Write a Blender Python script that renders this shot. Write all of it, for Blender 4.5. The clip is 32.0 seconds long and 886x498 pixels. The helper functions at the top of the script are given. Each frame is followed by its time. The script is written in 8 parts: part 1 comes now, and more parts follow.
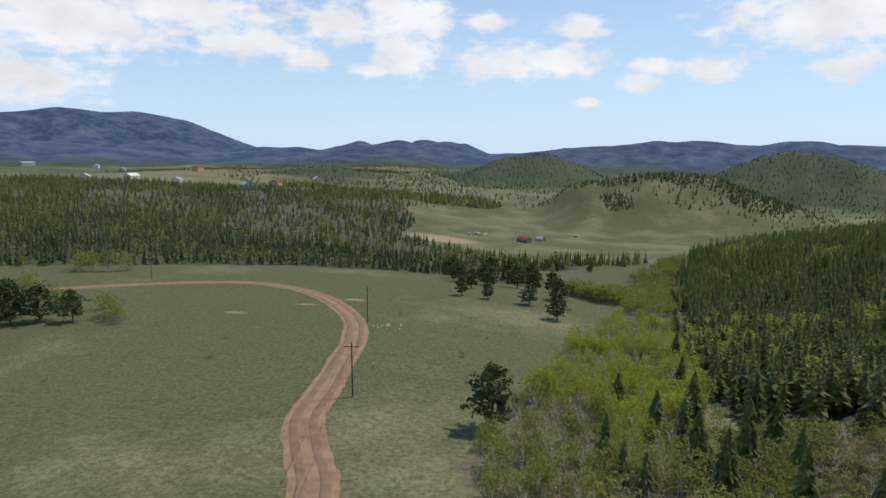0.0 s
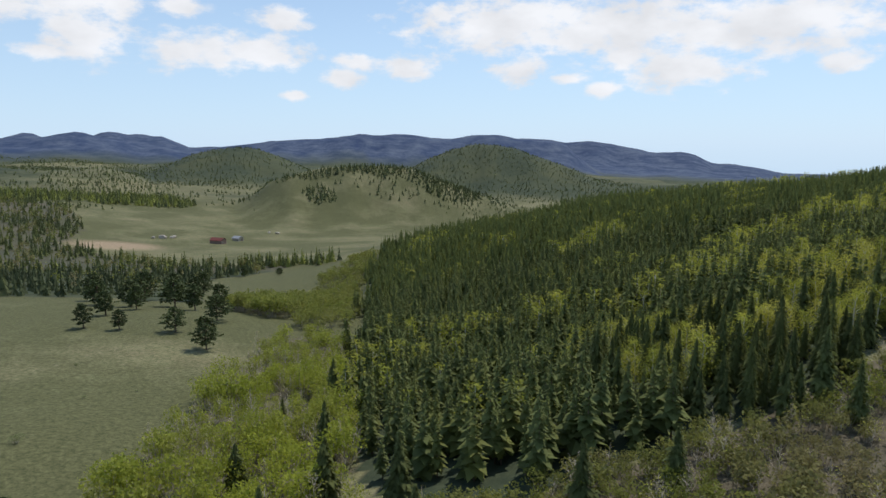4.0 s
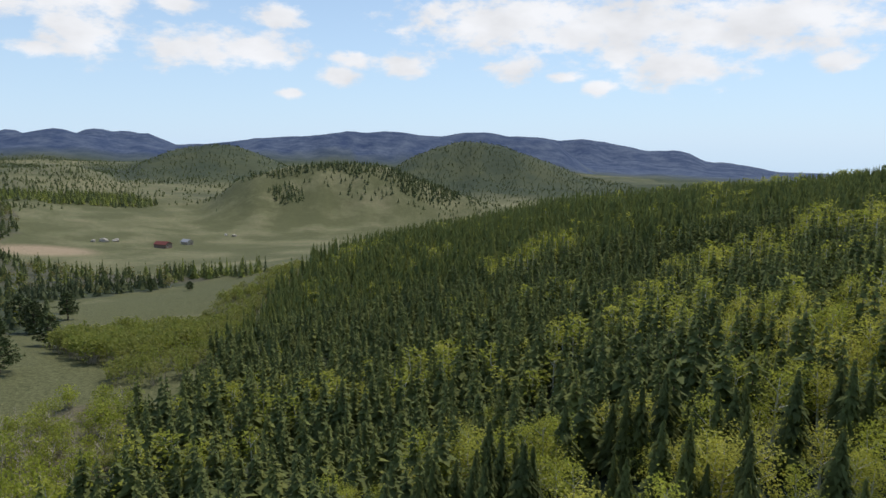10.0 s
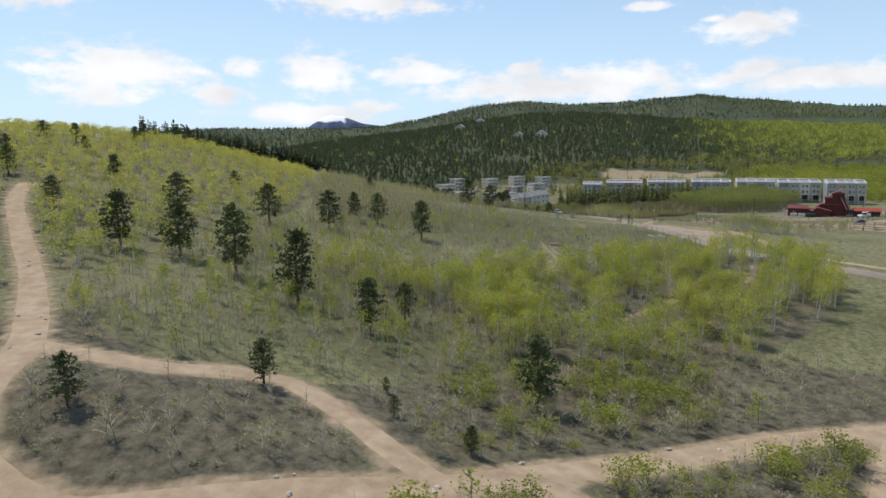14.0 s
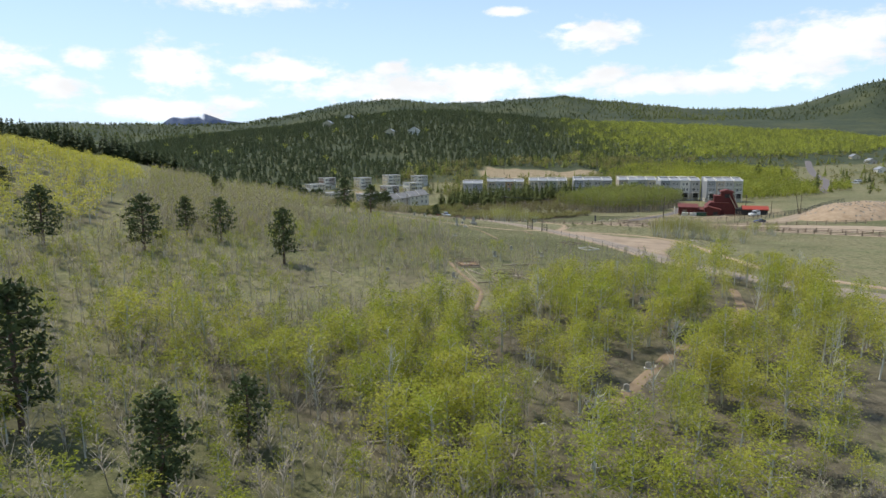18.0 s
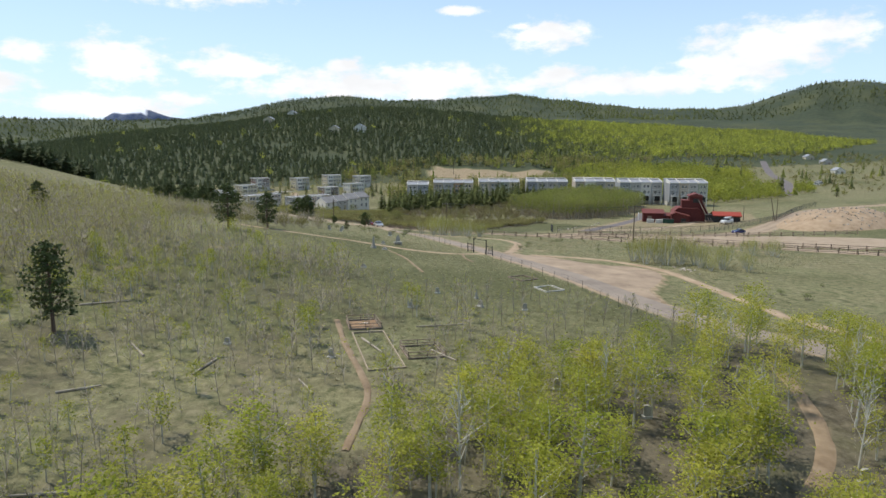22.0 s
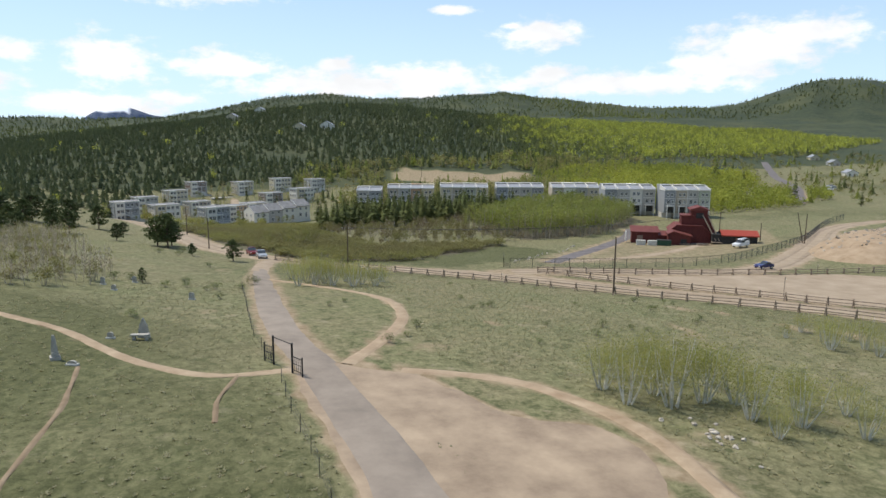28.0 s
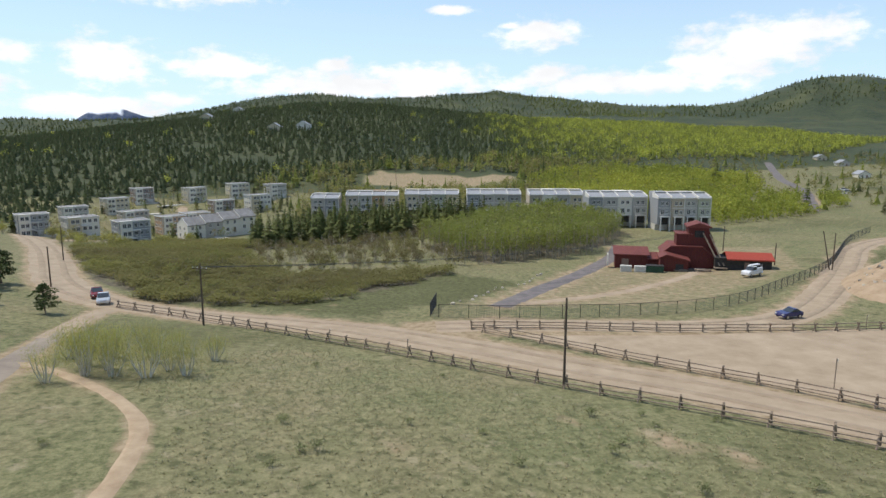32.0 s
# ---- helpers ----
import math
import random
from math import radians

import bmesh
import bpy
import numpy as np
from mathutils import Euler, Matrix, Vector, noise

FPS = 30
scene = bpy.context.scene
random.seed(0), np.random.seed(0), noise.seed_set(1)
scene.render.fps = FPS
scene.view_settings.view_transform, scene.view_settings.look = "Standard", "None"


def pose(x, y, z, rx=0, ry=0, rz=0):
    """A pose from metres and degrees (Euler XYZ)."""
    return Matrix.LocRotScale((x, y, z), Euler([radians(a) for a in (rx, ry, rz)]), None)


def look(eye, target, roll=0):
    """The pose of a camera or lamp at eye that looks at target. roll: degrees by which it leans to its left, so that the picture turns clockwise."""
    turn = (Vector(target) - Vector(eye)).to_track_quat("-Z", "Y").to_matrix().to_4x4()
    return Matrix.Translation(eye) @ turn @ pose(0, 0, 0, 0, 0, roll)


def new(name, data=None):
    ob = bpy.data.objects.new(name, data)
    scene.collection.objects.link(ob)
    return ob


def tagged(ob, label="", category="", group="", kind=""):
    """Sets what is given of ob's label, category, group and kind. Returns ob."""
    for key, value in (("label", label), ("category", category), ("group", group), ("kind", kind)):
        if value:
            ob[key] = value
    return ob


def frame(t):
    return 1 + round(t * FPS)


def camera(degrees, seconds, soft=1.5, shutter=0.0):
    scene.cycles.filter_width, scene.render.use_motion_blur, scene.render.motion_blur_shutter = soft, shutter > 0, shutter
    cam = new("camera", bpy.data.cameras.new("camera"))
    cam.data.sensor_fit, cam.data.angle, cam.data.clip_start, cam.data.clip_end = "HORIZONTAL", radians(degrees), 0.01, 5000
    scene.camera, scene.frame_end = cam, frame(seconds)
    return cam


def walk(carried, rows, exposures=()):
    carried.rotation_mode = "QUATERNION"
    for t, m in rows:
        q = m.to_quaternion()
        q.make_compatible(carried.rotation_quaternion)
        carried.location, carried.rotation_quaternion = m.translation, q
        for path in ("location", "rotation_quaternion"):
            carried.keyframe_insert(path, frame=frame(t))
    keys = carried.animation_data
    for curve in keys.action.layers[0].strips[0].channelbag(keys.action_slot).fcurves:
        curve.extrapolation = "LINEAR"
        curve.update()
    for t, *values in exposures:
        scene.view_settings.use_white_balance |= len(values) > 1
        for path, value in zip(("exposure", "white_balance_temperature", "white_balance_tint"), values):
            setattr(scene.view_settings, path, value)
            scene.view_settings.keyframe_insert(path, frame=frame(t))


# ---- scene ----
cam = camera(67.9, 32.0, soft=1.5)
# seconds, metres east, north and up, heading, pitch, roll
ROWS = [
    (0, -16.95, -53.53, 2.47, 24.75, -8.58, 0.13),
    (0.5, -16.47, -49.34, 2.30, 18.16, -8.59, 0.08),
    (1, -15.97, -45.15, 2.13, 7.06, -8.63, -0.03),
    (1.5, -15.41, -40.93, 1.95, 4.00, -8.71, -0.09),
    (2, -14.67, -36.69, 1.77, 3.26, -8.79, -0.08),
    (2.5, -13.70, -32.44, 1.58, 2.57, -8.87, -0.06),
    (3, -12.49, -28.19, 1.38, 1.94, -8.97, -0.02),
    (3.5, -11.09, -23.96, 1.17, 1.10, -9.04, 0.01),
    (4, -9.54, -19.77, 0.95, 0.25, -9.10, 0.03),
    (4.5, -7.87, -15.64, 0.72, -0.02, -9.16, 0.06),
    (6.5, -0.00, -0.00, -0.00, -0.00, -9.21, 0.08),
    (7, 2.14, 3.66, -0.11, -0.03, -9.22, 0.09),
    (7.5, 4.29, 7.30, -0.20, -0.01, -9.23, 0.08),
    (8, 6.46, 10.96, -0.28, -0.01, -9.26, 0.10),
    (8.5, 8.65, 14.64, -0.37, -0.04, -9.26, 0.15),
    (9, 10.85, 18.35, -0.46, -0.05, -9.25, 0.19),
    (9.5, 13.03, 22.08, -0.59, -0.13, -9.26, 0.19),
    (10, 15.22, 25.85, -0.75, -0.11, -9.26, 0.17),
    (10.5, 17.46, 29.67, -0.95, -0.72, -9.31, 0.18),
    (11, 19.75, 33.47, -1.19, -11.90, -9.25, 0.11),
    (11.5, 22.18, 37.14, -1.47, -34.03, -9.24, 0.03),
    (12, 24.97, 40.52, -1.78, -48.61, -9.24, -0.00),
    (12.5, 28.14, 43.61, -2.09, -64.25, -9.18, -0.13),
    (13, 31.53, 46.36, -2.41, -83.23, -9.25, -0.40),
    (13.5, 35.06, 48.84, -2.74, -89.12, -9.35, -0.53),
    (15.5, 51.62, 53.59, -4.11, -89.30, -9.57, -0.51),
    (16, 56.05, 53.60, -4.37, -91.17, -9.55, -0.45),
    (16.5, 60.49, 53.47, -4.61, -96.51, -9.55, -0.36),
    (17, 64.87, 53.12, -4.84, -98.74, -9.56, -0.28),
    (17.5, 69.18, 52.49, -5.05, -99.70, -9.54, -0.15),
    (18, 73.43, 51.60, -5.25, -100.56, -9.57, -0.05),
    (18.5, 77.61, 50.51, -5.41, -101.33, -9.59, 0.03),
    (19, 81.71, 49.23, -5.54, -102.08, -9.58, 0.08),
    (19.5, 85.69, 47.78, -5.65, -102.74, -9.58, 0.15),
    (20, 89.56, 46.21, -5.75, -103.12, -9.61, 0.22),
    (20.5, 93.41, 44.55, -5.84, -103.62, -9.70, 0.23),
    (21, 97.34, 42.78, -5.91, -104.18, -9.69, 0.22),
    (21.5, 101.33, 40.92, -5.98, -104.44, -9.68, 0.29),
    (22, 105.37, 38.98, -6.04, -104.58, -9.68, 0.31),
    (22.5, 109.39, 36.98, -6.10, -104.71, -9.72, 0.36),
    (23, 113.41, 34.90, -6.17, -104.85, -9.73, 0.37),
    (23.5, 117.41, 32.74, -6.24, -104.94, -9.74, 0.38),
    (24, 121.37, 30.46, -6.33, -105.08, -9.74, 0.39),
    (24.5, 125.32, 28.09, -6.41, -105.12, -9.73, 0.34),
    (25, 129.26, 25.65, -6.49, -105.17, -9.75, 0.33),
    (25.5, 133.19, 23.13, -6.58, -105.18, -9.75, 0.32),
    (27.5, 149.68, 11.56, -6.78, -105.24, -9.74, 0.34),
    (28, 153.71, 8.69, -6.80, -105.27, -9.73, 0.35),
    (28.5, 157.72, 5.82, -6.82, -105.29, -9.76, 0.33),
    (29, 161.70, 2.97, -6.83, -105.28, -9.73, 0.28),
    (29.5, 165.65, 0.13, -6.84, -105.25, -9.76, 0.23),
    (30, 169.59, -2.72, -6.82, -105.29, -9.78, 0.22),
    (30.5, 173.53, -5.57, -6.80, -105.34, -9.79, 0.21),
    (31, 177.46, -8.43, -6.78, -105.37, -9.75, 0.17),
    (31.5, 181.40, -11.33, -6.76, -105.37, -9.74, 0.15),
    (32, 185.33, -14.26, -6.75, -105.36, -9.72, 0.09),
]
EXPOSURE = [(0.0, -0.15, 6400, 11), (10.5, -0.15, 6450, 11), (13.0, -0.12, 6500, 11), (16.0, 0.14, 6550, 10), (32.0, 0.14, 6600, 10)]
walk(cam, [(t, pose(x, y, z, 90 + pitch, 0, yaw) @ pose(0, 0, 0, 0, 0, roll)) for t, x, y, z, yaw, pitch, roll in ROWS], EXPOSURE)

# ---- sky and sun ----
SUN_HEADING, SUN_HEIGHT = 40.0, 61.0
sun = new("sun", bpy.data.lights.new("sun", "SUN"))
sun.data.energy, sun.data.angle, sun.data.color = 3.6, radians(0.6), (1.0, 0.95, 0.86)
_h, _e = radians(SUN_HEADING), radians(SUN_HEIGHT)
sun.matrix_world = look((math.sin(_h) * math.cos(_e) * 900, math.cos(_h) * math.cos(_e) * 900, math.sin(_e) * 900), (0, 0, 0))

# Clouds: heading, height over the horizon, half width, half height, in degrees.
CLOUDS_WEST = [
    (-53.2, 9.3, 8.3, 2.7),
    (-56.7, 5.0, 5.0, 1.8),
    (-40.7, 8.7, 4.1, 1.5),
    (-36.3, 7.6, 1.9, 1.2),
    (-45.3, 10.6, 8.3, 1.5),
    (-33.4, 10.1, 3.3, 1.8),
    (-27.8, 10.8, 3.9, 2.1),
    (-28.1, 8.0, 2.8, 2.1),
    (-30.7, 6.6, 1.7, 0.6),
    (-21.2, 10.4, 1.9, 0.8),
    (-13.7, 9.8, 2.5, 0.9),
    (-20.2, 7.3, 3.6, 1.6),
    (-15.1, 7.4, 3.9, 1.5),
    (-7.4, 6.6, 1.9, 0.7),
    (-3.1, 6.3, 2.2, 1.0),
    (-8.7, 5.4, 1.7, 0.9),
    (-12.6, 3.9, 1.1, 0.4),
]
CLOUDS_NORTH = [
    (5.5, 9.7, 8.3, 2.4),
    (14.6, 9.1, 9.7, 2.4),
    (25.0, 8.9, 9.7, 2.4),
    (14.3, 6.9, 2.2, 1.2),
    (19.1, 5.9, 4.7, 1.6),
    (13.0, 4.4, 1.4, 0.6),
    (30.4, 5.9, 1.7, 0.7),
    (10.2, 5.3, 1.7, 0.4),
    (6.2, 6.0, 2.5, 1.0),
    (49.8, 8.4, 4.4, 1.8),
    (45.6, 7.2, 1.7, 0.7),
    (42.3, 8.3, 1.7, 0.6),
    (58.7, 10.9, 3.0, 1.5),
    (48.7, 4.3, 1.7, 0.6),
    (54.4, 3.4, 1.4, 1.0),
    (42.2, 2.4, 5.0, 0.9),
    (38.0, 3.9, 1.4, 0.4),
    (50.1, 6.3, 1.1, 0.4),
]
CLOUDS_EAST = [
    (63.8, 5.5, 6.1, 1.9),
    (62.1, 3.8, 3.3, 1.0),
    (82.8, 10.9, 6.9, 0.9),
    (73.1, 5.8, 1.9, 0.7),
    (78.9, 5.6, 3.0, 1.8),
    (87.3, 5.4, 3.9, 1.2),
    (71.1, 3.9, 2.5, 0.9),
    (83.9, 2.7, 1.7, 0.6),
    (78.7, 2.0, 5.0, 0.6),
    (96.5, 5.8, 1.7, 0.6),
    (98.3, 4.2, 11.6, 1.2),
    (103.6, 4.8, 5.5, 1.2),
    (113.4, 8.4, 3.3, 1.2),
    (111.1, 9.0, 1.1, 0.4),
    (119.1, 4.3, 10.5, 0.9),
    (114.5, 5.0, 2.5, 0.9),
    (133.6, 7.6, 3.6, 1.2),
    (129.9, 6.8, 5.5, 1.8),
    (127.6, 5.4, 4.7, 1.2),
    (105.9, 10.2, 1.9, 0.4),
    (83.1, 2.9, 1.7, 0.5),
    (77.5, 2.3, 6.1, 0.7),
]


def make_sky():
    world = bpy.data.worlds.new("sky")
    scene.world = world
    world.use_nodes = True
    nt = world.node_tree
    nt.nodes.clear()
    add, link = nt.nodes.new, nt.links.new

    def math_(op, a, b=None, c=None, clamp=False):
        n = add("ShaderNodeMath")
        n.operation, n.use_clamp = op, clamp
        for i, v in enumerate((a, b, c)):
            if v is None:
                continue
            if isinstance(v, (int, float)):
                n.inputs[i].default_value = v
            else:
                link(v, n.inputs[i])
        return n.outputs[0]

    sky = add("ShaderNodeTexSky")
    sky.sky_type, sky.sun_disc = "NISHITA", False
    sky.sun_elevation, sky.sun_rotation = radians(SUN_HEIGHT), radians(SUN_HEADING)
    sky.altitude, sky.air_density, sky.dust_density, sky.ozone_density = 2600, 1.2, 0.8, 1.5
    coord = add("ShaderNodeTexCoord")
    sep = add("ShaderNodeSeparateXYZ")
    link(coord.outputs["Generated"], sep.inputs[0])
    head = math_("MULTIPLY", math_("ARCTAN2", sep.outputs[0], sep.outputs[1]), 57.29578)
    high = math_("MULTIPLY", math_("ARCSINE", sep.outputs[2]), 57.29578)
    at = add("ShaderNodeCombineXYZ")
    link(head, at.inputs[0]), link(high, at.inputs[1])
    fray = add("ShaderNodeTexNoise")
    fray.inputs["Scale"].default_value, fray.inputs["Detail"].default_value, fray.inputs["Roughness"].default_value = 0.42, 8, 0.6
    stretch = add("ShaderNodeVectorMath")
    stretch.operation = "MULTIPLY"
    stretch.inputs[1].default_value = (1, 1.9, 1)
    link(at.outputs[0], stretch.inputs[0]), link(stretch.outputs[0], fray.inputs["Vector"])
    near = None
    for h, e, w, t in CLOUDS_WEST + CLOUDS_NORTH + CLOUDS_EAST:
        d = add("ShaderNodeVectorMath")
        d.operation = "SUBTRACT"
        d.inputs[1].default_value = (h, e, 0)
        link(at.outputs[0], d.inputs[0])
        s = add("ShaderNodeVectorMath")
        s.operation = "MULTIPLY"
        s.inputs[1].default_value = (1 / w, 1 / t, 0)
        link(d.outputs[0], s.inputs[0])
        ln = add("ShaderNodeVectorMath")
        ln.operation = "LENGTH"
        link(s.outputs[0], ln.inputs[0])
        near = ln.outputs["Value"] if near is None else math_("SMOOTH_MIN", near, ln.outputs["Value"], 0.25)
    wav = math_("ADD", near, math_("MULTIPLY", math_("SUBTRACT", fray.outputs[0], 0.5), 2.6))
    dens = add("ShaderNodeMapRange")
    dens.interpolation_type = "SMOOTHSTEP"
    for i, v in ((1, 1.3), (2, 0.45), (3, 0.0), (4, 1.0)):
        dens.inputs[i].default_value = v
    link(wav, dens.inputs[0])
    puff = add("ShaderNodeTexNoise")
    puff.inputs["Scale"].default_value, puff.inputs["Detail"].default_value = 0.16, 5
    link(stretch.outputs[0], puff.inputs["Vector"])
    shade = add("ShaderNodeMapRange")
    for i, v in ((1, 0.35), (2, 0.62), (3, 0.86), (4, 1.03)):
        shade.inputs[i].default_value = v
    link(puff.outputs[0], shade.inputs[0])
    white = add("ShaderNodeVectorMath")
    white.operation = "SCALE"
    white.inputs[0].default_value = (0.98, 1.0, 1.03)
    link(shade.outputs[0], white.inputs["Scale"])
    # thin haze towards the horizon
    low = add("ShaderNodeMapRange")
    for i, v in ((1, 0.0), (2, 20.0), (3, 0.85), (4, 0.2)):
        low.inputs[i].default_value = v
    link(high, low.inputs[0])
    blue = add("ShaderNodeVectorMath")
    blue.operation = "SCALE"
    blue.inputs["Scale"].default_value = SKY_STRENGTH
    link(sky.outputs[0], blue.inputs[0])
    veil = add("ShaderNodeMix")
    veil.data_type = "RGBA"
    link(low.outputs[0], veil.inputs["Factor"])
    link(blue.outputs[0], veil.inputs["A"])
    veil.inputs["B"].default_value = (0.60, 0.82, 1.06, 1)
    mix = add("ShaderNodeMix")
    mix.data_type = "RGBA"
    link(dens.outputs[0], mix.inputs["Factor"])
    link(veil.outputs["Result"], mix.inputs["A"]), link(white.outputs[0], mix.inputs["B"])
    bg, out = add("ShaderNodeBackground"), add("ShaderNodeOutputWorld")
    link(mix.outputs["Result"], bg.inputs[0]), link(bg.outputs[0], out.inputs[0])


SKY_STRENGTH = 0.14
make_sky()

# ---- materials ----
def mat(name, c1, c2, scale=1.0, rough_=0.9, bump=0.0, fine=0.0, metal=0.0, thin=0.0, vary=0.0, tint=None, detail=5, spec=0.3, squash=None):
    """A surface of two mottled colours. thin: light that comes through; vary: change from thing to thing; tint: third colour by the mesh's tint."""
    m = bpy.data.materials.new(name)
    m.use_nodes = True
    nt = m.node_tree
    nt.nodes.clear()
    add, link = nt.nodes.new, nt.links.new
    geo = add("ShaderNodeNewGeometry")
    src = geo.outputs["Position"]
    if squash:
        mp = add("ShaderNodeMapping")
        mp.inputs["Scale"].default_value = squash
        link(src, mp.inputs[0])
        src = mp.outputs[0]
    n1 = add("ShaderNodeTexNoise")
    n1.inputs["Scale"].default_value, n1.inputs["Detail"].default_value, n1.inputs["Roughness"].default_value = scale, detail, 0.65
    link(src, n1.inputs["Vector"])
    ramp = add("ShaderNodeMapRange")
    ramp.inputs[1].default_value, ramp.inputs[2].default_value = 0.32, 0.68
    link(n1.outputs[0], ramp.inputs[0])
    mix = add("ShaderNodeMix")
    mix.data_type = "RGBA"
    link(ramp.outputs[0], mix.inputs["Factor"])
    mix.inputs["A"].default_value, mix.inputs["B"].default_value = (*c1, 1), (*c2, 1)
    col = mix.outputs["Result"]
    if tint:
        at = add("ShaderNodeAttribute")
        at.attribute_name = "tint"
        mt = add("ShaderNodeMix")
        mt.data_type = "RGBA"
        link(at.outputs["Fac"], mt.inputs["Factor"]), link(col, mt.inputs["A"])
        mt.inputs["B"].default_value = (*tint, 1)
        col = mt.outputs["Result"]
    if vary:
        info, isl, sm, hs = add("ShaderNodeObjectInfo"), add("ShaderNodeNewGeometry"), add("ShaderNodeMath"), add("ShaderNodeHueSaturation")
        sm.operation = "ADD"
        link(info.outputs["Random"], sm.inputs[0]), link(isl.outputs["Random Per Island"], sm.inputs[1])
        mr = add("ShaderNodeMapRange")
        for i, v in ((1, 0.0), (2, 2.0), (3, 1 - vary), (4, 1 + vary)):
            mr.inputs[i].default_value = v
        link(sm.outputs[0], mr.inputs[0]), link(mr.outputs[0], hs.inputs["Value"]), link(col, hs.inputs["Color"])
        col = hs.outputs[0]
    b = add("ShaderNodeBsdfPrincipled")
    b.inputs["Roughness"].default_value, b.inputs["Metallic"].default_value = rough_, metal
    b.inputs["Specular IOR Level"].default_value = spec
    link(col, b.inputs["Base Color"])
    if bump:
        n2, bp = add("ShaderNodeTexNoise"), add("ShaderNodeBump")
        n2.inputs["Scale"].default_value, n2.inputs["Detail"].default_value = fine or scale * 4, 6
        link(src, n2.inputs["Vector"]), link(n2.outputs[0], bp.inputs["Height"]), link(bp.outputs[0], b.inputs["Normal"])
        bp.inputs["Strength"].default_value, bp.inputs["Distance"].default_value = min(1.0, bump), bump
    out = add("ShaderNodeOutputMaterial")
    if thin:
        tr, ms = add("ShaderNodeBsdfTranslucent"), add("ShaderNodeMixShader")
        ms.inputs[0].default_value = thin
        link(col, tr.inputs[0]), link(b.outputs[0], ms.inputs[1]), link(tr.outputs[0], ms.inputs[2]), link(ms.outputs[0], out.inputs[0])
    else:
        link(b.outputs[0], out.inputs[0])
    return m


# The yellow tint also serves as painted sunlight on far woods.
FAR_NEEDLE = mat("far conifer needles", (0.070, 0.088, 0.042), (0.130, 0.150, 0.066), 0.05, 0.85, thin=0.35, vary=0.22, tint=(0.30, 0.32, 0.07))
NEEDLE = mat("spruce needles", (0.105, 0.128, 0.042), (0.175, 0.198, 0.064), 0.5, 0.85, thin=0.45, vary=0.35, tint=(0.20, 0.21, 0.055))
PINE = mat("pine needles", (0.050, 0.070, 0.026), (0.100, 0.122, 0.040), 1.5, 0.8, thin=0.2, vary=0.4)
BARK = mat("pine bark", (0.09, 0.06, 0.045), (0.16, 0.11, 0.08), 5, 0.95, 0.02)
ASPEN_BARK = mat("aspen bark", (0.42, 0.40, 0.34), (0.62, 0.60, 0.52), 4, 0.8, 0.01)
GREY_TWIG = mat("bare twigs", (0.28, 0.24, 0.185), (0.43, 0.38, 0.30), 2, 0.9)
LEAF = mat("aspen leaves", (0.27, 0.31, 0.036), (0.39, 0.415, 0.055), 0.7, 0.7, thin=0.55, vary=0.25, tint=(0.50, 0.47, 0.085))
WILLOW = mat("willow leaves", (0.17, 0.20, 0.035), (0.27, 0.285, 0.055), 0.3, 0.75, thin=0.5, vary=0.25, tint=(0.26, 0.225, 0.10))
FAR_LEAF = mat("far aspen leaves", (0.225, 0.265, 0.045), (0.335, 0.36, 0.065), 0.05, 0.8, thin=0.5, vary=0.35, tint=(0.46, 0.47, 0.08))
DEAD = mat("dead undergrowth", (0.21, 0.197, 0.115), (0.345, 0.322, 0.20), 0.6, 0.95, thin=0.3, vary=0.3, tint=(0.22, 0.24, 0.12))
WILLOW_DARK = mat("budding willow twigs", (0.205, 0.21, 0.065), (0.29, 0.28, 0.09), 0.06, 0.85, thin=0.5, vary=0.1, tint=(0.185, 0.15, 0.08))
MEADOW_WILLOW = mat("meadow willow leaves", (0.29, 0.295, 0.08), (0.42, 0.41, 0.125), 0.5, 0.8, thin=0.65, vary=0.25, tint=(0.36, 0.34, 0.12))
THICKET_LEAF = mat("thicket leaves", (0.24, 0.275, 0.033), (0.36, 0.385, 0.048), 0.2, 0.75, thin=0.5, vary=0.25, tint=(0.25, 0.235, 0.09))
GROVE_LEAF = mat("grove aspen leaves", (0.19, 0.225, 0.045), (0.30, 0.325, 0.07), 0.06, 0.75, thin=0.5, vary=0.3, tint=(0.25, 0.235, 0.10))
PATH = mat("trodden brown earth", (0.20, 0.14, 0.085), (0.30, 0.225, 0.145), 0.8, 0.95, 0.04, 3.0)
EARTH = mat("dug earth", (0.27, 0.19, 0.115), (0.40, 0.30, 0.20), 0.5, 0.95, 0.15, 1.5, detail=9)
SAGE = mat("sagebrush", (0.125, 0.15, 0.055), (0.215, 0.235, 0.095), 1.2, 0.9, thin=0.3, vary=0.35)
TUFT = mat("grass tufts", (0.20, 0.21, 0.105), (0.32, 0.31, 0.175), 0.5, 0.9, thin=0.5, vary=0.25, tint=(0.40, 0.36, 0.22))
ROCK = mat("granite", (0.30, 0.26, 0.21), (0.48, 0.43, 0.36), 1.5, 0.95, 0.05, vary=0.3)
ROAD = mat("packed dirt", (0.20, 0.125, 0.07), (0.32, 0.21, 0.12), 0.35, 0.95, 0.05, 3.0, detail=9)
RUT = mat("dark wheel track dirt", (0.165, 0.10, 0.055), (0.25, 0.16, 0.09), 0.5, 0.95, 0.04, 3.0, detail=9)
RUT_PALE = mat("worn wheel track dirt", (0.24, 0.18, 0.12), (0.345, 0.27, 0.19), 0.5, 0.95, 0.04, 3.0, detail=9)
ROAD_PALE = mat("pale packed dirt", (0.28, 0.212, 0.142), (0.395, 0.31, 0.22), 0.3, 0.95, 0.05, 3.0, detail=9)
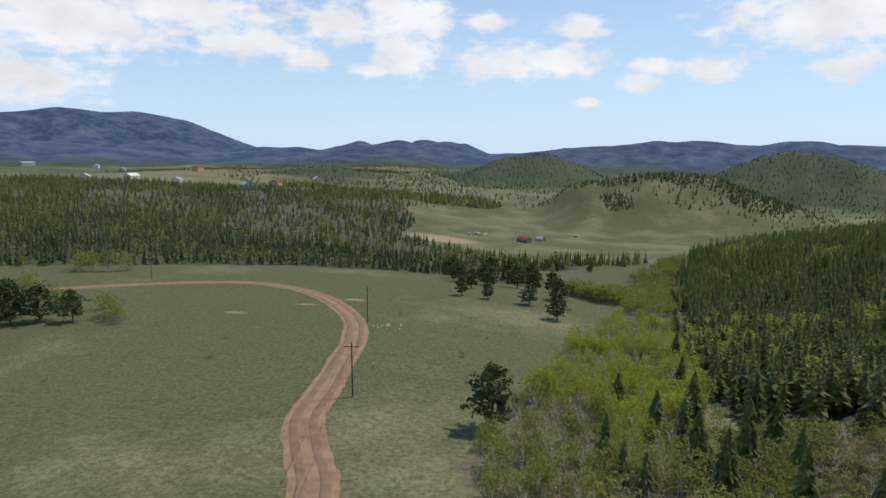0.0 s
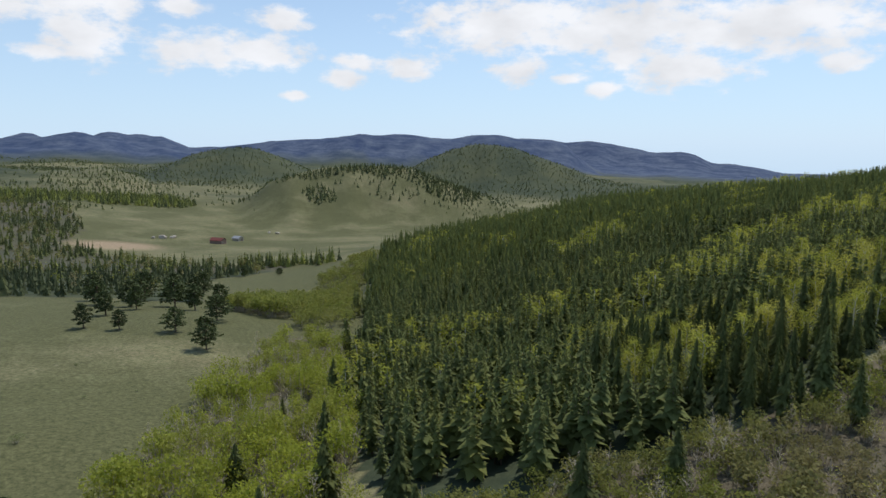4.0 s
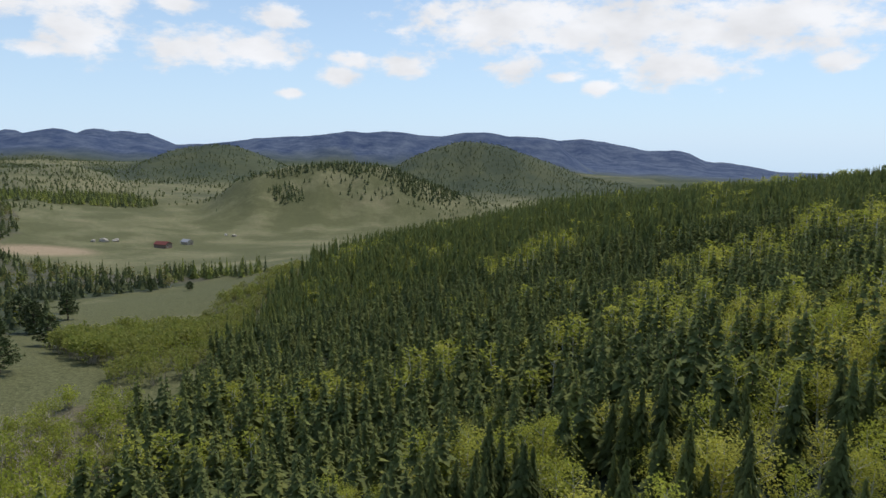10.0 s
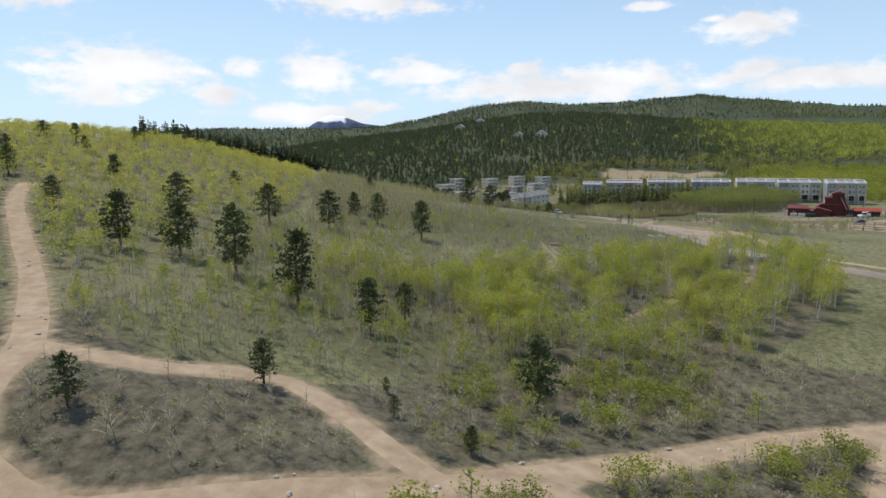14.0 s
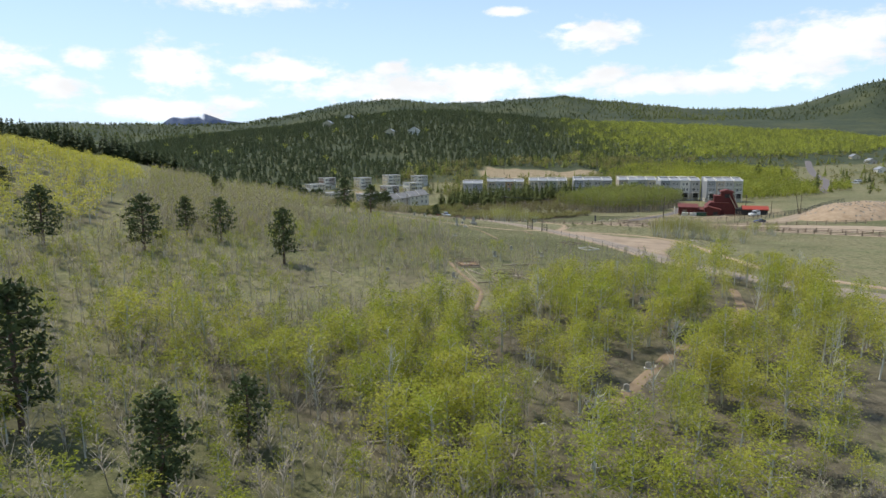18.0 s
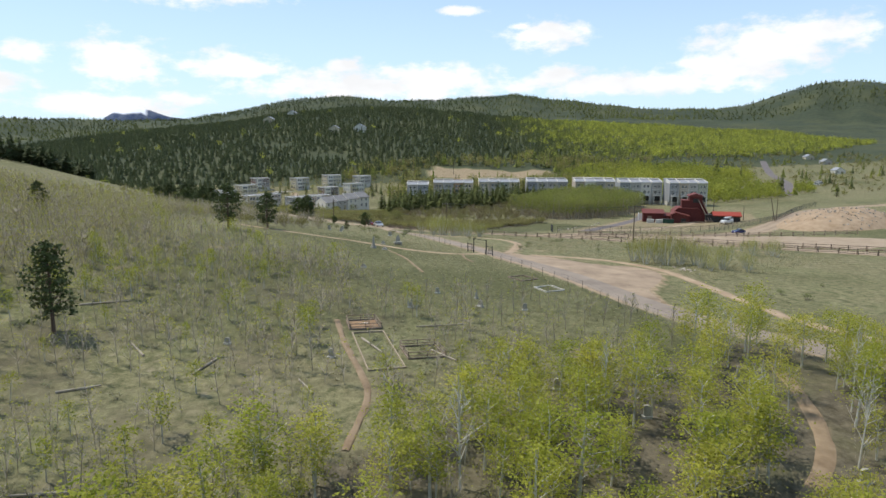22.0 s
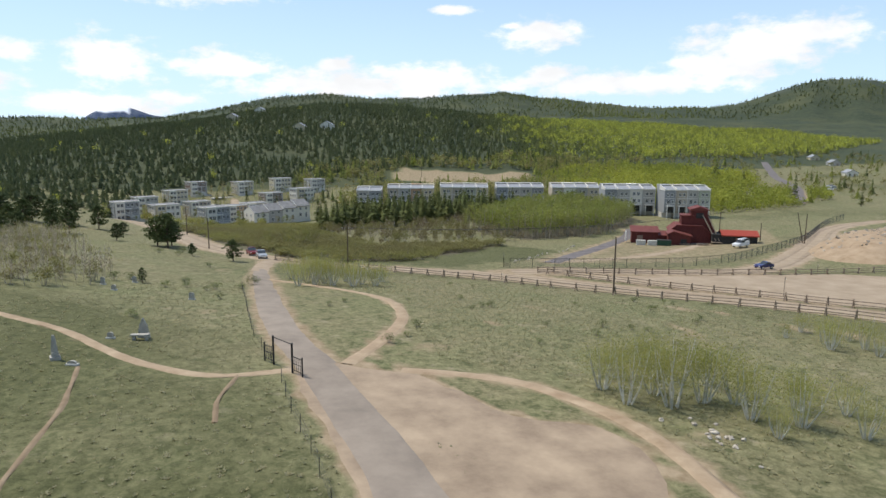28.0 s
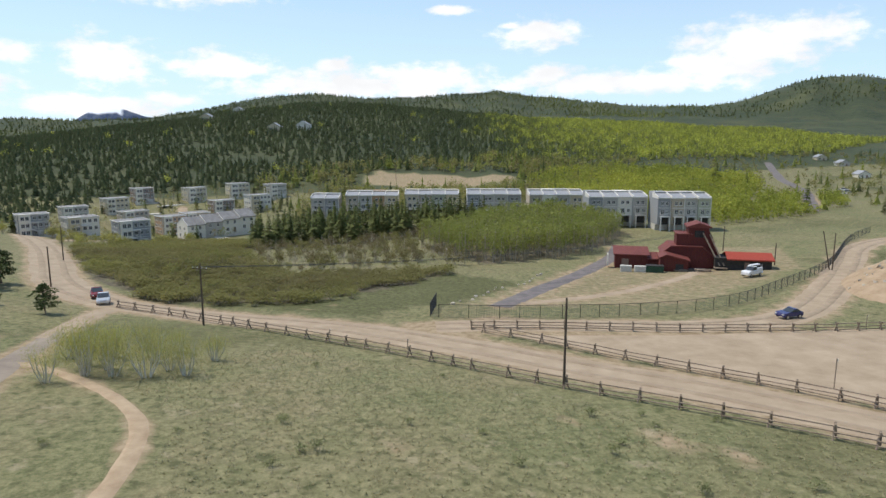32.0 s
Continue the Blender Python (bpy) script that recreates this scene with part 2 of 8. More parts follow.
TRAIL = mat("trail gravel", (0.29, 0.205, 0.128), (0.44, 0.335, 0.225), 0.6, 0.95, 0.08, 2.5, detail=9)
LOT = mat("lot dirt", (0.225, 0.166, 0.115), (0.41, 0.312, 0.215), 0.3, 0.95, 0.06, 2.0, detail=9)
DRIVE = mat("worn gravel lane", (0.195, 0.16, 0.128), (0.33, 0.272, 0.216), 0.22, 0.95, 0.05, 2.5, detail=9)
ASPHALT = mat("asphalt", (0.11, 0.098, 0.098), (0.20, 0.175, 0.165), 0.5, 0.95, 0.03, 4.0)


def ground_material():
    """Grass, dry grass, bare soil, woodland floor and far woods, by the sheet's own cover values."""
    m = bpy.data.materials.new("meadow")
    m.use_nodes = True
    nt = m.node_tree
    nt.nodes.clear()
    add, link = nt.nodes.new, nt.links.new
    geo = add("ShaderNodeNewGeometry")

    def noise_(scale, detail=6, rough_=0.62):
        n = add("ShaderNodeTexNoise")
        n.inputs["Scale"].default_value, n.inputs["Detail"].default_value, n.inputs["Roughness"].default_value = scale, detail, rough_
        link(geo.outputs["Position"], n.inputs["Vector"])
        return n.outputs[0]

    def span(v, a, b, c=0.0, d=1.0):
        r = add("ShaderNodeMapRange")
        for i, k in ((1, a), (2, b), (3, c), (4, d)):
            r.inputs[i].default_value = k
        link(v, r.inputs[0])
        return r.outputs[0]

    def mixed(f, a, b):
        x = add("ShaderNodeMix")
        x.data_type = "RGBA"
        link(f, x.inputs["Factor"])
        for s, v in (("A", a), ("B", b)):
            if isinstance(v, tuple):
                x.inputs[s].default_value = (*v, 1)
            else:
                link(v, x.inputs[s])
        return x.outputs["Result"]

    def cover(name, noise_out, soft=0.6):
        at = add("ShaderNodeAttribute")
        at.attribute_name = name
        k = add("ShaderNodeMath")
        k.operation = "MULTIPLY_ADD"
        link(noise_out, k.inputs[0])
        k.inputs[1].default_value = soft * 2
        sub = add("ShaderNodeMath")
        sub.operation = "SUBTRACT"
        link(at.outputs["Fac"], sub.inputs[0])
        sub.inputs[1].default_value = soft
        link(sub.outputs[0], k.inputs[2])
        return span(k.outputs[0], 0.3, 0.7)

    fine, mid = noise_(1.3, 12, 0.86), noise_(0.16)
    grass = mixed(span(fine, 0.40, 0.60), (0.080, 0.090, 0.038), (0.235, 0.230, 0.116))
    dry = mixed(span(fine, 0.40, 0.60), (0.115, 0.105, 0.054), (0.285, 0.250, 0.142))
    both = add("ShaderNodeMath")
    both.operation = "ADD"
    link(span(mid, 0.38, 0.64, 0, 0.6), both.inputs[0]), link(span(noise_(0.05, 5), 0.4, 0.62, 0, 0.5), both.inputs[1])
    col = mixed(both.outputs[0], grass, dry)
    col = mixed(span(noise_(0.85, 4, 0.6), 0.55, 0.66, 0, 0.75), col, (0.066, 0.076, 0.032))
    col = mixed(span(noise_(0.45, 7, 0.72), 0.57, 0.68, 0, 0.62), col, (0.335, 0.282, 0.19))
    # Dark green grass, which also carries the western meadow's painted cloud shade.
    lush_shade = mixed(span(fine, 0.40, 0.60), (0.050, 0.056, 0.022), (0.148, 0.147, 0.068))
    col = mixed(cover("lush_shade", mid, 0.4), col, lush_shade)
    floor_ = mixed(span(noise_(1.1, 8, 0.7), 0.35, 0.65), (0.058, 0.051, 0.034), (0.168, 0.145, 0.10))
    col = mixed(cover("duff", mid, 0.5), col, floor_)
    soil = mixed(span(noise_(0.9, 8), 0.35, 0.65), (0.23, 0.17, 0.102), (0.38, 0.295, 0.195))
    col = mixed(cover("soil", noise_(0.7, 5), 0.45), col, soil)
    woods = mixed(span(noise_(0.11, 8, 0.85), 0.38, 0.66), (0.026, 0.038, 0.024), (0.078, 0.092, 0.050))
    woods = mixed(span(noise_(0.010, 8, 0.7), 0.44, 0.66), woods, (0.085, 0.092, 0.045))
    col = mixed(cover("woods", noise_(0.012, 8, 0.7), 0.45), col, woods)
    # Far ranges: the blue of distance haze is put into their base colour.
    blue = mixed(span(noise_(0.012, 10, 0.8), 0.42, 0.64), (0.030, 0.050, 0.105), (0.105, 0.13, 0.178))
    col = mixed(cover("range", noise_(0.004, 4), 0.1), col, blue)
    col = mixed(cover("snow", noise_(0.02, 6), 0.3), col, (0.85, 0.87, 0.9))
    b, out, bp = add("ShaderNodeBsdfPrincipled"), add("ShaderNodeOutputMaterial"), add("ShaderNodeBump")
    b.inputs["Roughness"].default_value, b.inputs["Specular IOR Level"].default_value = 0.95, 0.15
    bp.inputs["Strength"].default_value, bp.inputs["Distance"].default_value = 0.5, 0.12
    link(fine, bp.inputs["Height"]), link(bp.outputs[0], b.inputs["Normal"])
    link(col, b.inputs["Base Color"]), link(b.outputs[0], out.inputs[0])
    return m


MEADOW_SKIN = ground_material()
# ---- the lie of the land ----
def lattice(ix, iy, seed):
    h = (ix * 374761393 + iy * 668265263 + seed * 1442695041) & 0xFFFFFFFF
    h = ((h ^ (h >> 13)) * 1274126177) & 0xFFFFFFFF
    return ((h ^ (h >> 16)) & 0xFFFF) / 65535.0 * 2 - 1


def rough(x, y, size, seed=0, octaves=3):
    """Smooth random waves of the given size, about -1 to 1."""
    x, y = np.asarray(x, float) / size, np.asarray(y, float) / size
    out, amp = 0.0, 0.6
    for o in range(octaves):
        ix, iy = np.floor(x).astype(np.int64), np.floor(y).astype(np.int64)
        u, v = x - ix, y - iy
        u, v = u * u * (3 - 2 * u), v * v * (3 - 2 * v)
        s = seed + o
        out = out + amp * ((lattice(ix, iy, s) * (1 - u) + lattice(ix + 1, iy, s) * u) * (1 - v)
                           + (lattice(ix, iy + 1, s) * (1 - u) + lattice(ix + 1, iy + 1, s) * u) * v)
        x, y, amp = x * 2.03 + 17.1, y * 2.03 - 9.7, amp * 0.5
    return out


# Heights of the land, in metres from the flight's level: east, north, up.
MEADOW = [(-65, 60, -37), (-140, 25, -40), (-155, 120, -44), (-75, 125, -43), (-75, 155, -45), (-100, 200, -52),
          (-20, -60, -32), (-80, -40, -34), (-36, 58, -41), (-36, 108, -45), (-62, 200, -56), (-95, 300, -64), (-130, 400, -74)]
FOREST_HILL = [(17, 70, -31), (27, 62, -28), (50, 108, -26), (-20, 89, -41), (9, 45, -31), (80, 145, -26), (22, 92, -36), (27, 128, -36),
               (70, 260, -27), (168, 250, -14), (-33, 290, -51), (215, 225, -2), (204, 152, -4), (250, 150, -3.5), (236, 138, -3), (224, 168, -0.5), (140, 130, -12), (20, 0, -27)]
TRAILS = [(81, 76, -18), (69, 68, -21), (66, 49, -22), (88, 43, -25), (110, 54, -24), (114, 67, -22), (60, 10, -28), (160, 54, -23),
          (152, 29, -23), (172, 4, -23), (200, 3, -24), (165, -16, -24), (120, -30, -25), (190, 90, -15)]
BASIN = [(233, -5, -27), (214, -45, -27), (238, -48, -30), (277, -43, -33), (284, -13, -33), (230, -73, -30), (295, -120, -34),
         (315, -118, -36), (375, -160, -37), (440, 0, -45), (300, 50, -28), (304, 93, -24), (418, -296, -35), (350, -60, -37),
         (430, -110, -37), (300, -220, -30), (560, 10, -42), (470, 60, -45)]
FAR = [(-207, 548, -85), (-300, 480, -75), (-222, 166, -48), (-480, 500, -52), (-520, 150, -45), (-150, 900, -93), (-420, 1000, -72), (100, 700, -94), (300, 500, -60), (500, 320, -45),
       (700, 150, -25), (1040, -90, 15), (900, -320, -10), (336, 162, -7.5), (360, 155, -9), (383, 147, -11.5), (397, 134, -16.5), (400, 120, -21), (300, 160, -5.5), (1050, 250, -15), (700, -420, -20), (300, -600, -20), (-200, -500, -40), (-600, -400, -40), (-1000, 900, -45), (0, 1450, -88), (800, 1100, -85)]
RIM = [(3000, 0, 20), (2200, -2000, 40), (0, -3000, 0), (-2500, -1500, -20), (-2800, 1200, -40), (-1500, 2800, -40), (600, 3000, -110), (2300, 2000, -150)]


def plate(px, py):
    r = np.hypot(px, py) + 1e-9
    return r * r * np.log(r)


def shape_land():
    spots = np.array(MEADOW + FOREST_HILL + TRAILS + BASIN + FAR + RIM, float)
    spots[:, :2] /= 100
    n = len(spots)
    a = np.zeros((n + 3, n + 3))
    a[:n, :n] = plate(spots[:, 0][:, None] - spots[:, 0], spots[:, 1][:, None] - spots[:, 1]) + 0.02 * np.eye(n)
    a[:n, n:] = np.c_[np.ones(n), spots[:, :2]]
    a[n:, :n] = a[:n, n:].T
    return spots, np.linalg.solve(a, np.r_[spots[:, 2], 0, 0, 0])


SPOTS, PULL = shape_land()
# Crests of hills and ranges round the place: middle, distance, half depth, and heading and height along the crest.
CRESTS = [
    ((0, 0), 900, 120, [(-19, -80), (-17.1, -61), (-15.6, -50), (-14.6, -44), (-12.6, -37), (-11.1, -32), (-9.1, -31), (-6.6, -30), (-3.5, -35), (-1.0, -51), (1.6, -67), (4.6, -80), (6.5, -95)]),
    ((0, 0), 1250, 150, [(-60, -40), (-50, -36), (-40.6, -34), (-38.6, -34), (-36.5, -33), (-34.3, -38), (-31.2, -43), (-27.9, -42), (-25.8, -55), (-24.1, -76), (-22, -90)]),
    ((0, 0), 1550, 210, [(-28.5, -112), (-26.9, -105), (-25.6, -77), (-23.3, -46), (-21.5, -24), (-19.6, -12), (-18.2, -7), (-16.8, -8), (-15.4, -20), (-14.0, -36), (-12.5, -56), (-11.1, -79), (-7.5, -95), (-4.1, -78),
                         (-3.1, -56), (-1.6, -32), (0.4, -11), (2.1, -1), (3.9, -2), (5.8, -12), (7.8, -32), (9.7, -52), (11.6, -72), (14.0, -99), (17, -115)]),
    ((0, 0), 2500, 340, [(-75, 40), (-60, 30), (-50, 14), (-44.0, 3), (-40.9, 14), (-37.7, 7), (-36.1, -2), (-34.1, 9), (-31.7, 19), (-30.7, 30), (-29.7, 40), (-29.0, 36), (-27.9, 21), (-26.3, 7), (-24.1, -1), (-22.8, -9),
                         (-21.1, -13), (-19.2, -9), (-17.4, -1), (-14.6, 7), (-11.7, 17), (-8.7, 32), (-7.5, 38), (-6.3, 30), (-4.6, 36), (-2.8, 29), (-1.4, 19), (0.4, 19), (2.1, 31), (4.3, 33), (6.4, 18), (8.3, 12), (10.0, -1), (13, -40)]),
    ((0, 0), 3700, 480, [(-80, 60), (-70, 120), (-59, 165), (-55.6, 200), (-52.7, 180), (-50, 190), (-46.6, 150), (-43, 60), (-40.7, 3), (-35.9, -3), (-34.8, 18), (-33.9, 29), (-33.1, 43), (-32.4, 57), (-32.0, 43), (-31.5, 27), (-30.1, 7),
                         (-28.9, 21), (-28.3, 33), (-27.7, 53), (-27.2, 61), (-26.4, 56), (-26.0, 44), (-24.9, 53), (-24.4, 42), (-24.1, 33), (-23.5, 39), (-22.8, 21), (-21.7, -11), (-20.4, -48), (-7.6, -1), (2.2, 17), (6.5, 29), (8.4, 25),
                         (10.0, 7), (11.0, 13), (11.9, 19), (13.5, 3), (15.3, -18), (17.1, -47), (19.6, -41), (20.5, -58), (21.9, -106), (23.3, -105), (25.3, -123), (28.3, -146)]),
    ((150, 0), 1060, 330, [(60, -45), (71, -26), (75, -17), (80.5, 0), (84.7, 10), (89, 23), (94, 32), (98.7, 34), (105.5, 27), (110, 19), (117, 9), (124, -2), (130, -17), (136, -30), (150, -30)]),
    ((150, 0), 1950, 330, [(56, 0), (64, 26), (70.8, 33), (74.3, 30), (78, 27), (82, 33), (84.2, 50), (88.7, 78), (91.9, 102), (95.6, 104), (98, 97), (100.4, 94), (103.3, 96), (107, 108), (110, 113), (113.3, 105), (117.5, 85), (122, 72), (126.3, 69), (128.4, 79), (131.4, 113), (134, 133), (135.4, 138), (138.2, 128), (146, 90), (160, 60)]),
    ((150, 0), 4300, 260, [(72, -60), (75, -10), (76.6, 60), (77.4, 108), (78.4, 148), (79.2, 158), (80, 144), (81.5, 108), (84.2, 80), (90, 40)]),
]


def land(x, y):
    """The height of the ground at x, y (arrays or numbers)."""
    x, y = np.asarray(x, float), np.asarray(y, float)
    shp = x.shape
    x, y = x.ravel(), y.ravel()
    z = np.zeros(len(x))
    for lo in range(0, len(x), 20000):
        u, v = x[lo:lo + 20000] / 100, y[lo:lo + 20000] / 100
        z[lo:lo + 20000] = plate(u[:, None] - SPOTS[:, 0], v[:, None] - SPOTS[:, 1]) @ PULL[:-3] + PULL[-3] + PULL[-2] * u + PULL[-1] * v
    far = np.hypot(x - 90, y - 30)
    k = np.clip((far - 250) / 1500, 0, 1)
    z += rough(x, y, 46, 3) * 0.5 + rough(x, y, 170, 5) * 7 * k
    for (cx, cy), dist, deep, crest in CRESTS:
        head, top = np.array(crest, float).T
        bearing, away = np.degrees(np.arctan2(x - cx, y - cy)), np.hypot(x - cx, y - cy)
        ends = np.clip((bearing - head[0]) / 3, 0, 1) * np.clip((head[-1] - bearing) / 3, 0, 1)
        rise = np.interp(bearing, head, top) - z
        away = away + 60 * (deep / 300) * rough(bearing * 5, 0 * bearing, 9, 12)
        z += ends * np.maximum(rise, 0) * np.exp(-(((away - dist) / deep) ** 2))
    z += rough(x, y, 75, 14) * 3.0 * np.clip((far - 600) / 300, 0, 1)
    z += rough(x, y, 150, 8, 4) * 6 * np.clip((far - 900) / 1500, 0, 1)
    return z.reshape(shp)
# ---- end of the lie of the land ----


# ---- plan: ways, woods and clearings ----
def inside(poly, x, y):
    """True where the points lie inside the polygon."""
    hit = np.zeros(np.shape(x), bool)
    px, py = zip(*poly)
    for i in range(len(poly)):
        x0, y0, x1, y1 = px[i - 1], py[i - 1], px[i], py[i]
        if y0 != y1:
            hit ^= ((y0 > y) != (y1 > y)) & (x < (x1 - x0) * (y - y0) / (y1 - y0) + x0)
    return hit


def smooth_line(pts, step=1.0):
    """A smooth line through the points, in even steps."""
    p = np.array(pts, float)
    p = np.vstack([2 * p[0] - p[1], p, 2 * p[-1] - p[-2]])
    out = []
    for i in range(1, len(p) - 2):
        n = max(2, int(np.hypot(*(p[i + 1] - p[i])) / step))
        u = np.linspace(0, 1, n, endpoint=False)[:, None]
        out.append(0.5 * (2 * p[i] + (p[i + 1] - p[i - 1]) * u + (2 * p[i - 1] - 5 * p[i] + 4 * p[i + 1] - p[i + 2]) * u**2
                          + (3 * p[i] - p[i - 1] - 3 * p[i + 1] + p[i + 2]) * u**3))
    return np.vstack(out + [p[-2:-1]])


def gap_to(line, x, y):
    """Distance from the points to a line."""
    best = np.full(np.shape(x), 1e9)
    for a, b in zip(line[:-1], line[1:]):
        d = b - a
        k = np.clip(((x - a[0]) * d[0] + (y - a[1]) * d[1]) / (d @ d + 1e-9), 0, 1)
        best = np.minimum(best, np.hypot(x - a[0] - k * d[0], y - a[1] - k * d[1]))
    return best


# name, label, material, width, course
WAYS = [
    ("road", "wide brown dirt road curving through the meadow", ROAD, 6.6, [(-30, -60), (-45, -25), (-57, 0), (-65, 10), (-72, 19), (-77, 31), (-84, 47), (-91, 62), (-106, 84), (-134, 111), (-157, 125), (-182, 127), (-215, 104), (-240, 75)]),
    ("road", "wide pale dirt road past the fenced meadow", ROAD_PALE, 9.5, [(430, 62), (379, 42), (345, 31), (316, 22), (296, 11), (284, -4), (271, -23), (254, -38), (244, -46), (235, -53), (226, -58), (212, -66), (180, -84), (140, -105)]),
    ("road", "pale dirt road climbing past the mine", ROAD_PALE, 8.0, [(268, -36), (264, -54), (259, -75), (263, -91), (281, -116), (300, -139), (316, -159), (323, -180), (318, -215), (330, -260)]),
    ("trail", "rutted tan dirt trail up the hillside", TRAIL, 3.0, [(158, 128), (145, 122), (129, 111), (109, 97), (88, 84), (79, 81), (74, 79), (70, 75), (68, 70), (69, 66), (71, 60), (73, 52), (77, 45), (82, 36), (87, 26), (90, 14), (93, 0), (90, -30)]),
    ("trail", "narrow tan dirt trail through the scrub", TRAIL, 2.4, [(87, 84), (85, 78), (84, 72), (85.5, 67), (85, 62.5), (81, 58), (76, 54), (73, 51)]),
    ("trail", "narrow tan dirt trail down to the woods", TRAIL, 2.2, [(68, 70), (65, 66), (62, 63), (52, 52), (42, 40)]),
    ("trail", "short tan dirt trail between the tracks", TRAIL, 2.4, [(89, 15), (85, 18), (77, 24), (73, 27), (60, 30)]),
    ("trail", "tan dirt trail along the scrub", TRAIL, 2.6, [(76, 47), (73, 43), (71, 38), (71, 33), (72, 27)]),
    ("trail", "narrow stony trail into the aspens", TRAIL, 2.2, [(74, 80), (75, 86), (79, 91), (88, 95), (99, 100), (108, 111), (113, 120)]),
    ("lane", "pale dirt lane joining the road", ROAD_PALE, 3.2, [(289, 7.5), (283, 8.6), (275, 9.5), (266, 9.9)]),
    ("lane", "grey gravel lane beside the graveyard", DRIVE, (2.6, 5.0), [(270, 9.7), (257, 9.6), (244, 9.2), (236, 8.8), (227, 8.4), (219, 7.9), (211, 7), (204, 5.5), (196, 4.4), (186, 3.0), (176, 2.2), (168, 1.2), (162, -0.2), (156, -3), (146, -10), (132, -22)]),
    ("footpath", "narrow footpath in the grass", TRAIL, 1.1, [(202, 7), (201, 12), (203, 16), (207, 20), (215, 26), (221, 33), (232, 45)]),
    ("footpath", "curved footpath of bare dirt", TRAIL, 1.4, [(203, 3), (207, 0.6), (213, -2.6), (219, -4.8), (226, -5.6), (233, -5.2), (239, -3), (245, 0.5), (250, 4.5), (254, 9)]),
    ("footpath", "faint footpath between the graves", PATH, 0.35, [(204, 22), (196, 21), (190, 21), (184, 21)]),
    ("footpath", "faint footpath by the gate", PATH, 0.35, [(201, 11), (196, 12), (192, 12)]),
    ("footpath", "brown footpath between the aspens", PATH, 1.2, [(147, 1), (144, 2), (137, 6), (133, 10), (129, 16), (127, 20), (118, 30)]),
    ("footpath", "worn footpath along a grave plot", PATH, 0.55, [(165, 33.6), (158, 33.6), (151.4, 33.2), (147.6, 33.2), (144.4, 34.1), (140.5, 35.5)]),
    ("footpath", "curving dirt footpath beside the parking lot", TRAIL, 1.4, [(201, -1), (199.5, -5), (197, -8.6), (193, -11), (189, -12.4), (184, -12.9), (178, -12.4), (170, -11.8), (163, -11.5), (157, -12), (148, -16), (136, -26)]),
    ("lane", "dark asphalt lane to the mine", ASPHALT, 4.2, [(348, -110), (332, -99), (314, -83), (297, -65.5), (288, -57), (279, -49)]),
    ("track", "worn pale track across the mine yard", ROAD_PALE, 2.6, [(281, -54), (284, -66), (290, -80), (298, -95), (305, -104)]),
    ("track", "grey gravel strip behind the mine", DRIVE, 5.5, [(306, -104), (316, -112), (326, -120), (338, -128)]),
    ("street", "pale street between the houses", ROAD_PALE, 5.0, [(379, 42), (410, 50), (432, 38), (445, 18), (470, 10), (500, 20), (540, 25)]),
    ("street", "grey street leaving the valley", ASPHALT, 6.0, [(398, -225), (430, -255), (470, -290), (520, -320), (600, -380)]),
]
LINES = [(np.mean(w), smooth_line(c)) for *_, w, c in WAYS]
LOT_EDGE = [(206, 6), (203, 2), (200.5, -2), (196, -4.2), (192, -5.4), (189.6, -7.6), (188, -10.6), (184, -11.9), (180, -10.8), (176.5, -8.5), (174, -6), (170, -2.6), (166, -1.6), (164, 0), (165, 3.2), (172, 4.3), (181, 5.2), (187.5, 5.7), (193, 6.5), (202, 7.3)]
YARD = [(262, -42), (251, -50), (240, -57), (231, -62), (222, -68), (214, -80), (230, -110), (247, -98), (252, -91), (256, -66)]
MINE_YARD = [(282, -44), (276, -60), (274, -80), (286, -104), (300, -128), (330, -150), (345, -125), (330, -95), (310, -72), (295, -55)]
WORKS = [(588, -70), (560, -95), (548, -130), (556, -160), (575, -168), (600, -130), (625, -90)]
FOREST = [(-19, 50), (-22, 66), (-25, 83), (-29, 104), (-32, 126), (-31, 158), (-41, 225), (-40, 300), (-19, 360), (100, 380), (240, 340), (232, 240), (205, 195), (184, 172),
          (150, 142), (104, 112), (86, 103), (72, 92), (64, 80), (57, 70), (49, 62), (40, 59), (26, 49), (15, 44), (5, 41), (-8, 37), (-16, 44)]
SCRUB = [(-18, 40), (-8, 36), (5, 40), (15, 43), (26, 48), (41, 57), (50, 58), (56, 55), (46, 42), (30, 22), (15, -5), (-12, -20), (-18, 10)]
THICKET = [(-46, 14), (-49, 40), (-50, 66), (-51, 92), (-52, 116), (-49, 134), (-40, 138), (-33, 124), (-30, 104), (-26, 83), (-23, 66), (-20, 46), (-18, 36), (-18, 8), (-30, -8)]
COPSE = [(-78, 184), (-72, 166), (-62, 159), (-52, 161), (-48, 180), (-50, 205), (-62, 216), (-76, 202)]
DRAW_EDGE = [(-38, 138), (-48, 146), (-54, 176), (-60, 226), (-62, 262), (-56, 304), (-42, 300), (-43, 226), (-34, 160)]
SLOPE = [(88, 102), (106, 112), (150, 140), (184, 170), (205, 192), (232, 235), (270, 220), (300, 150), (312, 112), (270, 100), (230, 91), (200, 86), (176, 83), (158, 86), (140, 89), (122, 89), (108, 96), (98, 96)]
BARE = [(96, 90), (108, 94), (122, 87), (140, 86), (158, 83), (176, 80), (200, 83), (230, 88), (266, 94), (264, 60), (215, 50), (196, 34), (176, 26), (160, 21), (147, 14), (128, 24), (112, 34), (95, 48), (85, 62), (84, 72)]
LIME = [(134, 70), (126, 66), (118, 54), (106, 46), (100, 36), (108, 16), (120, 2), (136, -8), (148, -12), (154, 0), (146, 16), (142, 30), (136, 42), (134, 56)]
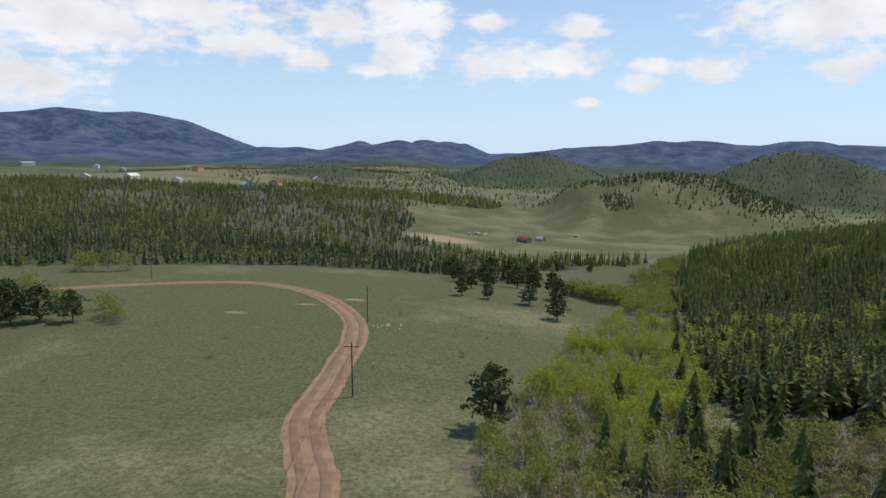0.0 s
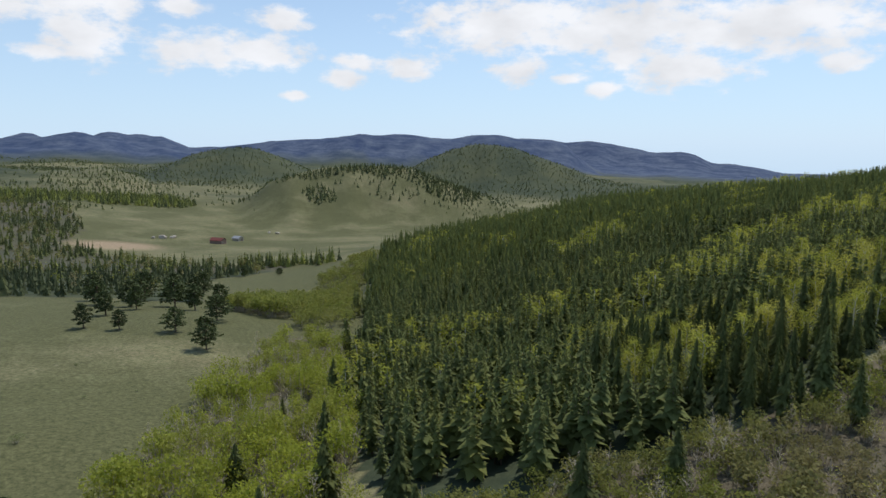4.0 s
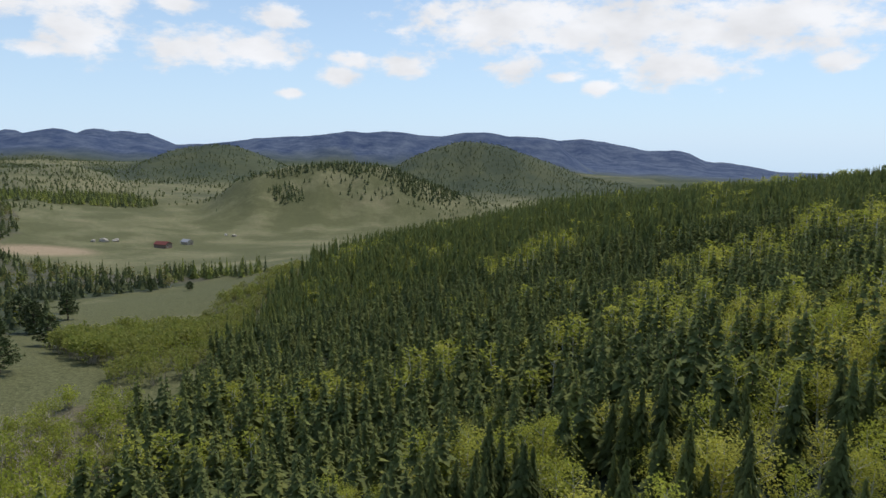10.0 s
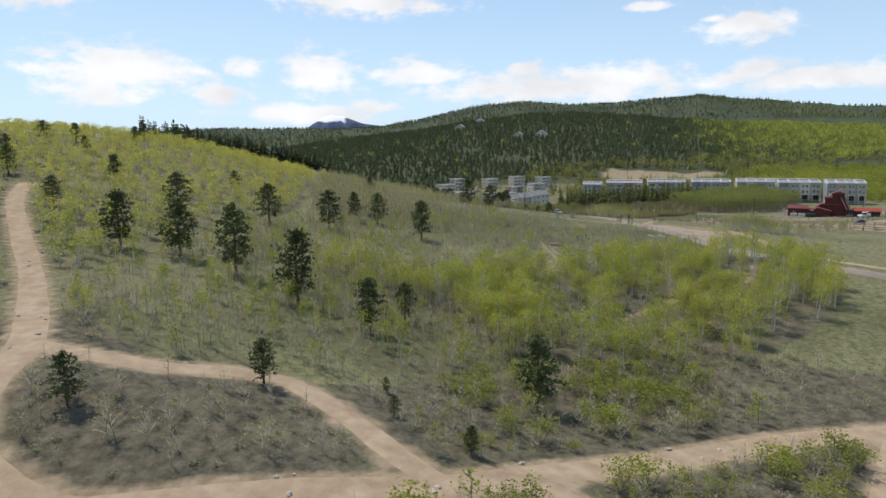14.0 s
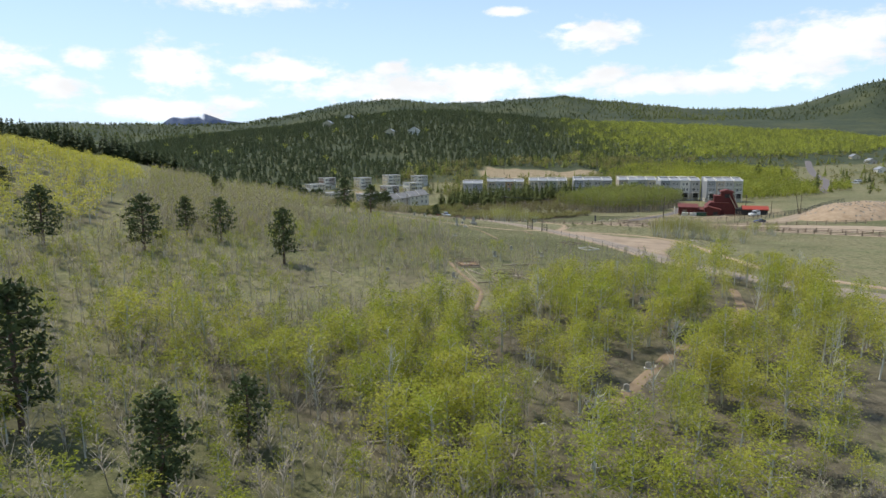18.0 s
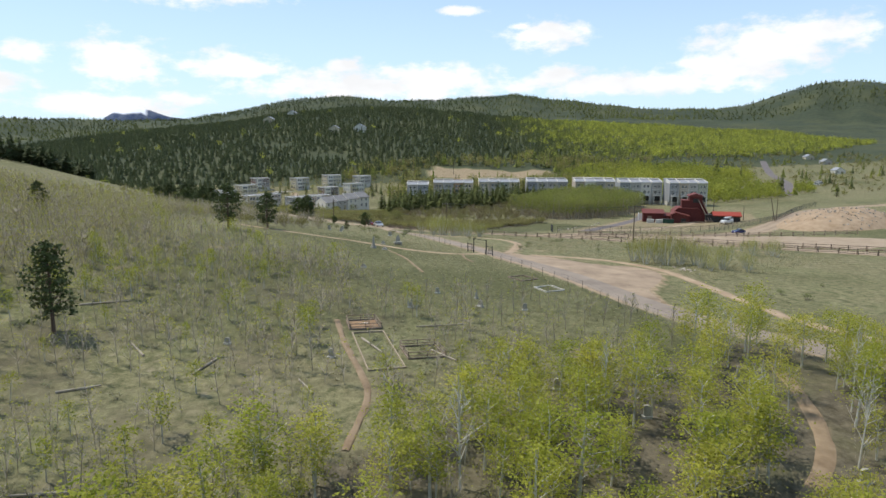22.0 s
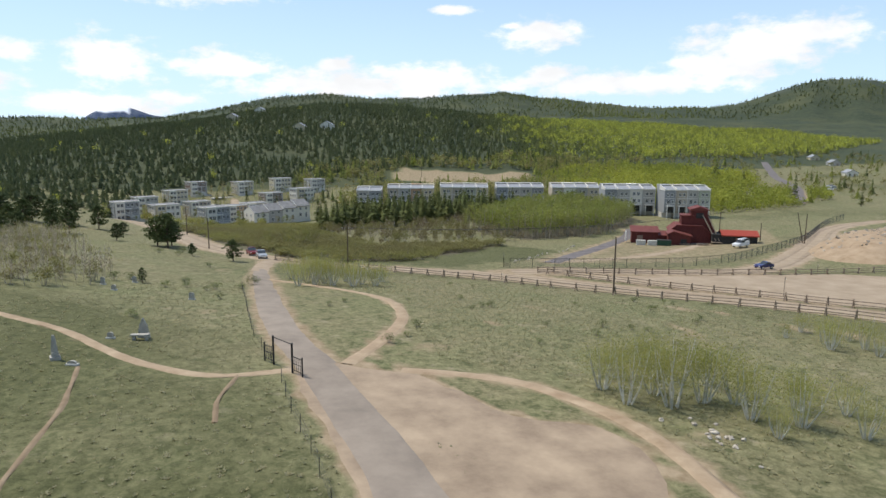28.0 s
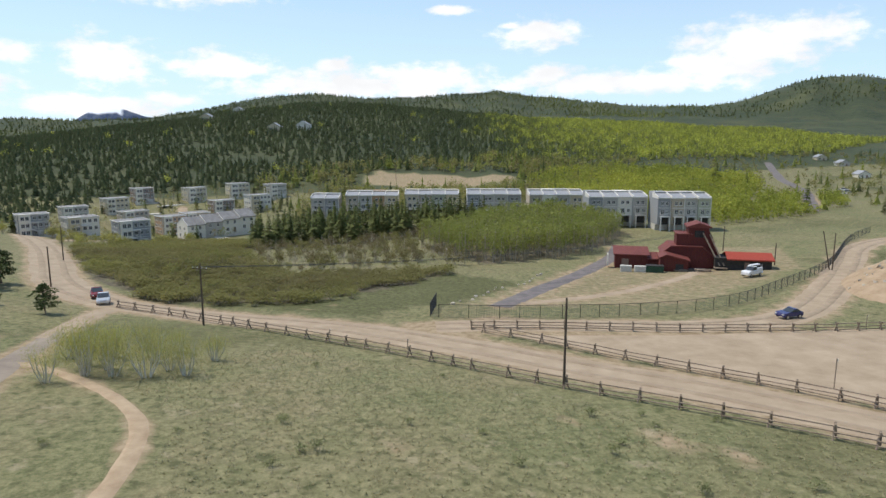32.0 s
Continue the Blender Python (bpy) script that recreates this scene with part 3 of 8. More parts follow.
TRAIL_SCRUB = [(57, 70), (64, 80), (72, 92), (88, 102), (96, 84), (84, 72), (85, 62), (95, 48), (105, 36), (112, 30), (100, 4), (84, -2), (66, 14), (50, 36), (46, 42), (49, 57)]
TOWN_WOOD = [(384, -8), (420, -14), (446, -24), (446, -60), (428, -84), (412, -94), (398, -76), (380, -44)]
TOWN_ASPEN = [(326, -64), (345, -58), (362, -56), (384, -78), (404, -98), (408, -114), (372, -128), (350, -108), (334, -86)]
WILLOWS = [(296, 4), (306, 10), (322, 19), (348, 26), (378, 36), (408, 30), (424, 4), (402, -12), (384, -8), (345, -12), (326, -22), (316, -52), (304, -40), (292, -18)]
WEST_WOOD = [(-300, 116), (-262, 140), (-199, 190), (-160, 206), (-125, 200), (-104, 190), (-92, 198), (-112, 240), (-150, 262), (-96, 332), (-100, 348), (-150, 372),
             (-235, 420), (-300, 470), (-330, 560), (-440, 720), (-700, 620), (-900, 450), (-700, 120), (-420, 40)]

# Round dark hills across the valley: east, north, radius.
DARK_HILLS = [(-470, 1420, 280), (-400, 1440, 250), (-560, 1390, 260), (-640, 1340, 190), (60, 1480, 310), (190, 1460, 300), (-40, 1490, 200), (-480, 1650, 300), (80, 1700, 320), (290, 1440, 220)]


def cover_of(x, y, z):
    """How much bare soil, woodland floor, lush or cloud-darkened grass, far woods and blue-hazed ranges lie at the
    points, 0 to 1.
    """
    far = np.hypot(x - 95, y - 20)
    soil = np.zeros(np.shape(x))
    near = far < 480
    for wide, line in LINES[1:]:
        g = np.full(np.shape(x), 99.0)
        box = near & (x > line[:, 0].min() - 8) & (x < line[:, 0].max() + 8) & (y > line[:, 1].min() - 8) & (y < line[:, 1].max() + 8)
        g[box] = gap_to(line[::3] if len(line) > 30 else line, x[box], y[box])
        soil = np.maximum(soil, np.clip(1.0 - (g - wide * 0.5) / (0.5 + wide * 0.14), 0, 1) * (0.8 if wide > 1.2 else 0.4))
    for poly in (LOT_EDGE, YARD, WORKS, MINE_YARD):
        soil = np.maximum(soil, inside(poly, x, y) * (0.5 if poly is MINE_YARD else 0.62 if poly is WORKS else 0.95))
    for bx, by, br in ((223, -41, 3.2), (219, -44, 2.4), (229, -36, 2.0), (212, -33, 2.2), (206, -50, 4.0), (210, -46, 3.0), (226, -22, 2.0), (216, -14, 2.0), (-120, 108, 5.0), (-128, 96, 4.0), (-140, 80, 4.0)):
        soil = np.maximum(soil, 0.85 * np.exp(-(((x - bx) / br) ** 2 + ((y - by) / (br * 0.5)) ** 2)))
    soil = np.maximum(soil, np.clip(rough(x, y, 8, 71) * 1.7 - 0.72, 0, 0.62) * (x > 150) * (x < 300) * near)
    pink = np.exp(-(((x + 270) / 40) ** 2 + ((y - 490) / 30) ** 2))
    soil = np.maximum(soil, pink)
    duff = np.where(inside(FOREST, x, y), 0.9, 0.0)
    for poly, v in ((SCRUB, 0.85), (TRAIL_SCRUB, 0.72), (THICKET, 0.55), (SLOPE, 0.45), (BARE, 0.36), (LIME, 0.66), (TOWN_WOOD, 0.85), (TOWN_ASPEN, 0.7), (WILLOWS, 0.7), (WEST_WOOD, 0.8)):
        duff = np.maximum(duff, inside(poly, x, y) * v)
    lush_shade = np.clip(rough(x, y, 30, 21) * 0.5 + 0.30 + 0.20 * inside([(185, 60), (236, 40), (212, 10), (180, 6), (150, 0), (140, 30)], x, y), 0, 1)
    # Cloud shade over the western meadow, painted as extra dark grass cover.
    lush_shade = np.clip(lush_shade + (0.52 + 0.35 * rough(x, y, 55, 22)) * (x < -24) * (far < 420), 0, 1)
    lush_shade = np.clip(lush_shade + 0.30 * (y > 380) * (far < 1000), 0, 1)
    lush_shade = np.maximum(lush_shade, inside([(292, -8), (316, -52), (300, -62), (285, -45), (280, -25)], x, y) * 0.75)
    lush_shade = np.maximum(lush_shade, np.exp(-(((x + 60) / 16) ** 2 + ((y - 150) / 22) ** 2)) * 0.9)
    woods = np.clip((far - 560) / 500, 0, 1) * np.clip(0.62 + 0.5 * rough(x, y, 420, 31), 0, 1)
    woods = np.where((x > 560) & (far > 470), np.clip(0.9 + 0.3 * rough(x, y, 260, 33), 0, 1), woods)
    clear = np.exp(-(((x + 170) / 190) ** 2 + ((y - 600) / 210) ** 2)) + np.exp(-(((x - 60) / 240) ** 2 + ((y - 950) / 150) ** 2))
    woods = woods * np.clip(1 - 1.6 * clear, 0, 1)
    woods = np.where(inside(WEST_WOOD, x, y), 0.5 + 0.3 * (y < 330), woods)
    woods = np.where((x < -380) & (far > 900), np.clip(0.42 + 0.6 * rough(x, y, 240, 34), 0, 1), woods)
    woods = np.where((far > 1950) & (y > 0), np.clip(0.78 + 0.45 * rough(x, y, 300, 35), 0, 1), woods)
    woods = np.where(inside(FOREST, x, y), 1.1, woods)
    woods = np.where(inside(WORKS, x, y), 0.0, woods)
    for hx, hy, hr in DARK_HILLS:
        woods = np.maximum(woods, np.clip(1.8 - 1.2 * np.hypot(x - hx, y - hy) / hr, 0, 1.25))
    # Painted haze: the blue grows with distance, from the far hills outward.
    blue_haze = np.where(x > 500, np.clip((far - 1350) / 1300, 0, 1) * 0.8, np.clip((far - 1800) / 500, 0, 1))
    blue_haze = np.where((x < -0.12 * y) & (x < 0) & (far < 3000), blue_haze * 0.85, blue_haze)
    peak = np.degrees(np.arctan2(x - 150, y))
    snow = np.exp(-(((peak - 78.8) / 1.3) ** 4)) * (far > 3800) * np.clip((z - 104) / 24, 0, 1.4)
    return soil, duff, lush_shade, woods, blue_haze, snow


def mesh_of(name, verts, faces, mats, face_mat=None, tint=None, smooth=False):
    """A mesh from arrays of corners and of triangles or quads."""
    me = bpy.data.meshes.new(name)
    n, k = faces.shape
    me.vertices.add(len(verts))
    me.vertices.foreach_set("co", np.ascontiguousarray(verts, np.float32).ravel())
    me.loops.add(n * k)
    me.loops.foreach_set("vertex_index", np.ascontiguousarray(faces, np.int32).ravel())
    me.polygons.add(n)
    me.polygons.foreach_set("loop_start", np.arange(0, n * k, k, dtype=np.int32))
    me.polygons.foreach_set("loop_total", np.full(n, k, np.int32))
    for m in mats:
        me.materials.append(m)
    if face_mat is not None:
        me.polygons.foreach_set("material_index", np.ascontiguousarray(face_mat, np.int32))
    me.polygons.foreach_set("use_smooth", np.full(n, smooth))
    if tint is not None:
        me.attributes.new("tint", "FLOAT", "POINT").data.foreach_set("value", np.ascontiguousarray(tint, np.float32))
    me.update(calc_edges=True)
    return me


def build_ground():
    spokes = 580
    r = [0.0, 1.2]
    while r[-1] < 4700:
        r.append(r[-1] + max(1.3, r[-1] * 0.016))
    r = np.array(r)
    ang = np.linspace(0, 2 * np.pi, spokes, endpoint=False)
    x = 95 + np.outer(r, np.sin(ang))
    y = 20 + np.outer(r, np.cos(ang))
    z = land(x, y)
    rows = len(r)
    i, j = np.meshgrid(np.arange(rows - 1), np.arange(spokes), indexing="ij")
    j2 = (j + 1) % spokes
    faces = np.stack([i * spokes + j, (i + 1) * spokes + j, (i + 1) * spokes + j2, i * spokes + j2], -1).reshape(-1, 4)[:, ::-1]
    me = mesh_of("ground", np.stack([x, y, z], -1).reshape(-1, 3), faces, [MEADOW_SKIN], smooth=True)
    for name, v in zip(("soil", "duff", "lush_shade", "woods", "range", "snow"), cover_of(x.ravel(), y.ravel(), z.ravel())):
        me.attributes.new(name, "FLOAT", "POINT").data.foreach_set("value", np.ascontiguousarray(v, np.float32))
    tagged(new("ground", me), "grassy mountain meadow rising to forested hills", "ground", kind="structure")


build_ground()


def ribbon(name, label, material, wide, course, lift=0.10):
    """A way laid on the land, crowned a little, with ragged edges."""
    first, last = wide if isinstance(wide, tuple) else (wide, wide)
    p = smooth_line(course, 0.8 if last < 3 else 1.2)
    d = np.gradient(p, axis=0)
    d /= np.linalg.norm(d, axis=1)[:, None]
    side = np.c_[d[:, 1], -d[:, 0]]
    across = np.array([-1, -0.75, -0.38, 0, 0.38, 0.75, 1])
    s = np.arange(len(p))
    wide = np.linspace(first, last, len(p))
    w = wide / 2 * (1 + 0.10 * rough(s * 1.0, 0 * s, 9, 41))
    off = across[None] * w[:, None]
    off[:, 0] += 0.45 * rough(s * 1.0, s * 0.0 + 5, 2.5, 42) * (0.5 + wide / 8)
    off[:, -1] += 0.45 * rough(s * 1.0, s * 0.0 + 9, 2.5, 43) * (0.5 + wide / 8)
    x, y = p[:, 0][:, None] + side[:, 0][:, None] * off, p[:, 1][:, None] + side[:, 1][:, None] * off
    z = land(x, y) + np.array([-0.05, 0.6 * lift, 0.85 * lift, lift, 0.85 * lift, 0.6 * lift, -0.05])[None] + 0.02 * rough(x, y, 1.5, 44)
    n, k = x.shape
    i, j = np.meshgrid(np.arange(n - 1), np.arange(k - 1), indexing="ij")
    f = np.stack([i * k + j, (i + 1) * k + j, (i + 1) * k + j + 1, i * k + j + 1], -1).reshape(-1, 4)
    me = mesh_of(name, np.stack([x, y, z], -1).reshape(-1, 3), f, [material], smooth=True)
    return tagged(new(name, me), label, name, kind="structure")


def patch(name, label, material, edge, lift=0.09):
    """A bare area laid on the land, with a ragged edge."""
    c = smooth_line(edge + edge[:1], 1.5)[:-1]
    mid = c.mean(0)
    c = c + 0.5 * np.c_[rough(c[:, 0], c[:, 1], 3, 51), rough(c[:, 0], c[:, 1], 3, 52)]
    k = np.linspace(1, 0, 16)[:, None, None]
    g = mid + (c - mid)[None] * k
    lifts = np.full((16, 1), lift)
    lifts[0] = -0.1
    z = land(g[..., 0], g[..., 1]) + lifts
    n, m = g.shape[:2]
    i, j = np.meshgrid(np.arange(n - 1), np.arange(m), indexing="ij")
    f = np.stack([i * m + j, i * m + (j + 1) % m, (i + 1) * m + (j + 1) % m, (i + 1) * m + j], -1).reshape(-1, 4)
    me = mesh_of(name, np.concatenate([g, z[..., None]], -1).reshape(-1, 3), f, [material], smooth=True)
    return tagged(new(name, me), label, name.replace("_", " "), kind="structure")


for n_, (name_, label_, material_, wide_, course_) in enumerate(WAYS):
    ribbon(name_, label_, material_, wide_, course_, (0.05 if np.mean(wide_) > 3 else 0.03) + 0.003 * n_)
for road_, tone_, gap_ in ((0, RUT, 1.35), (1, RUT_PALE, 1.9), (2, RUT_PALE, 1.6)):
    p_ = np.array(WAYS[road_][4], float)
    d_ = np.gradient(p_, axis=0)
    d_ /= np.linalg.norm(d_, axis=1)[:, None]
    for side_ in (-1, 1):
        q_ = p_ + side_ * gap_ * np.c_[d_[:, 1], -d_[:, 0]]
        ribbon("wheel_track", "darker wheel track worn into the dirt road", tone_, 1.5, q_.tolist(), 0.14)
patch("parking_lot", "bare pink-tan dirt parking lot", LOT, LOT_EDGE, 0.035)
patch("dirt_yard", "wide bare pale dirt yard inside the rail fence", ROAD_PALE, YARD, 0.035)


# ---- plants ----
RNG = np.random.default_rng(7)


def spin(v, a):
    c, s = np.cos(a), np.sin(a)
    return np.stack([v[..., 0] * c - v[..., 1] * s, v[..., 0] * s + v[..., 1] * c, v[..., 2]], -1)


def rod(p0, p1, r0, r1, n=4):
    """A tapered stick, as corners and triangles."""
    p0, p1 = np.array(p0, float), np.array(p1, float)
    d = (p1 - p0) / (np.linalg.norm(p1 - p0) + 1e-9)
    u = np.cross(d, (0, 0, 1.0) if abs(d[2]) < 0.9 else (1.0, 0, 0))
    u /= np.linalg.norm(u)
    w = np.cross(d, u)
    a = np.arange(n) * 2 * np.pi / n
    ring = np.cos(a)[:, None] * u + np.sin(a)[:, None] * w
    v = np.vstack([p0 + ring * r0, p1 + ring * r1])
    i = np.arange(n)
    f = np.vstack([np.c_[i, (i + 1) % n, n + (i + 1) % n], np.c_[i, n + (i + 1) % n, n + i]])
    return v, f


def gather(pieces):
    """Joins pieces (corners, triangles, material number) into one."""
    vs, fs, ms, n = [], [], [], 0
    for v, f, m in pieces:
        vs.append(v), fs.append(f + n), ms.append(np.full(len(f), m))
        n += len(v)
    return np.vstack(vs), np.vstack(fs), np.concatenate(ms)


def flakes(centres, size, g, up=0.4):
    """Small leaf triangles at the centres, turned at random."""
    n = len(centres)
    a = g.normal(size=(n, 3))
    a[:, 2] *= up
    a /= np.linalg.norm(a, axis=1)[:, None]
    b = np.cross(a, g.normal(size=(n, 3)))
    b /= np.linalg.norm(b, axis=1)[:, None]
    s = size * g.uniform(0.6, 1.3, n)[:, None]
    v = np.stack([centres - a * s * 0.6 - b * s * 0.5, centres + a * s * 0.9, centres - a * s * 0.5 + b * s * 0.6], 1).reshape(-1, 3)
    return v, np.arange(3 * n).reshape(-1, 3)


def conifer(g, whorls=13, arms=6, wide=0.17, bare=0.12, bits=2):
    """A slim spruce one metre high: trunk (0) and ragged drooping boughs of short slivers (1)."""
    out = [(*rod((0, 0, -0.04), (0, 0, 0.93), 0.013, 0.002, 5), 0)]
    sway = g.uniform(0.75, 1.25, 12)
    for k in range(whorls):
        t = min(max((k + g.uniform(-0.35, 0.35)) / (whorls - 1), 0.0), 0.985)
        z = bare + (0.985 - bare) * t
        reach = wide * (1 - t) ** 0.78 * sway[int(t * 11.9)] + 0.010
        if t < 0.1:
            reach *= 0.7
        n = arms if t < 0.7 else max(4, arms - 2)
        a = np.repeat(g.uniform(0, 6.28) + np.arange(n) * 6.283 / n + g.normal(0, 0.25, n), bits)
        r = np.repeat(reach * g.uniform(0.55, 1.2, n), bits)
        u = np.tile((np.arange(bits) + 0.62) / (bits - 0.1), n) * g.uniform(0.85, 1.1, n * bits)
        a = a + g.normal(0, 0.16, n * bits)
        long_ = r * (0.75 if bits < 3 else 1.6 / bits) + 0.010
        half = r * (0.42 if bits < 3 else 0.75 / bits) + 0.006
        droop = r * u * g.uniform(0.25, 0.6, n * bits)
        ca, sa = np.cos(a), np.sin(a)
        ri, ro = np.maximum(u * r - 0.55 * long_, 0), u * r + 0.45 * long_
        zi, zo = z - droop * 0.5 + 0.024, z - droop - 0.010 + g.normal(0, 0.008, n * bits)
        v = np.stack([np.c_[ro * ca, ro * sa, zo], np.c_[ri * ca - sa * half, ri * sa + ca * half, zi - 0.010], np.c_[ri * ca + sa * half, ri * sa - ca * half, zi + 0.006]], 1).reshape(-1, 3)
        out.append((v, np.arange(3 * n * bits).reshape(-1, 3), 1))
    out.append((*flakes(np.array([0, 0, 0.965]) + g.normal(0, 1, (5, 3)) * (0.005, 0.005, 0.022), 0.026, g, 2.0), 1))
    return gather(out)


def ponderosa(g, wide=0.26, needle=0.030):
    """A broad pine one metre high with limbs (0) and tufts of needles (1)."""
    out = [(*rod((0, 0, -0.04), (0.01, 0, 0.55), 0.024, 0.014, 6), 0), (*rod((0.01, 0, 0.55), (0, 0.01, 0.96), 0.014, 0.003, 5), 0)]
    for k in range(52):
        t = (k + g.uniform(0, 1)) / 52
        a = k * 2.4 + g.normal(0, 0.35)
        r = wide * (1 - t) ** 0.5 * (0.5 + 0.5 * min(1, t / 0.32)) * g.uniform(0.42, 1.22) + 0.02
        z = 0.17 + 0.80 * t
        tip = np.array([r * math.cos(a), r * math.sin(a), z + 0.1 * r + g.normal(0, 0.012)])
        out.append((*rod((0, 0, z - 0.02), tip, 0.006, 0.0015, 3), 0))
        for u in (0.5, 0.8, 1.0):
            n = 9
            c = tip * (u, u, 1) + g.normal(0, 1, (n, 3)) * (0.034, 0.034, 0.02)
            out.append((*flakes(c, needle, g, 0.9), 1))
    out.append((*flakes(np.array([0, 0, 0.97]) + g.normal(0, 1, (12, 3)) * (0.015, 0.015, 0.02), 0.04, g, 1.2), 1))
    return gather(out)


def aspen(g, leaves=230, spread=0.2, low=0.35, limbs=7, leaf=0.036):
    """A slim aspen one metre high: pale trunk (0) and a thin crown of small leaves (1)."""
    lean = g.normal(0, 0.03, 2)
    top = np.array([lean[0], lean[1], 0.93])
    out = [(*rod((0, 0, -0.04), top * (0.5, 0.5, 0.55), 0.014, 0.010, 5), 0), (*rod(top * (0.5, 0.5, 0.55), top, 0.010, 0.003, 4), 0)]
    centres = []
    for k in range(limbs):
        t = low + (0.9 - low) * (k + g.uniform(0, 1)) / limbs
        a, r = k * 2.4 + g.uniform(0, 1), spread * (1.15 - 0.7 * abs(t - 0.6)) * g.uniform(0.6, 1.1) * (1.25 - t * 0.7)
        root, tip = np.array([lean[0] * t, lean[1] * t, t - 0.06]), np.array([lean[0] * t + r * math.cos(a), lean[1] * t + r * math.sin(a), t + 0.10])
        out.append((*rod(root, tip, 0.005, 0.001, 3), 0))
        m = leaves // (limbs + 1)
        u = g.uniform(0.35, 1.1, m)[:, None]
        centres.append(root + (tip - root) * u + g.normal(0, 1, (m, 3)) * (spread * 0.3, spread * 0.3, 0.055))
    m = leaves // (limbs + 1)
    centres.append(top + g.normal(0, 1, (m, 3)) * (spread * 0.25, spread * 0.25, 0.06))
    if leaves:
        out.append((*flakes(np.vstack(centres), leaf, g, 0.7), 1))
    return gather(out)


def bare_tree(g, buds=30):
    """A leafless sapling one metre high with forking twigs (0) and a few buds (1)."""
    lean = g.normal(0, 0.05, 2)
    top = np.array([lean[0], lean[1], 0.95])
    out = [(*rod((0, 0, -0.04), top, 0.011, 0.002, 4), 0)]
    ends = [top]
    for k in range(19):
        t = g.uniform(0.18, 0.92)
        a, r = k * 2.4, (1.1 - t) * 0.30 * g.uniform(0.6, 1.25)
        root = top * t
        tip = root + np.array([r * math.cos(a), r * math.sin(a), r * g.uniform(0.7, 1.6)])
        out.append((*rod(root, tip, 0.0045, 0.001, 3), 0))
        ends += [tip, (root + tip) / 2]
        if r > 0.08:
            out.append((*rod((root + tip) / 2, (root + tip) / 2 + g.normal(0, 0.04, 3) + (0, 0, 0.07), 0.002, 0.001, 3), 0))
    if buds:
        c = np.array(ends)[g.integers(0, len(ends), buds)] + g.normal(0, 0.035, (buds, 3))
        out.append((*flakes(c, 0.022, g, 0.7), 1))
    return gather(out)


def wisp(g, buds=34, twigs=34):
    """A leafless sapling one metre high, of fine slivers (0) and buds (1)."""
    lean = g.normal(0, 0.05, 2)
    top = np.array([lean[0], lean[1], 0.95])
    out = [(*rod((0, 0, -0.04), top, 0.007, 0.002, 3), 0)]
    t = g.uniform(0.15, 0.95, twigs)[:, None]
    a = np.arange(twigs) * 2.4
    r = ((1.12 - t[:, 0]) * 0.32 * g.uniform(0.5, 1.2, twigs))[:, None]
    root = top * t
    tip = root + np.c_[np.cos(a), np.sin(a), g.uniform(0.6, 1.5, twigs)] * r
    side = np.c_[-np.sin(a), np.cos(a), 0 * a] * 0.0045
    v = np.stack([root - side, root + side, tip], 1).reshape(-1, 3)
    out.append((v, np.arange(3 * twigs).reshape(-1, 3), 0))
    c = (root + (tip - root) * g.uniform(0.4, 1.05, (twigs, 1)))[g.integers(0, twigs, buds)] + g.normal(0, 0.03, (buds, 3))
    out.append((*flakes(c, 0.022, g, 0.7), 1))
    return gather(out)


def bush(g, stems=9, leaves=110, flat=0.75, leaf=0.085):
    """A willow or sage bush one metre high."""
    out, centres = [], []
    for k in range(stems):
        a, r = k * 2.4, g.uniform(0.15, 0.55)
        tip = np.array([r * math.cos(a), r * math.sin(a), g.uniform(0.6, 0.95) * (1 - 0.35 * r)])
        out.append((*rod((tip[0] * 0.15, tip[1] * 0.15, -0.05), tip, 0.018, 0.004, 3), 0))
        m = leaves // stems
        u = g.uniform(0.35, 1.1, m)[:, None]
        centres.append(tip * u + g.normal(0, 1, (m, 3)) * (0.11, 0.11, 0.08))
    c = np.vstack(centres)
    c[:, 2] = np.maximum(c[:, 2], 0.04)
    out.append((*flakes(c, leaf, g, flat), 1))
    return gather(out)


def splayed(g, stems=8, leaves=3400, leaf=0.0125):
    """A many-stemmed willow one metre high: crooked pale stems (0) under a soft crown of tiny leaves (1)."""
    out, centres = [], []
    for k in range(stems):
        a, r = k * 6.283 / stems + g.uniform(-0.4, 0.4), g.uniform(0.10, 0.36)
        foot = np.array([0.05 * math.cos(a), 0.05 * math.sin(a), -0.04])
        knee = np.array([r * 0.6 * math.cos(a), r * 0.6 * math.sin(a), 0.3]) + g.normal(0, 0.02, 3)
        tip = np.array([r * math.cos(a), r * math.sin(a), g.uniform(0.72, 0.94)])
        out.append((*rod(foot, knee, 0.014, 0.010, 5), 0)), out.append((*rod(knee, tip, 0.010, 0.002, 4), 0))
        out.append((*rod(knee, knee + np.array([g.normal(0, 0.08), g.normal(0, 0.08), 0.22]), 0.006, 0.002, 3), 0))
        m = leaves // stems
        u = g.triangular(-0.25, 0.7, 1.15, m)[:, None]
        centres.append(knee + (tip - knee) * u + g.normal(0, 1, (m, 3)) * (0.12, 0.12, 0.10))
    out.append((*flakes(np.vstack(centres), leaf, g, 1.2), 1))
    return gather(out)


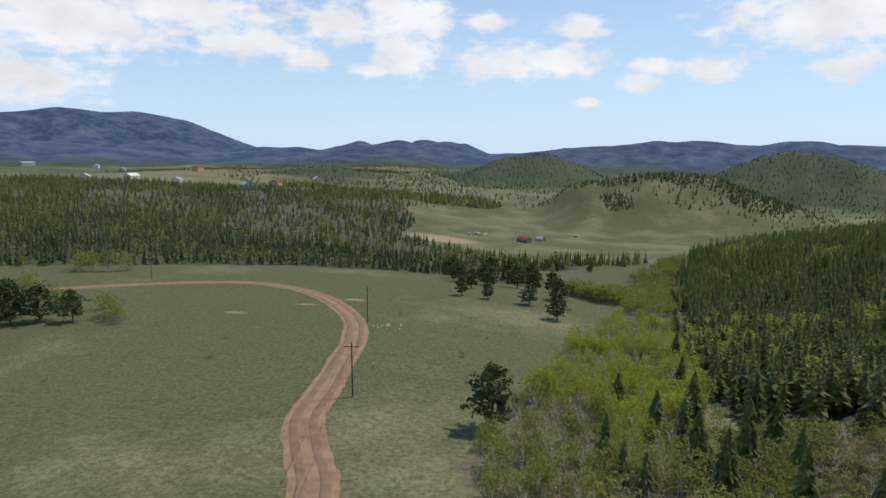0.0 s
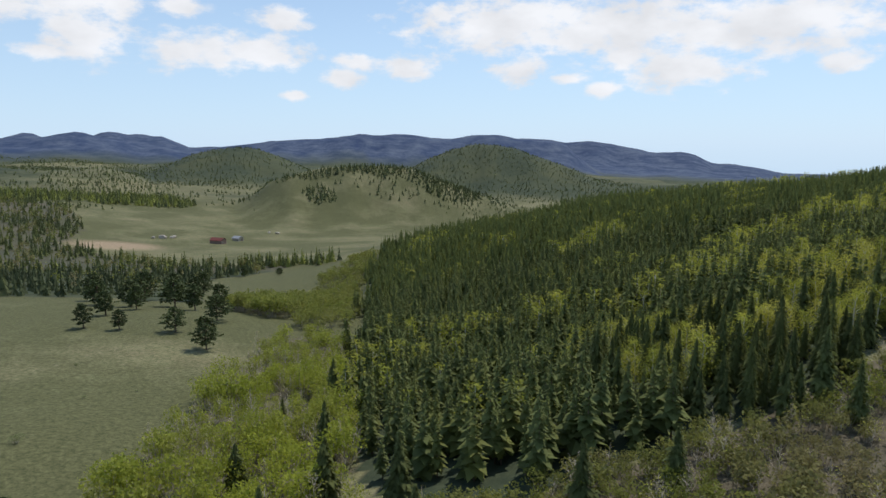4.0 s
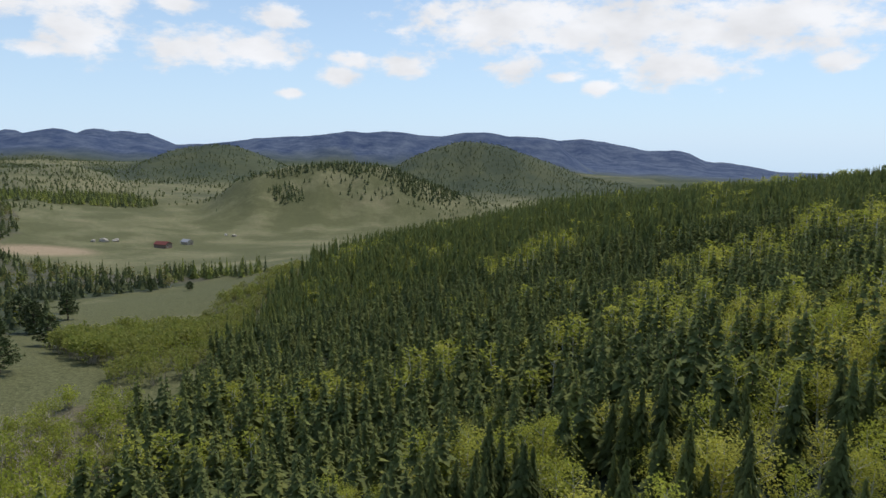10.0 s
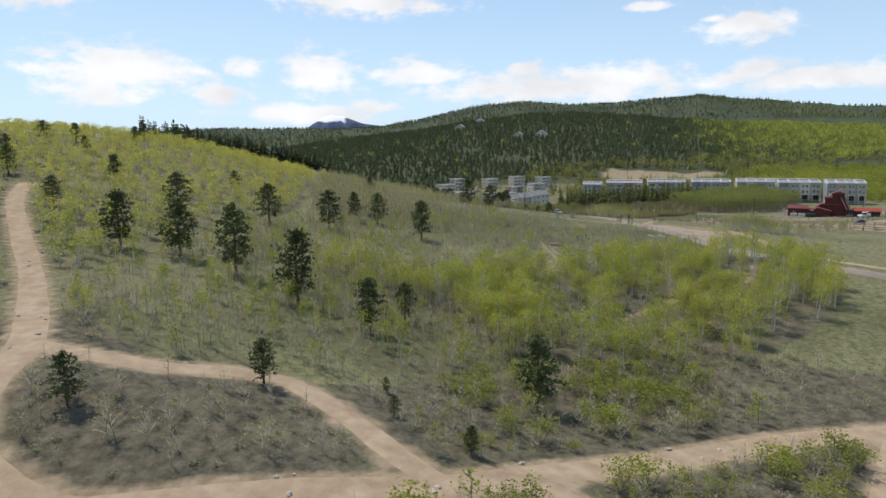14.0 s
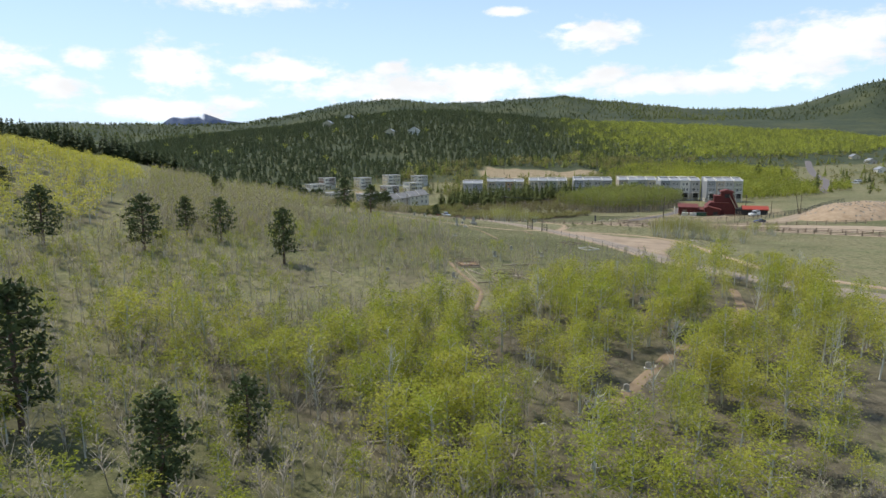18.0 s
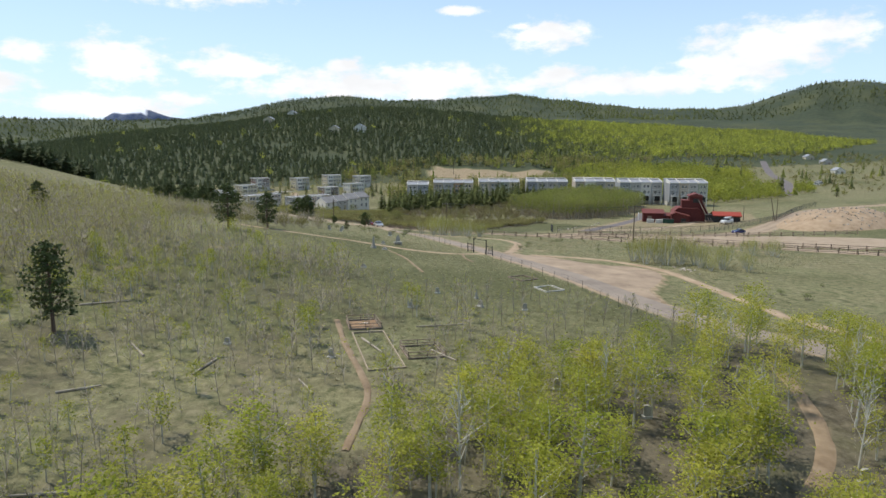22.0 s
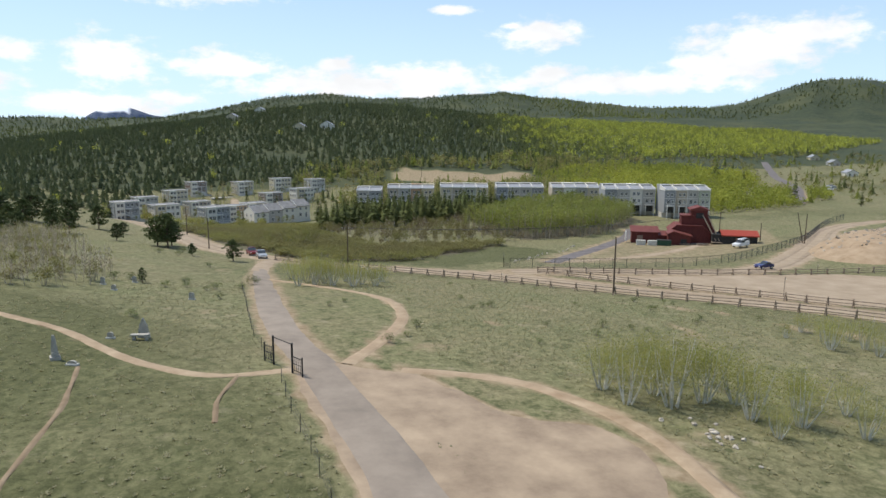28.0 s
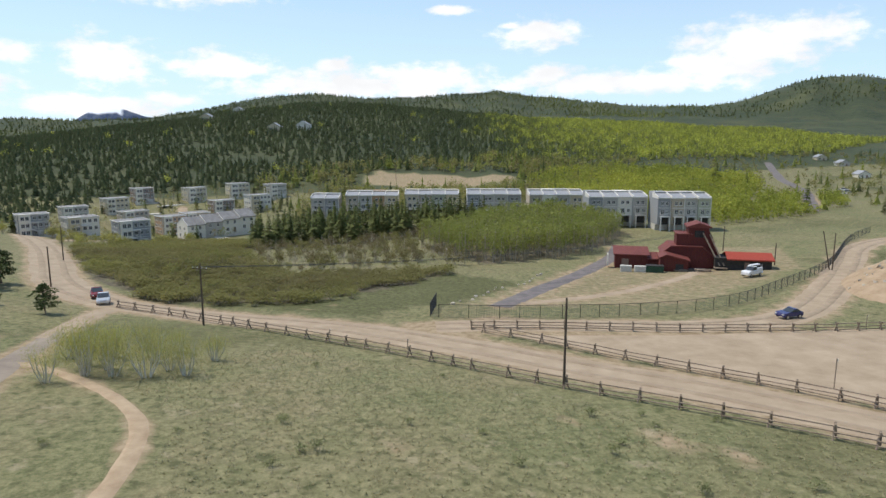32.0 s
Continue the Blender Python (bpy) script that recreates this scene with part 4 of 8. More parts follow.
def tuft(g, blades=9):
    a = g.uniform(0, 6.28, blades)
    r = g.uniform(0.35, 0.95, blades)
    base = np.c_[np.cos(a) * 0.15, np.sin(a) * 0.15, np.full(blades, -0.05)]
    tip = np.c_[np.cos(a) * r, np.sin(a) * r, g.uniform(0.25, 0.75, blades)]
    side = np.c_[-np.sin(a), np.cos(a), 0 * a] * 0.16
    v = np.stack([base - side, base + side, tip], 1).reshape(-1, 3)
    return v, np.arange(3 * blades).reshape(-1, 3), np.zeros(blades, int)


def far_tree(g):
    """A distant conifer one metre high, in ragged tiers of boughs."""
    out = []
    for k in range(4):
        n, t = 5, k / 3
        a = np.arange(n) * 6.283 / n + g.uniform(0, 6)
        r = 0.165 * (1 - 0.86 * t) * g.uniform(0.55, 1.3, n)
        z = 0.05 + 0.78 * t + g.normal(0, 0.03, n)
        top = np.c_[g.normal(0, 0.01, n), g.normal(0, 0.01, n), z + 0.32 - 0.13 * t]
        lo, hi = a - 0.62, a + 0.62
        v = np.stack([np.c_[r * np.cos(lo), r * np.sin(lo), z + g.normal(0, 0.02, n)], np.c_[r * np.cos(hi), r * np.sin(hi), z + g.normal(0, 0.02, n)], top], 1).reshape(-1, 3)
        out.append((v, np.arange(3 * n).reshape(-1, 3), 1))
    return gather(out)


def far_leafy(g):
    """A distant leafy tree one metre high: a loose cloud of leaf clumps."""
    c = g.normal(0, 1, (46, 3)) * (0.16, 0.16, 0.21) + (0, 0, 0.55)
    v, f = flakes(c, 0.115, g, 0.9)
    return gather([(*rod((0, 0, -0.04), (0, 0, 0.6), 0.016, 0.008, 3), 0), (v, f, 1)])


def clump(g, lobes=7, leaves=230, leaf=0.06):
    """A rounded willow one metre high: short stems (0) and lobes of small leaves (1)."""
    out, centres = [], []
    for k in range(lobes):
        a, r = k * 2.4 + g.uniform(0, 0.6), 0.30 * math.sqrt(k / lobes)
        c = np.array([r * math.cos(a), r * math.sin(a), 0.68 - 0.9 * r * r - g.uniform(0, 0.22)])
        out.append((*rod((c[0] * 0.3, c[1] * 0.3, -0.05), c, 0.012, 0.004, 3), 0))
        d = g.normal(size=(leaves // lobes, 3))
        d /= np.linalg.norm(d, axis=1)[:, None]
        centres.append(c + d * g.uniform(0.45, 1.0, (len(d), 1)) ** 0.6 * (0.22, 0.22, 0.27))
    c = np.vstack(centres)
    c[:, 2] = np.maximum(c[:, 2], 0.06)
    out.append((*flakes(c, leaf, g, 0.8), 1))
    return gather(out)


def soup(name, label, category, kinds, mats, spots, highs, tints=None, slim=(0.85, 1.2)):
    """Many plants joined into one mesh of kind stuff."""
    n = len(spots)
    if n == 0:
        return None
    z = land(spots[:, 0], spots[:, 1])
    pick, turn, fat = RNG.integers(0, len(kinds), n), RNG.uniform(0, 6.28, n), RNG.uniform(*slim, n)
    tints = RNG.uniform(0, 1, n) if tints is None else tints
    vs, fs, ms, ts, base = [], [], [], [], 0
    for k, (v, f, m) in enumerate(kinds):
        i = np.flatnonzero(pick == k)
        if not len(i):
            continue
        p = v[None] * np.stack([highs[i] * fat[i], highs[i] * fat[i], highs[i]], -1)[:, None]
        p = spin(p, turn[i][:, None]) + np.c_[spots[i], z[i]][:, None]
        vs.append(p.reshape(-1, 3))
        fs.append((f[None] + (np.arange(len(i)) * len(v))[:, None, None]).reshape(-1, 3) + base)
        ms.append(np.tile(m, len(i)))
        ts.append(np.repeat(tints[i], len(v)))
        base += len(i) * len(v)
    me = mesh_of(name, np.vstack(vs), np.vstack(fs), mats, np.concatenate(ms), np.concatenate(ts))
    return tagged(new(name, me), label, category, kind="stuff")


def join_limbs(v, f):
    """Ties every limb to the trunk by a sliver of wood inside it."""
    group = np.arange(len(v))
    for _ in range(12):
        low = group[f].min(1)
        for k in range(3):
            np.minimum.at(group, f[:, k], low)
    names = np.unique(group[f])
    trunk, more = names[0], []
    for n in names[1:]:
        own = np.unique(f[(group[f] == n).any(1)])[:2]
        main = np.unique(f[(group[f] == trunk).any(1)])
        near = main[np.argmin(((v[main] - v[own[0]]) ** 2).sum(1))]
        more.append((own[0], own[1], near))
    return np.vstack([f, more]) if more else f


def split_mesh(name, kind, material, which, tint):
    """One material's share of a plant, as a mesh of its own."""
    v, f, m = kind
    f = f[m == which]
    if which == 0:
        f = join_limbs(v, f)
    used, inv = np.unique(f, return_inverse=True)
    return mesh_of(name, v[used], inv.reshape(-1, 3), [material], tint=np.full(len(used), tint))


def tree_set(kinds, wood, leaf, tints):
    return [(split_mesh("trunk", k, wood, 0, 0), split_mesh("crown", k, leaf, 1, t)) for k, t in zip(kinds, tints)]


def stand(name, label, category, group, made, spots, highs, slim=(0.9, 1.15)):
    """Trees as things of their own, each with its trunk and crown."""
    z = land(spots[:, 0], spots[:, 1]) if len(spots) else []
    for (x, y), h, g in zip(spots, highs, z):
        root = tagged(new(name), label if isinstance(label, str) else label[int(h * 10) % len(label)], category, group)
        f = h * RNG.uniform(*slim)
        root.matrix_world = Matrix.LocRotScale((x, y, g - 0.03), Euler((0, 0, RNG.uniform(0, 6.28))), (f, f, h))
        trunk, crown = made[RNG.integers(0, len(made))]
        for part_name, me in (("trunk", trunk), ("crown", crown)):
            ob = new(part_name, me)
            ob.parent = root


def sow(poly, gap, keep=None, seed=1, ragged=6.0):
    """Random spots in a polygon, about gap metres apart, clear of the ways."""
    g = np.random.default_rng(seed)
    px, py = np.array(poly, float).T
    xs, ys = np.meshgrid(np.arange(px.min(), px.max(), gap), np.arange(py.min(), py.max(), gap))
    p = np.c_[xs.ravel(), ys.ravel()] + g.uniform(-0.55, 0.55, (xs.size, 2)) * gap
    wob = ragged * min(1.0, (px.max() - px.min()) / 60)
    p = p[inside(poly, p[:, 0] + wob * rough(p[:, 0], p[:, 1], 11, 121), p[:, 1] + wob * rough(p[:, 0], p[:, 1], 11, 122))]
    for wide, line in LINES:
        p = p[gap_to(line[::2], p[:, 0], p[:, 1]) > wide / 2 + 0.9]
    if keep is not None:
        p = p[g.uniform(0, 1, len(p)) < keep(p[:, 0], p[:, 1])]
    return p


def blot(x, y, spots):
    """1 near the middle of any of the round spots (x, y, radius), 0 outside."""
    out = np.zeros(np.shape(x))
    for cx, cy, r in spots:
        out = np.maximum(out, np.clip(1.6 - 1.3 * np.hypot(x - cx, y - cy) / r, 0, 1))
    return out


# ---- woods ----
G = np.random.default_rng(11)
SPRUCE = [conifer(G, wide=w, bare=b) for w, b in ((0.23, 0.10), (0.20, 0.14), (0.25, 0.08), (0.19, 0.18), (0.22, 0.12))]
FINE_SPRUCE = [conifer(G, 30, 11, w, b, 5) for w, b in ((0.19, 0.05), (0.17, 0.08), (0.21, 0.04), (0.16, 0.1), (0.2, 0.06))]
PONDEROSA = [ponderosa(G, w) for w in (0.32, 0.36, 0.28, 0.33)]
BROAD_PINE = [ponderosa(G, w, 0.046) for w in (0.42, 0.5, 0.45)]
ASPEN = [aspen(G, 330, leaf=0.027) for _ in range(5)]
ASPEN_SMALL = [aspen(G, 126, 0.2, 0.3, 6, 0.040) for _ in range(5)]
BUSH_LITE = [bush(G, 6, 100, 0.8, 0.085) for _ in range(4)]
ASPEN_FINE = [aspen(G, 1050, 0.21, 0.32, 11, 0.0175) for _ in range(5)]
CLUMP = [clump(G) for _ in range(4)]
CLUMP_FINE = [clump(G, 8, 360, 0.042) for _ in range(4)]
ASPEN_THIN = [aspen(G, leaves=190, spread=0.17, low=0.3, leaf=0.033) for _ in range(4)]
SAPLING = [bare_tree(G, b) for b in (40, 26, 10, 50)]
WISP = [wisp(G, b) for b in (40, 20, 60, 30)]
SHRUB = [bush(G, 6, 48, 0.8, 0.09) for _ in range(3)]
TUFTS = [tuft(G) for _ in range(4)]
FAR_TREE = [far_tree(G) for _ in range(4)]
FAR_LEAFY = [far_leafy(G) for _ in range(4)]

# Aspen clearings in the forest on the hill: east, north, radius.
GLADES = [(77, 160, 15), (68, 158, 12), (49, 118, 10), (50, 106, 9), (57, 98, 10), (49, 88, 10), (55, 86, 8), (48, 80, 7), (52, 134, 9), (60, 93, 8), (26, 79, 8), (14, 87, 8), (18, 58, 6), (8, 85, 6), (14, 126, 6), (34, 120, 6), (-3, 124, 7),
          (-17, 129, 8), (-14, 102, 6), (36, 201, 10), (47, 213, 10), (-18, 290, 10), (84, 142, 9), (102, 166, 13), (124, 170, 13), (84, 92, 9), (66, 89, 7), (64, 79, 6), (10, 237, 10), (-8, 62, 5), (37, 67, 8), (30, 72, 7), (43, 69, 7), (22, 66, 5)]
pts = sow(FOREST, 2.55, lambda x, y: np.clip(1.0 - 0.66 * blot(x, y, GLADES) + 0.35 * rough(x, y, 24, 62), 0.05, 0.97), 3, 12.0)
close = np.argsort(np.hypot(pts[:, 0] - 30, pts[:, 1] - 62))
tall = RNG.uniform(0.75, 1.0, len(pts)) ** 2 * 9.4 * (1 + 0.2 * rough(pts[:, 0], pts[:, 1], 30, 61)) * np.clip(1.0 - 0.35 * np.clip((pts[:, 0] - 70) / 70, 0, 1), 0, 1)
first, rest = close[:110], close[110:]
stand("spruce", "dark green slim spruce in the hillside forest", "conifer", "hillside forest", tree_set(FINE_SPRUCE, BARK, NEEDLE, (0.0, 0.25, 0.1, 0.5, 0.15)), pts[first], tall[first], (0.85, 1.15))
mid_, back_ = rest[:2300], rest[2300:]
soup("spruce_forest", "dense dark green spruce forest on the hillside", "forest", SPRUCE, [BARK, NEEDLE], pts[mid_], tall[mid_], RNG.uniform(0, 1, len(mid_)) ** 2.5 * 0.8, (0.85, 1.15))
soup("spruce_forest", "dark green spruce forest towards the ridge", "forest", FAR_TREE, [BARK, NEEDLE], pts[back_], tall[back_] * 1.05, RNG.uniform(0, 1, len(back_)) ** 2.5 * 0.8, (1.0, 1.4))

pts = sow(FOREST, 2.5, lambda x, y: 0.54 * blot(x, y, GLADES) + np.clip(-0.05 + 0.42 * rough(x, y, 20, 63), 0, 0.35), 4)
near_ = np.argsort(np.hypot(pts[:, 0] - 40, pts[:, 1] - 70))
tall = RNG.uniform(4.0, 7.2, len(pts))
stand("aspen", "yellow-green aspen with fresh leaves among the spruces", "aspen", "hillside aspens", tree_set(ASPEN_FINE, ASPEN_BARK, LEAF, (0.3, 0.5, 0.7, 0.2, 0.9)), pts[near_[:130]], tall[near_[:130]], (1.1, 1.5))
soup("aspen_stand", "yellow-green aspens in gaps of the forest", "aspens", ASPEN_SMALL, [ASPEN_BARK, LEAF], pts[near_[130:]], tall[near_[130:]], RNG.uniform(0.1, 0.7, len(near_) - 130), (1.3, 1.8))

# Scrub below the forest, grey and half in leaf.
pts = sow(SCRUB, 1.7, lambda x, y: 0.9 + 0 * x, 5)
half = RNG.uniform(0, 1, len(pts)) < 0.2
soup("leafless_scrub", "grey leafless aspen saplings", "saplings", WISP, [GREY_TWIG, LEAF], pts[half], RNG.uniform(2.5, 4.5, half.sum()), slim=(1.0, 1.5))
thin_ = ~half & (RNG.uniform(0, 1, len(pts)) < 0.85)
soup("budding_scrub", "rounded aspen scrub just coming into leaf", "scrub", CLUMP, [GREY_TWIG, WILLOW], pts[thin_], RNG.uniform(1.8, 3.8, thin_.sum()) * (1 + 0.4 * rough(pts[thin_, 0], pts[thin_, 1], 9, 78)), np.clip(0.5 + 0.9 * rough(pts[thin_, 0], pts[thin_, 1], 12, 79), 0, 1), (0.9, 1.3))
pts = sow(SCRUB, 11, lambda x, y: 0.55 + 0 * x, 6)
stand("spruce", "young dark spruce standing in grey scrub", "conifer", "scrub spruces", tree_set(FINE_SPRUCE, BARK, NEEDLE, (0, 0.2, 0, 0.3, 0)), pts, RNG.uniform(3.5, 7, len(pts)), (1.1, 1.5))

# Willow thicket in the draw.
pts = sow(THICKET, 2.1, lambda x, y: np.clip(0.66 + 0.8 * rough(x, y, 9, 72), 0, 1), 7, 9.0)
tall = RNG.uniform(2.2, 6.2, len(pts)) * (1 + 0.55 * rough(pts[:, 0], pts[:, 1], 9, 73))
fresh = pts[:, 1] > 34 + 14 * rough(pts[:, 0], pts[:, 1], 14, 75)
for n_, pick_ in enumerate((fresh, ~fresh)):
    soup("willow_thicket", ("bright yellow-green willow thicket along the draw", "olive willow thicket along the draw")[n_], "thicket", CLUMP_FINE, [GREY_TWIG, (THICKET_LEAF, WILLOW)[n_]], pts[pick_], tall[pick_], np.clip(rough(pts[pick_, 0], pts[pick_, 1], 14, 71) * 0.7 + 0.2, 0, 1) * 0.6, (0.75, 1.1))
pts = sow(THICKET, 2.1, lambda x, y: np.clip(0.5 + 0.9 * rough(x, y, 12, 74), 0, 1), 71, 9.0)
soup("grey_willows", "grey half-leafless willows in the thicket", "thicket", WISP, [GREY_TWIG, WILLOW], pts, RNG.uniform(3.0, 6.0, len(pts)), slim=(0.9, 1.4))
DRAW_SPRUCES = [(-20, 20, 8), (-15, 24, 8.5), (-26, 34, 7), (-30, 20, 7), (-22, 44, 8), (-14, 40, 8), (-34, 52, 6), (-25, 60, 8), (-10, 14, 7), (-24, 8, 7), (-28, 84, 8), (-33, 70, 6), (-17, 16, 7.5), (-22, 26, 8), (-12, 30, 7), (-27, 14, 6)]
stand("spruce", "dark spruce standing in the willow thicket", "conifer", "draw spruces", tree_set(FINE_SPRUCE, BARK, NEEDLE, (0, 0.2, 0, 0.3, 0)), np.array([q[:2] for q in DRAW_SPRUCES], float), [q[2] for q in DRAW_SPRUCES], (1.1, 1.5))
pts = sow(COPSE, 2.6, lambda x, y: 0.95 + 0 * x, 8)
soup("willow_copse", "rounded yellow-green willow copse in the valley", "thicket", CLUMP, [GREY_TWIG, WILLOW], pts, RNG.uniform(5, 7.5, len(pts)), RNG.uniform(0, 0.3, len(pts)), (0.8, 1.1))
pts = sow(DRAW_EDGE, 2.8, lambda x, y: np.clip(0.75 + 0.6 * rough(x, y, 18, 105), 0, 1), 108)
soup("willow_edge", "olive-green willows along the forest's lower edge", "thicket", CLUMP, [GREY_TWIG, WILLOW], pts, RNG.uniform(3, 5.5, len(pts)), RNG.uniform(0, 0.4, len(pts)), (0.9, 1.3))

# Aspen slopes to the east.
glow = lambda x, y: np.clip(0.55 + 0.6 * rough(x, y, 28, 81), 0.1, 1)
pts = sow(SLOPE, 2.5, lambda x, y: 0.5 + 0.5 * glow(x, y), 9)
# Leaf tint rises eastward: the ridge's sunlight is put into the leaf colour.
soup("aspen_slope", "bright yellow-green young aspens on the slope", "aspens", ASPEN_SMALL, [ASPEN_BARK, LEAF], pts, RNG.uniform(2.2, 4.0, len(pts)), np.clip(0.2 + 0.5 * RNG.uniform(0, 1, len(pts)) + (pts[:, 0] - 130) / 90, 0, 1), (1.4, 1.9))
pts = sow(LIME, 2.3, lambda x, y: np.clip(0.30 + 0.5 * np.clip((x - 114) / 10, 0, 1) + 0.9 * rough(x, y, 9, 106), 0.04, 0.95), 10)
close = np.argsort(np.hypot(pts[:, 0] - 120, pts[:, 1] - 45))
tall = RNG.uniform(3.0, 5.2, len(pts))
stand("aspen", "slim aspen with lime-green new leaves", "aspen", "aspens by the graveyard", tree_set(ASPEN_FINE, ASPEN_BARK, LEAF, (0.1, 0.4, 0.6, 0.2, 0.8)), pts[close[:170]], tall[close[:170]], (1.25, 1.7))
soup("aspen_belt", "belt of lime-green aspens on the slope", "aspens", ASPEN_FINE[:3], [ASPEN_BARK, LEAF], pts[close[170:]], tall[close[170:]], slim=(1.1, 1.5))
pts = sow(LIME, 6.5, lambda x, y: 0.6 + 0 * x, 12)
stand("aspen", "tall white-barked aspen nearly bare of leaves", "aspen", "bare aspens", tree_set(SAPLING, ASPEN_BARK, LEAF, (0.1, 0.4, 0.6, 0.2)), pts, RNG.uniform(4.5, 6.5, len(pts)), (0.9, 1.2))
pts = sow(BARE, 1.3, lambda x, y: np.clip(0.55 + 1.0 * rough(x, y, 17, 83), 0.06, 0.95), 13)
far_ = np.argsort(np.hypot(pts[:, 0] - 125, pts[:, 1] - 45))
tall = RNG.uniform(2.0, 4.0, len(pts))
stand("sapling", "grey leafless aspen sapling on the open slope", "sapling", "bare saplings", tree_set(SAPLING, GREY_TWIG, LEAF, (0.1, 0.4, 0.6, 0.2)), pts[far_[:180]], tall[far_[:180]], (1.0, 1.4))
soup("bare_saplings", "grey haze of leafless aspen saplings", "saplings", WISP, [GREY_TWIG, LEAF], pts[far_[200:]], tall[far_[200:]], slim=(1.0, 1.4))
pts = sow(BARE, 2.7, lambda x, y: np.clip(0.22 + 0.35 * (x < 150) + 0.7 * rough(x, y, 18, 84), 0, 0.9), 14)
soup("aspen_patches", "patches of young green aspens", "aspens", ASPEN, [ASPEN_BARK, LEAF], pts, RNG.uniform(1.6, 3.2, len(pts)), RNG.uniform(0, 0.35, len(pts)), slim=(1.2, 1.6))
pts = sow([(140, 22), (160, 21), (176, 28), (172, 12), (156, 2), (146, 8)], 2.3, lambda x, y: 0.6 + 0 * x, 15)
stand("sapling", "slim pale aspen sapling among the graves", "sapling", "graveyard saplings", tree_set(SAPLING, GREY_TWIG, LEAF, (0.1, 0.4, 0.6, 0.2)), pts, RNG.uniform(2.0, 3.8, len(pts)), (1.0, 1.4))

pts = sow([(262, 80), (300, 104), (340, 98), (356, 72), (318, 50), (262, 58)], 2.4, lambda x, y: np.clip(0.45 + 0.7 * rough(x, y, 16, 82), 0, 0.9), 53)
soup("bare_saplings", "pale leafless saplings on the far side of the rise", "saplings", WISP, [GREY_TWIG, LEAF], pts, RNG.uniform(2.0, 3.8, len(pts)), slim=(1.1, 1.6))
pts = sow([(270, 88), (300, 104), (345, 100), (360, 74), (330, 62), (290, 76)], 8.0, lambda x, y: 0.7 + 0 * x, 54)
soup("rise_trees", "olive and green trees on the far side of the rise", "trees", CLUMP, [GREY_TWIG, WILLOW], pts, RNG.uniform(2.5, 5, len(pts)), RNG.uniform(0, 1, len(pts)), (0.8, 1.2))

HAZE = [(172, 66), (200, 57), (262, 62), (266, 94), (230, 88), (200, 83), (176, 80)]
pts = sow(HAZE, 1.5, lambda x, y: np.clip(0.7 + 0.7 * rough(x, y, 15, 116), 0, 1), 117)
soup("bare_saplings", "pale haze of tall leafless saplings along the rise", "saplings", WISP, [GREY_TWIG, LEAF], pts, RNG.uniform(3.0, 5.0, len(pts)), slim=(1.0, 1.4))
LANE_BELT = [(230, 40), (232, 35), (237, 29), (246, 30), (281, 39), (321, 57), (327, 68), (300, 72), (262, 62), (240, 52)]
pts = sow(LANE_BELT, 1.7, lambda x, y: np.clip(0.75 + 0.6 * rough(x, y, 10, 109), 0, 1), 110)
soup("bare_saplings", "olive-grey belt of budding saplings above the lane", "saplings", WISP, [GREY_TWIG, WILLOW], pts, RNG.uniform(2.2, 4.2, len(pts)), slim=(1.0, 1.5))
pts = sow(LANE_BELT, 3.4, lambda x, y: 0.5 + 0.5 * rough(x, y, 12, 111), 112)
soup("rise_scrub", "low olive willow scrub above the lane", "scrub", CLUMP, [GREY_TWIG, WILLOW_DARK], pts, RNG.uniform(1.2, 2.8, len(pts)), RNG.uniform(0, 1, len(pts)), (1.0, 1.5))

# Low undergrowth between the saplings.
for n_, (poly, gap) in enumerate(((BARE, 2.0), (LIME, 1.7), (SCRUB, 1.5), (TRAIL_SCRUB, 1.3))):
    pts = sow(poly, gap, lambda x, y: np.clip(0.5 + 0.8 * rough(x, y, 7, 87), 0, 1), 70 + n_)
    soup("undergrowth", "low olive and grey-brown undergrowth", "undergrowth", SHRUB, [GREY_TWIG, DEAD], pts, RNG.uniform(0.25, 0.7, len(pts)), slim=(1.3, 2.2))

# Scrub round the trail fork.
pts = sow(TRAIL_SCRUB, 1.5, lambda x, y: 0.75 + 0.4 * rough(x, y, 12, 85), 50)
soup("trail_scrub", "grey leafless saplings and brush by the trails", "saplings", WISP, [GREY_TWIG, LEAF], pts, RNG.uniform(1.0, 2.4, len(pts)), slim=(1.2, 2.0))
pts = sow(TRAIL_SCRUB, 1.6, lambda x, y: np.clip(0.15 + 0.8 * rough(x, y, 16, 86) + 0.8 * blot(x, y, [(66, 44, 12), (88, 96, 12), (62, 62, 8), (80, 22, 8)]) - 1.2 * blot(x, y, [(79, 65, 9)]), 0, 0.95), 51)
soup("leafy_scrub", "low green aspen scrub by the trails", "scrub", CLUMP_FINE + ASPEN_SMALL, [GREY_TWIG, THICKET_LEAF], pts, RNG.uniform(0.9, 2.6, len(pts)), RNG.uniform(0, 0.6, len(pts)), (1.2, 1.7))

pts = sow([(54, 64), (57, 72), (64, 82), (72, 93), (88, 103), (96, 100), (92, 90), (76, 86), (68, 78), (63, 69), (58, 61)], 2.0, lambda x, y: np.clip(0.6 + 0.6 * rough(x, y, 9, 89), 0, 1), 52)
soup("forest_edge", "green aspen scrub along the forest's edge", "aspens", ASPEN, [ASPEN_BARK, LEAF], pts, RNG.uniform(2.0, 4.2, len(pts)), RNG.uniform(0, 0.4, len(pts)), (1.3, 1.8))

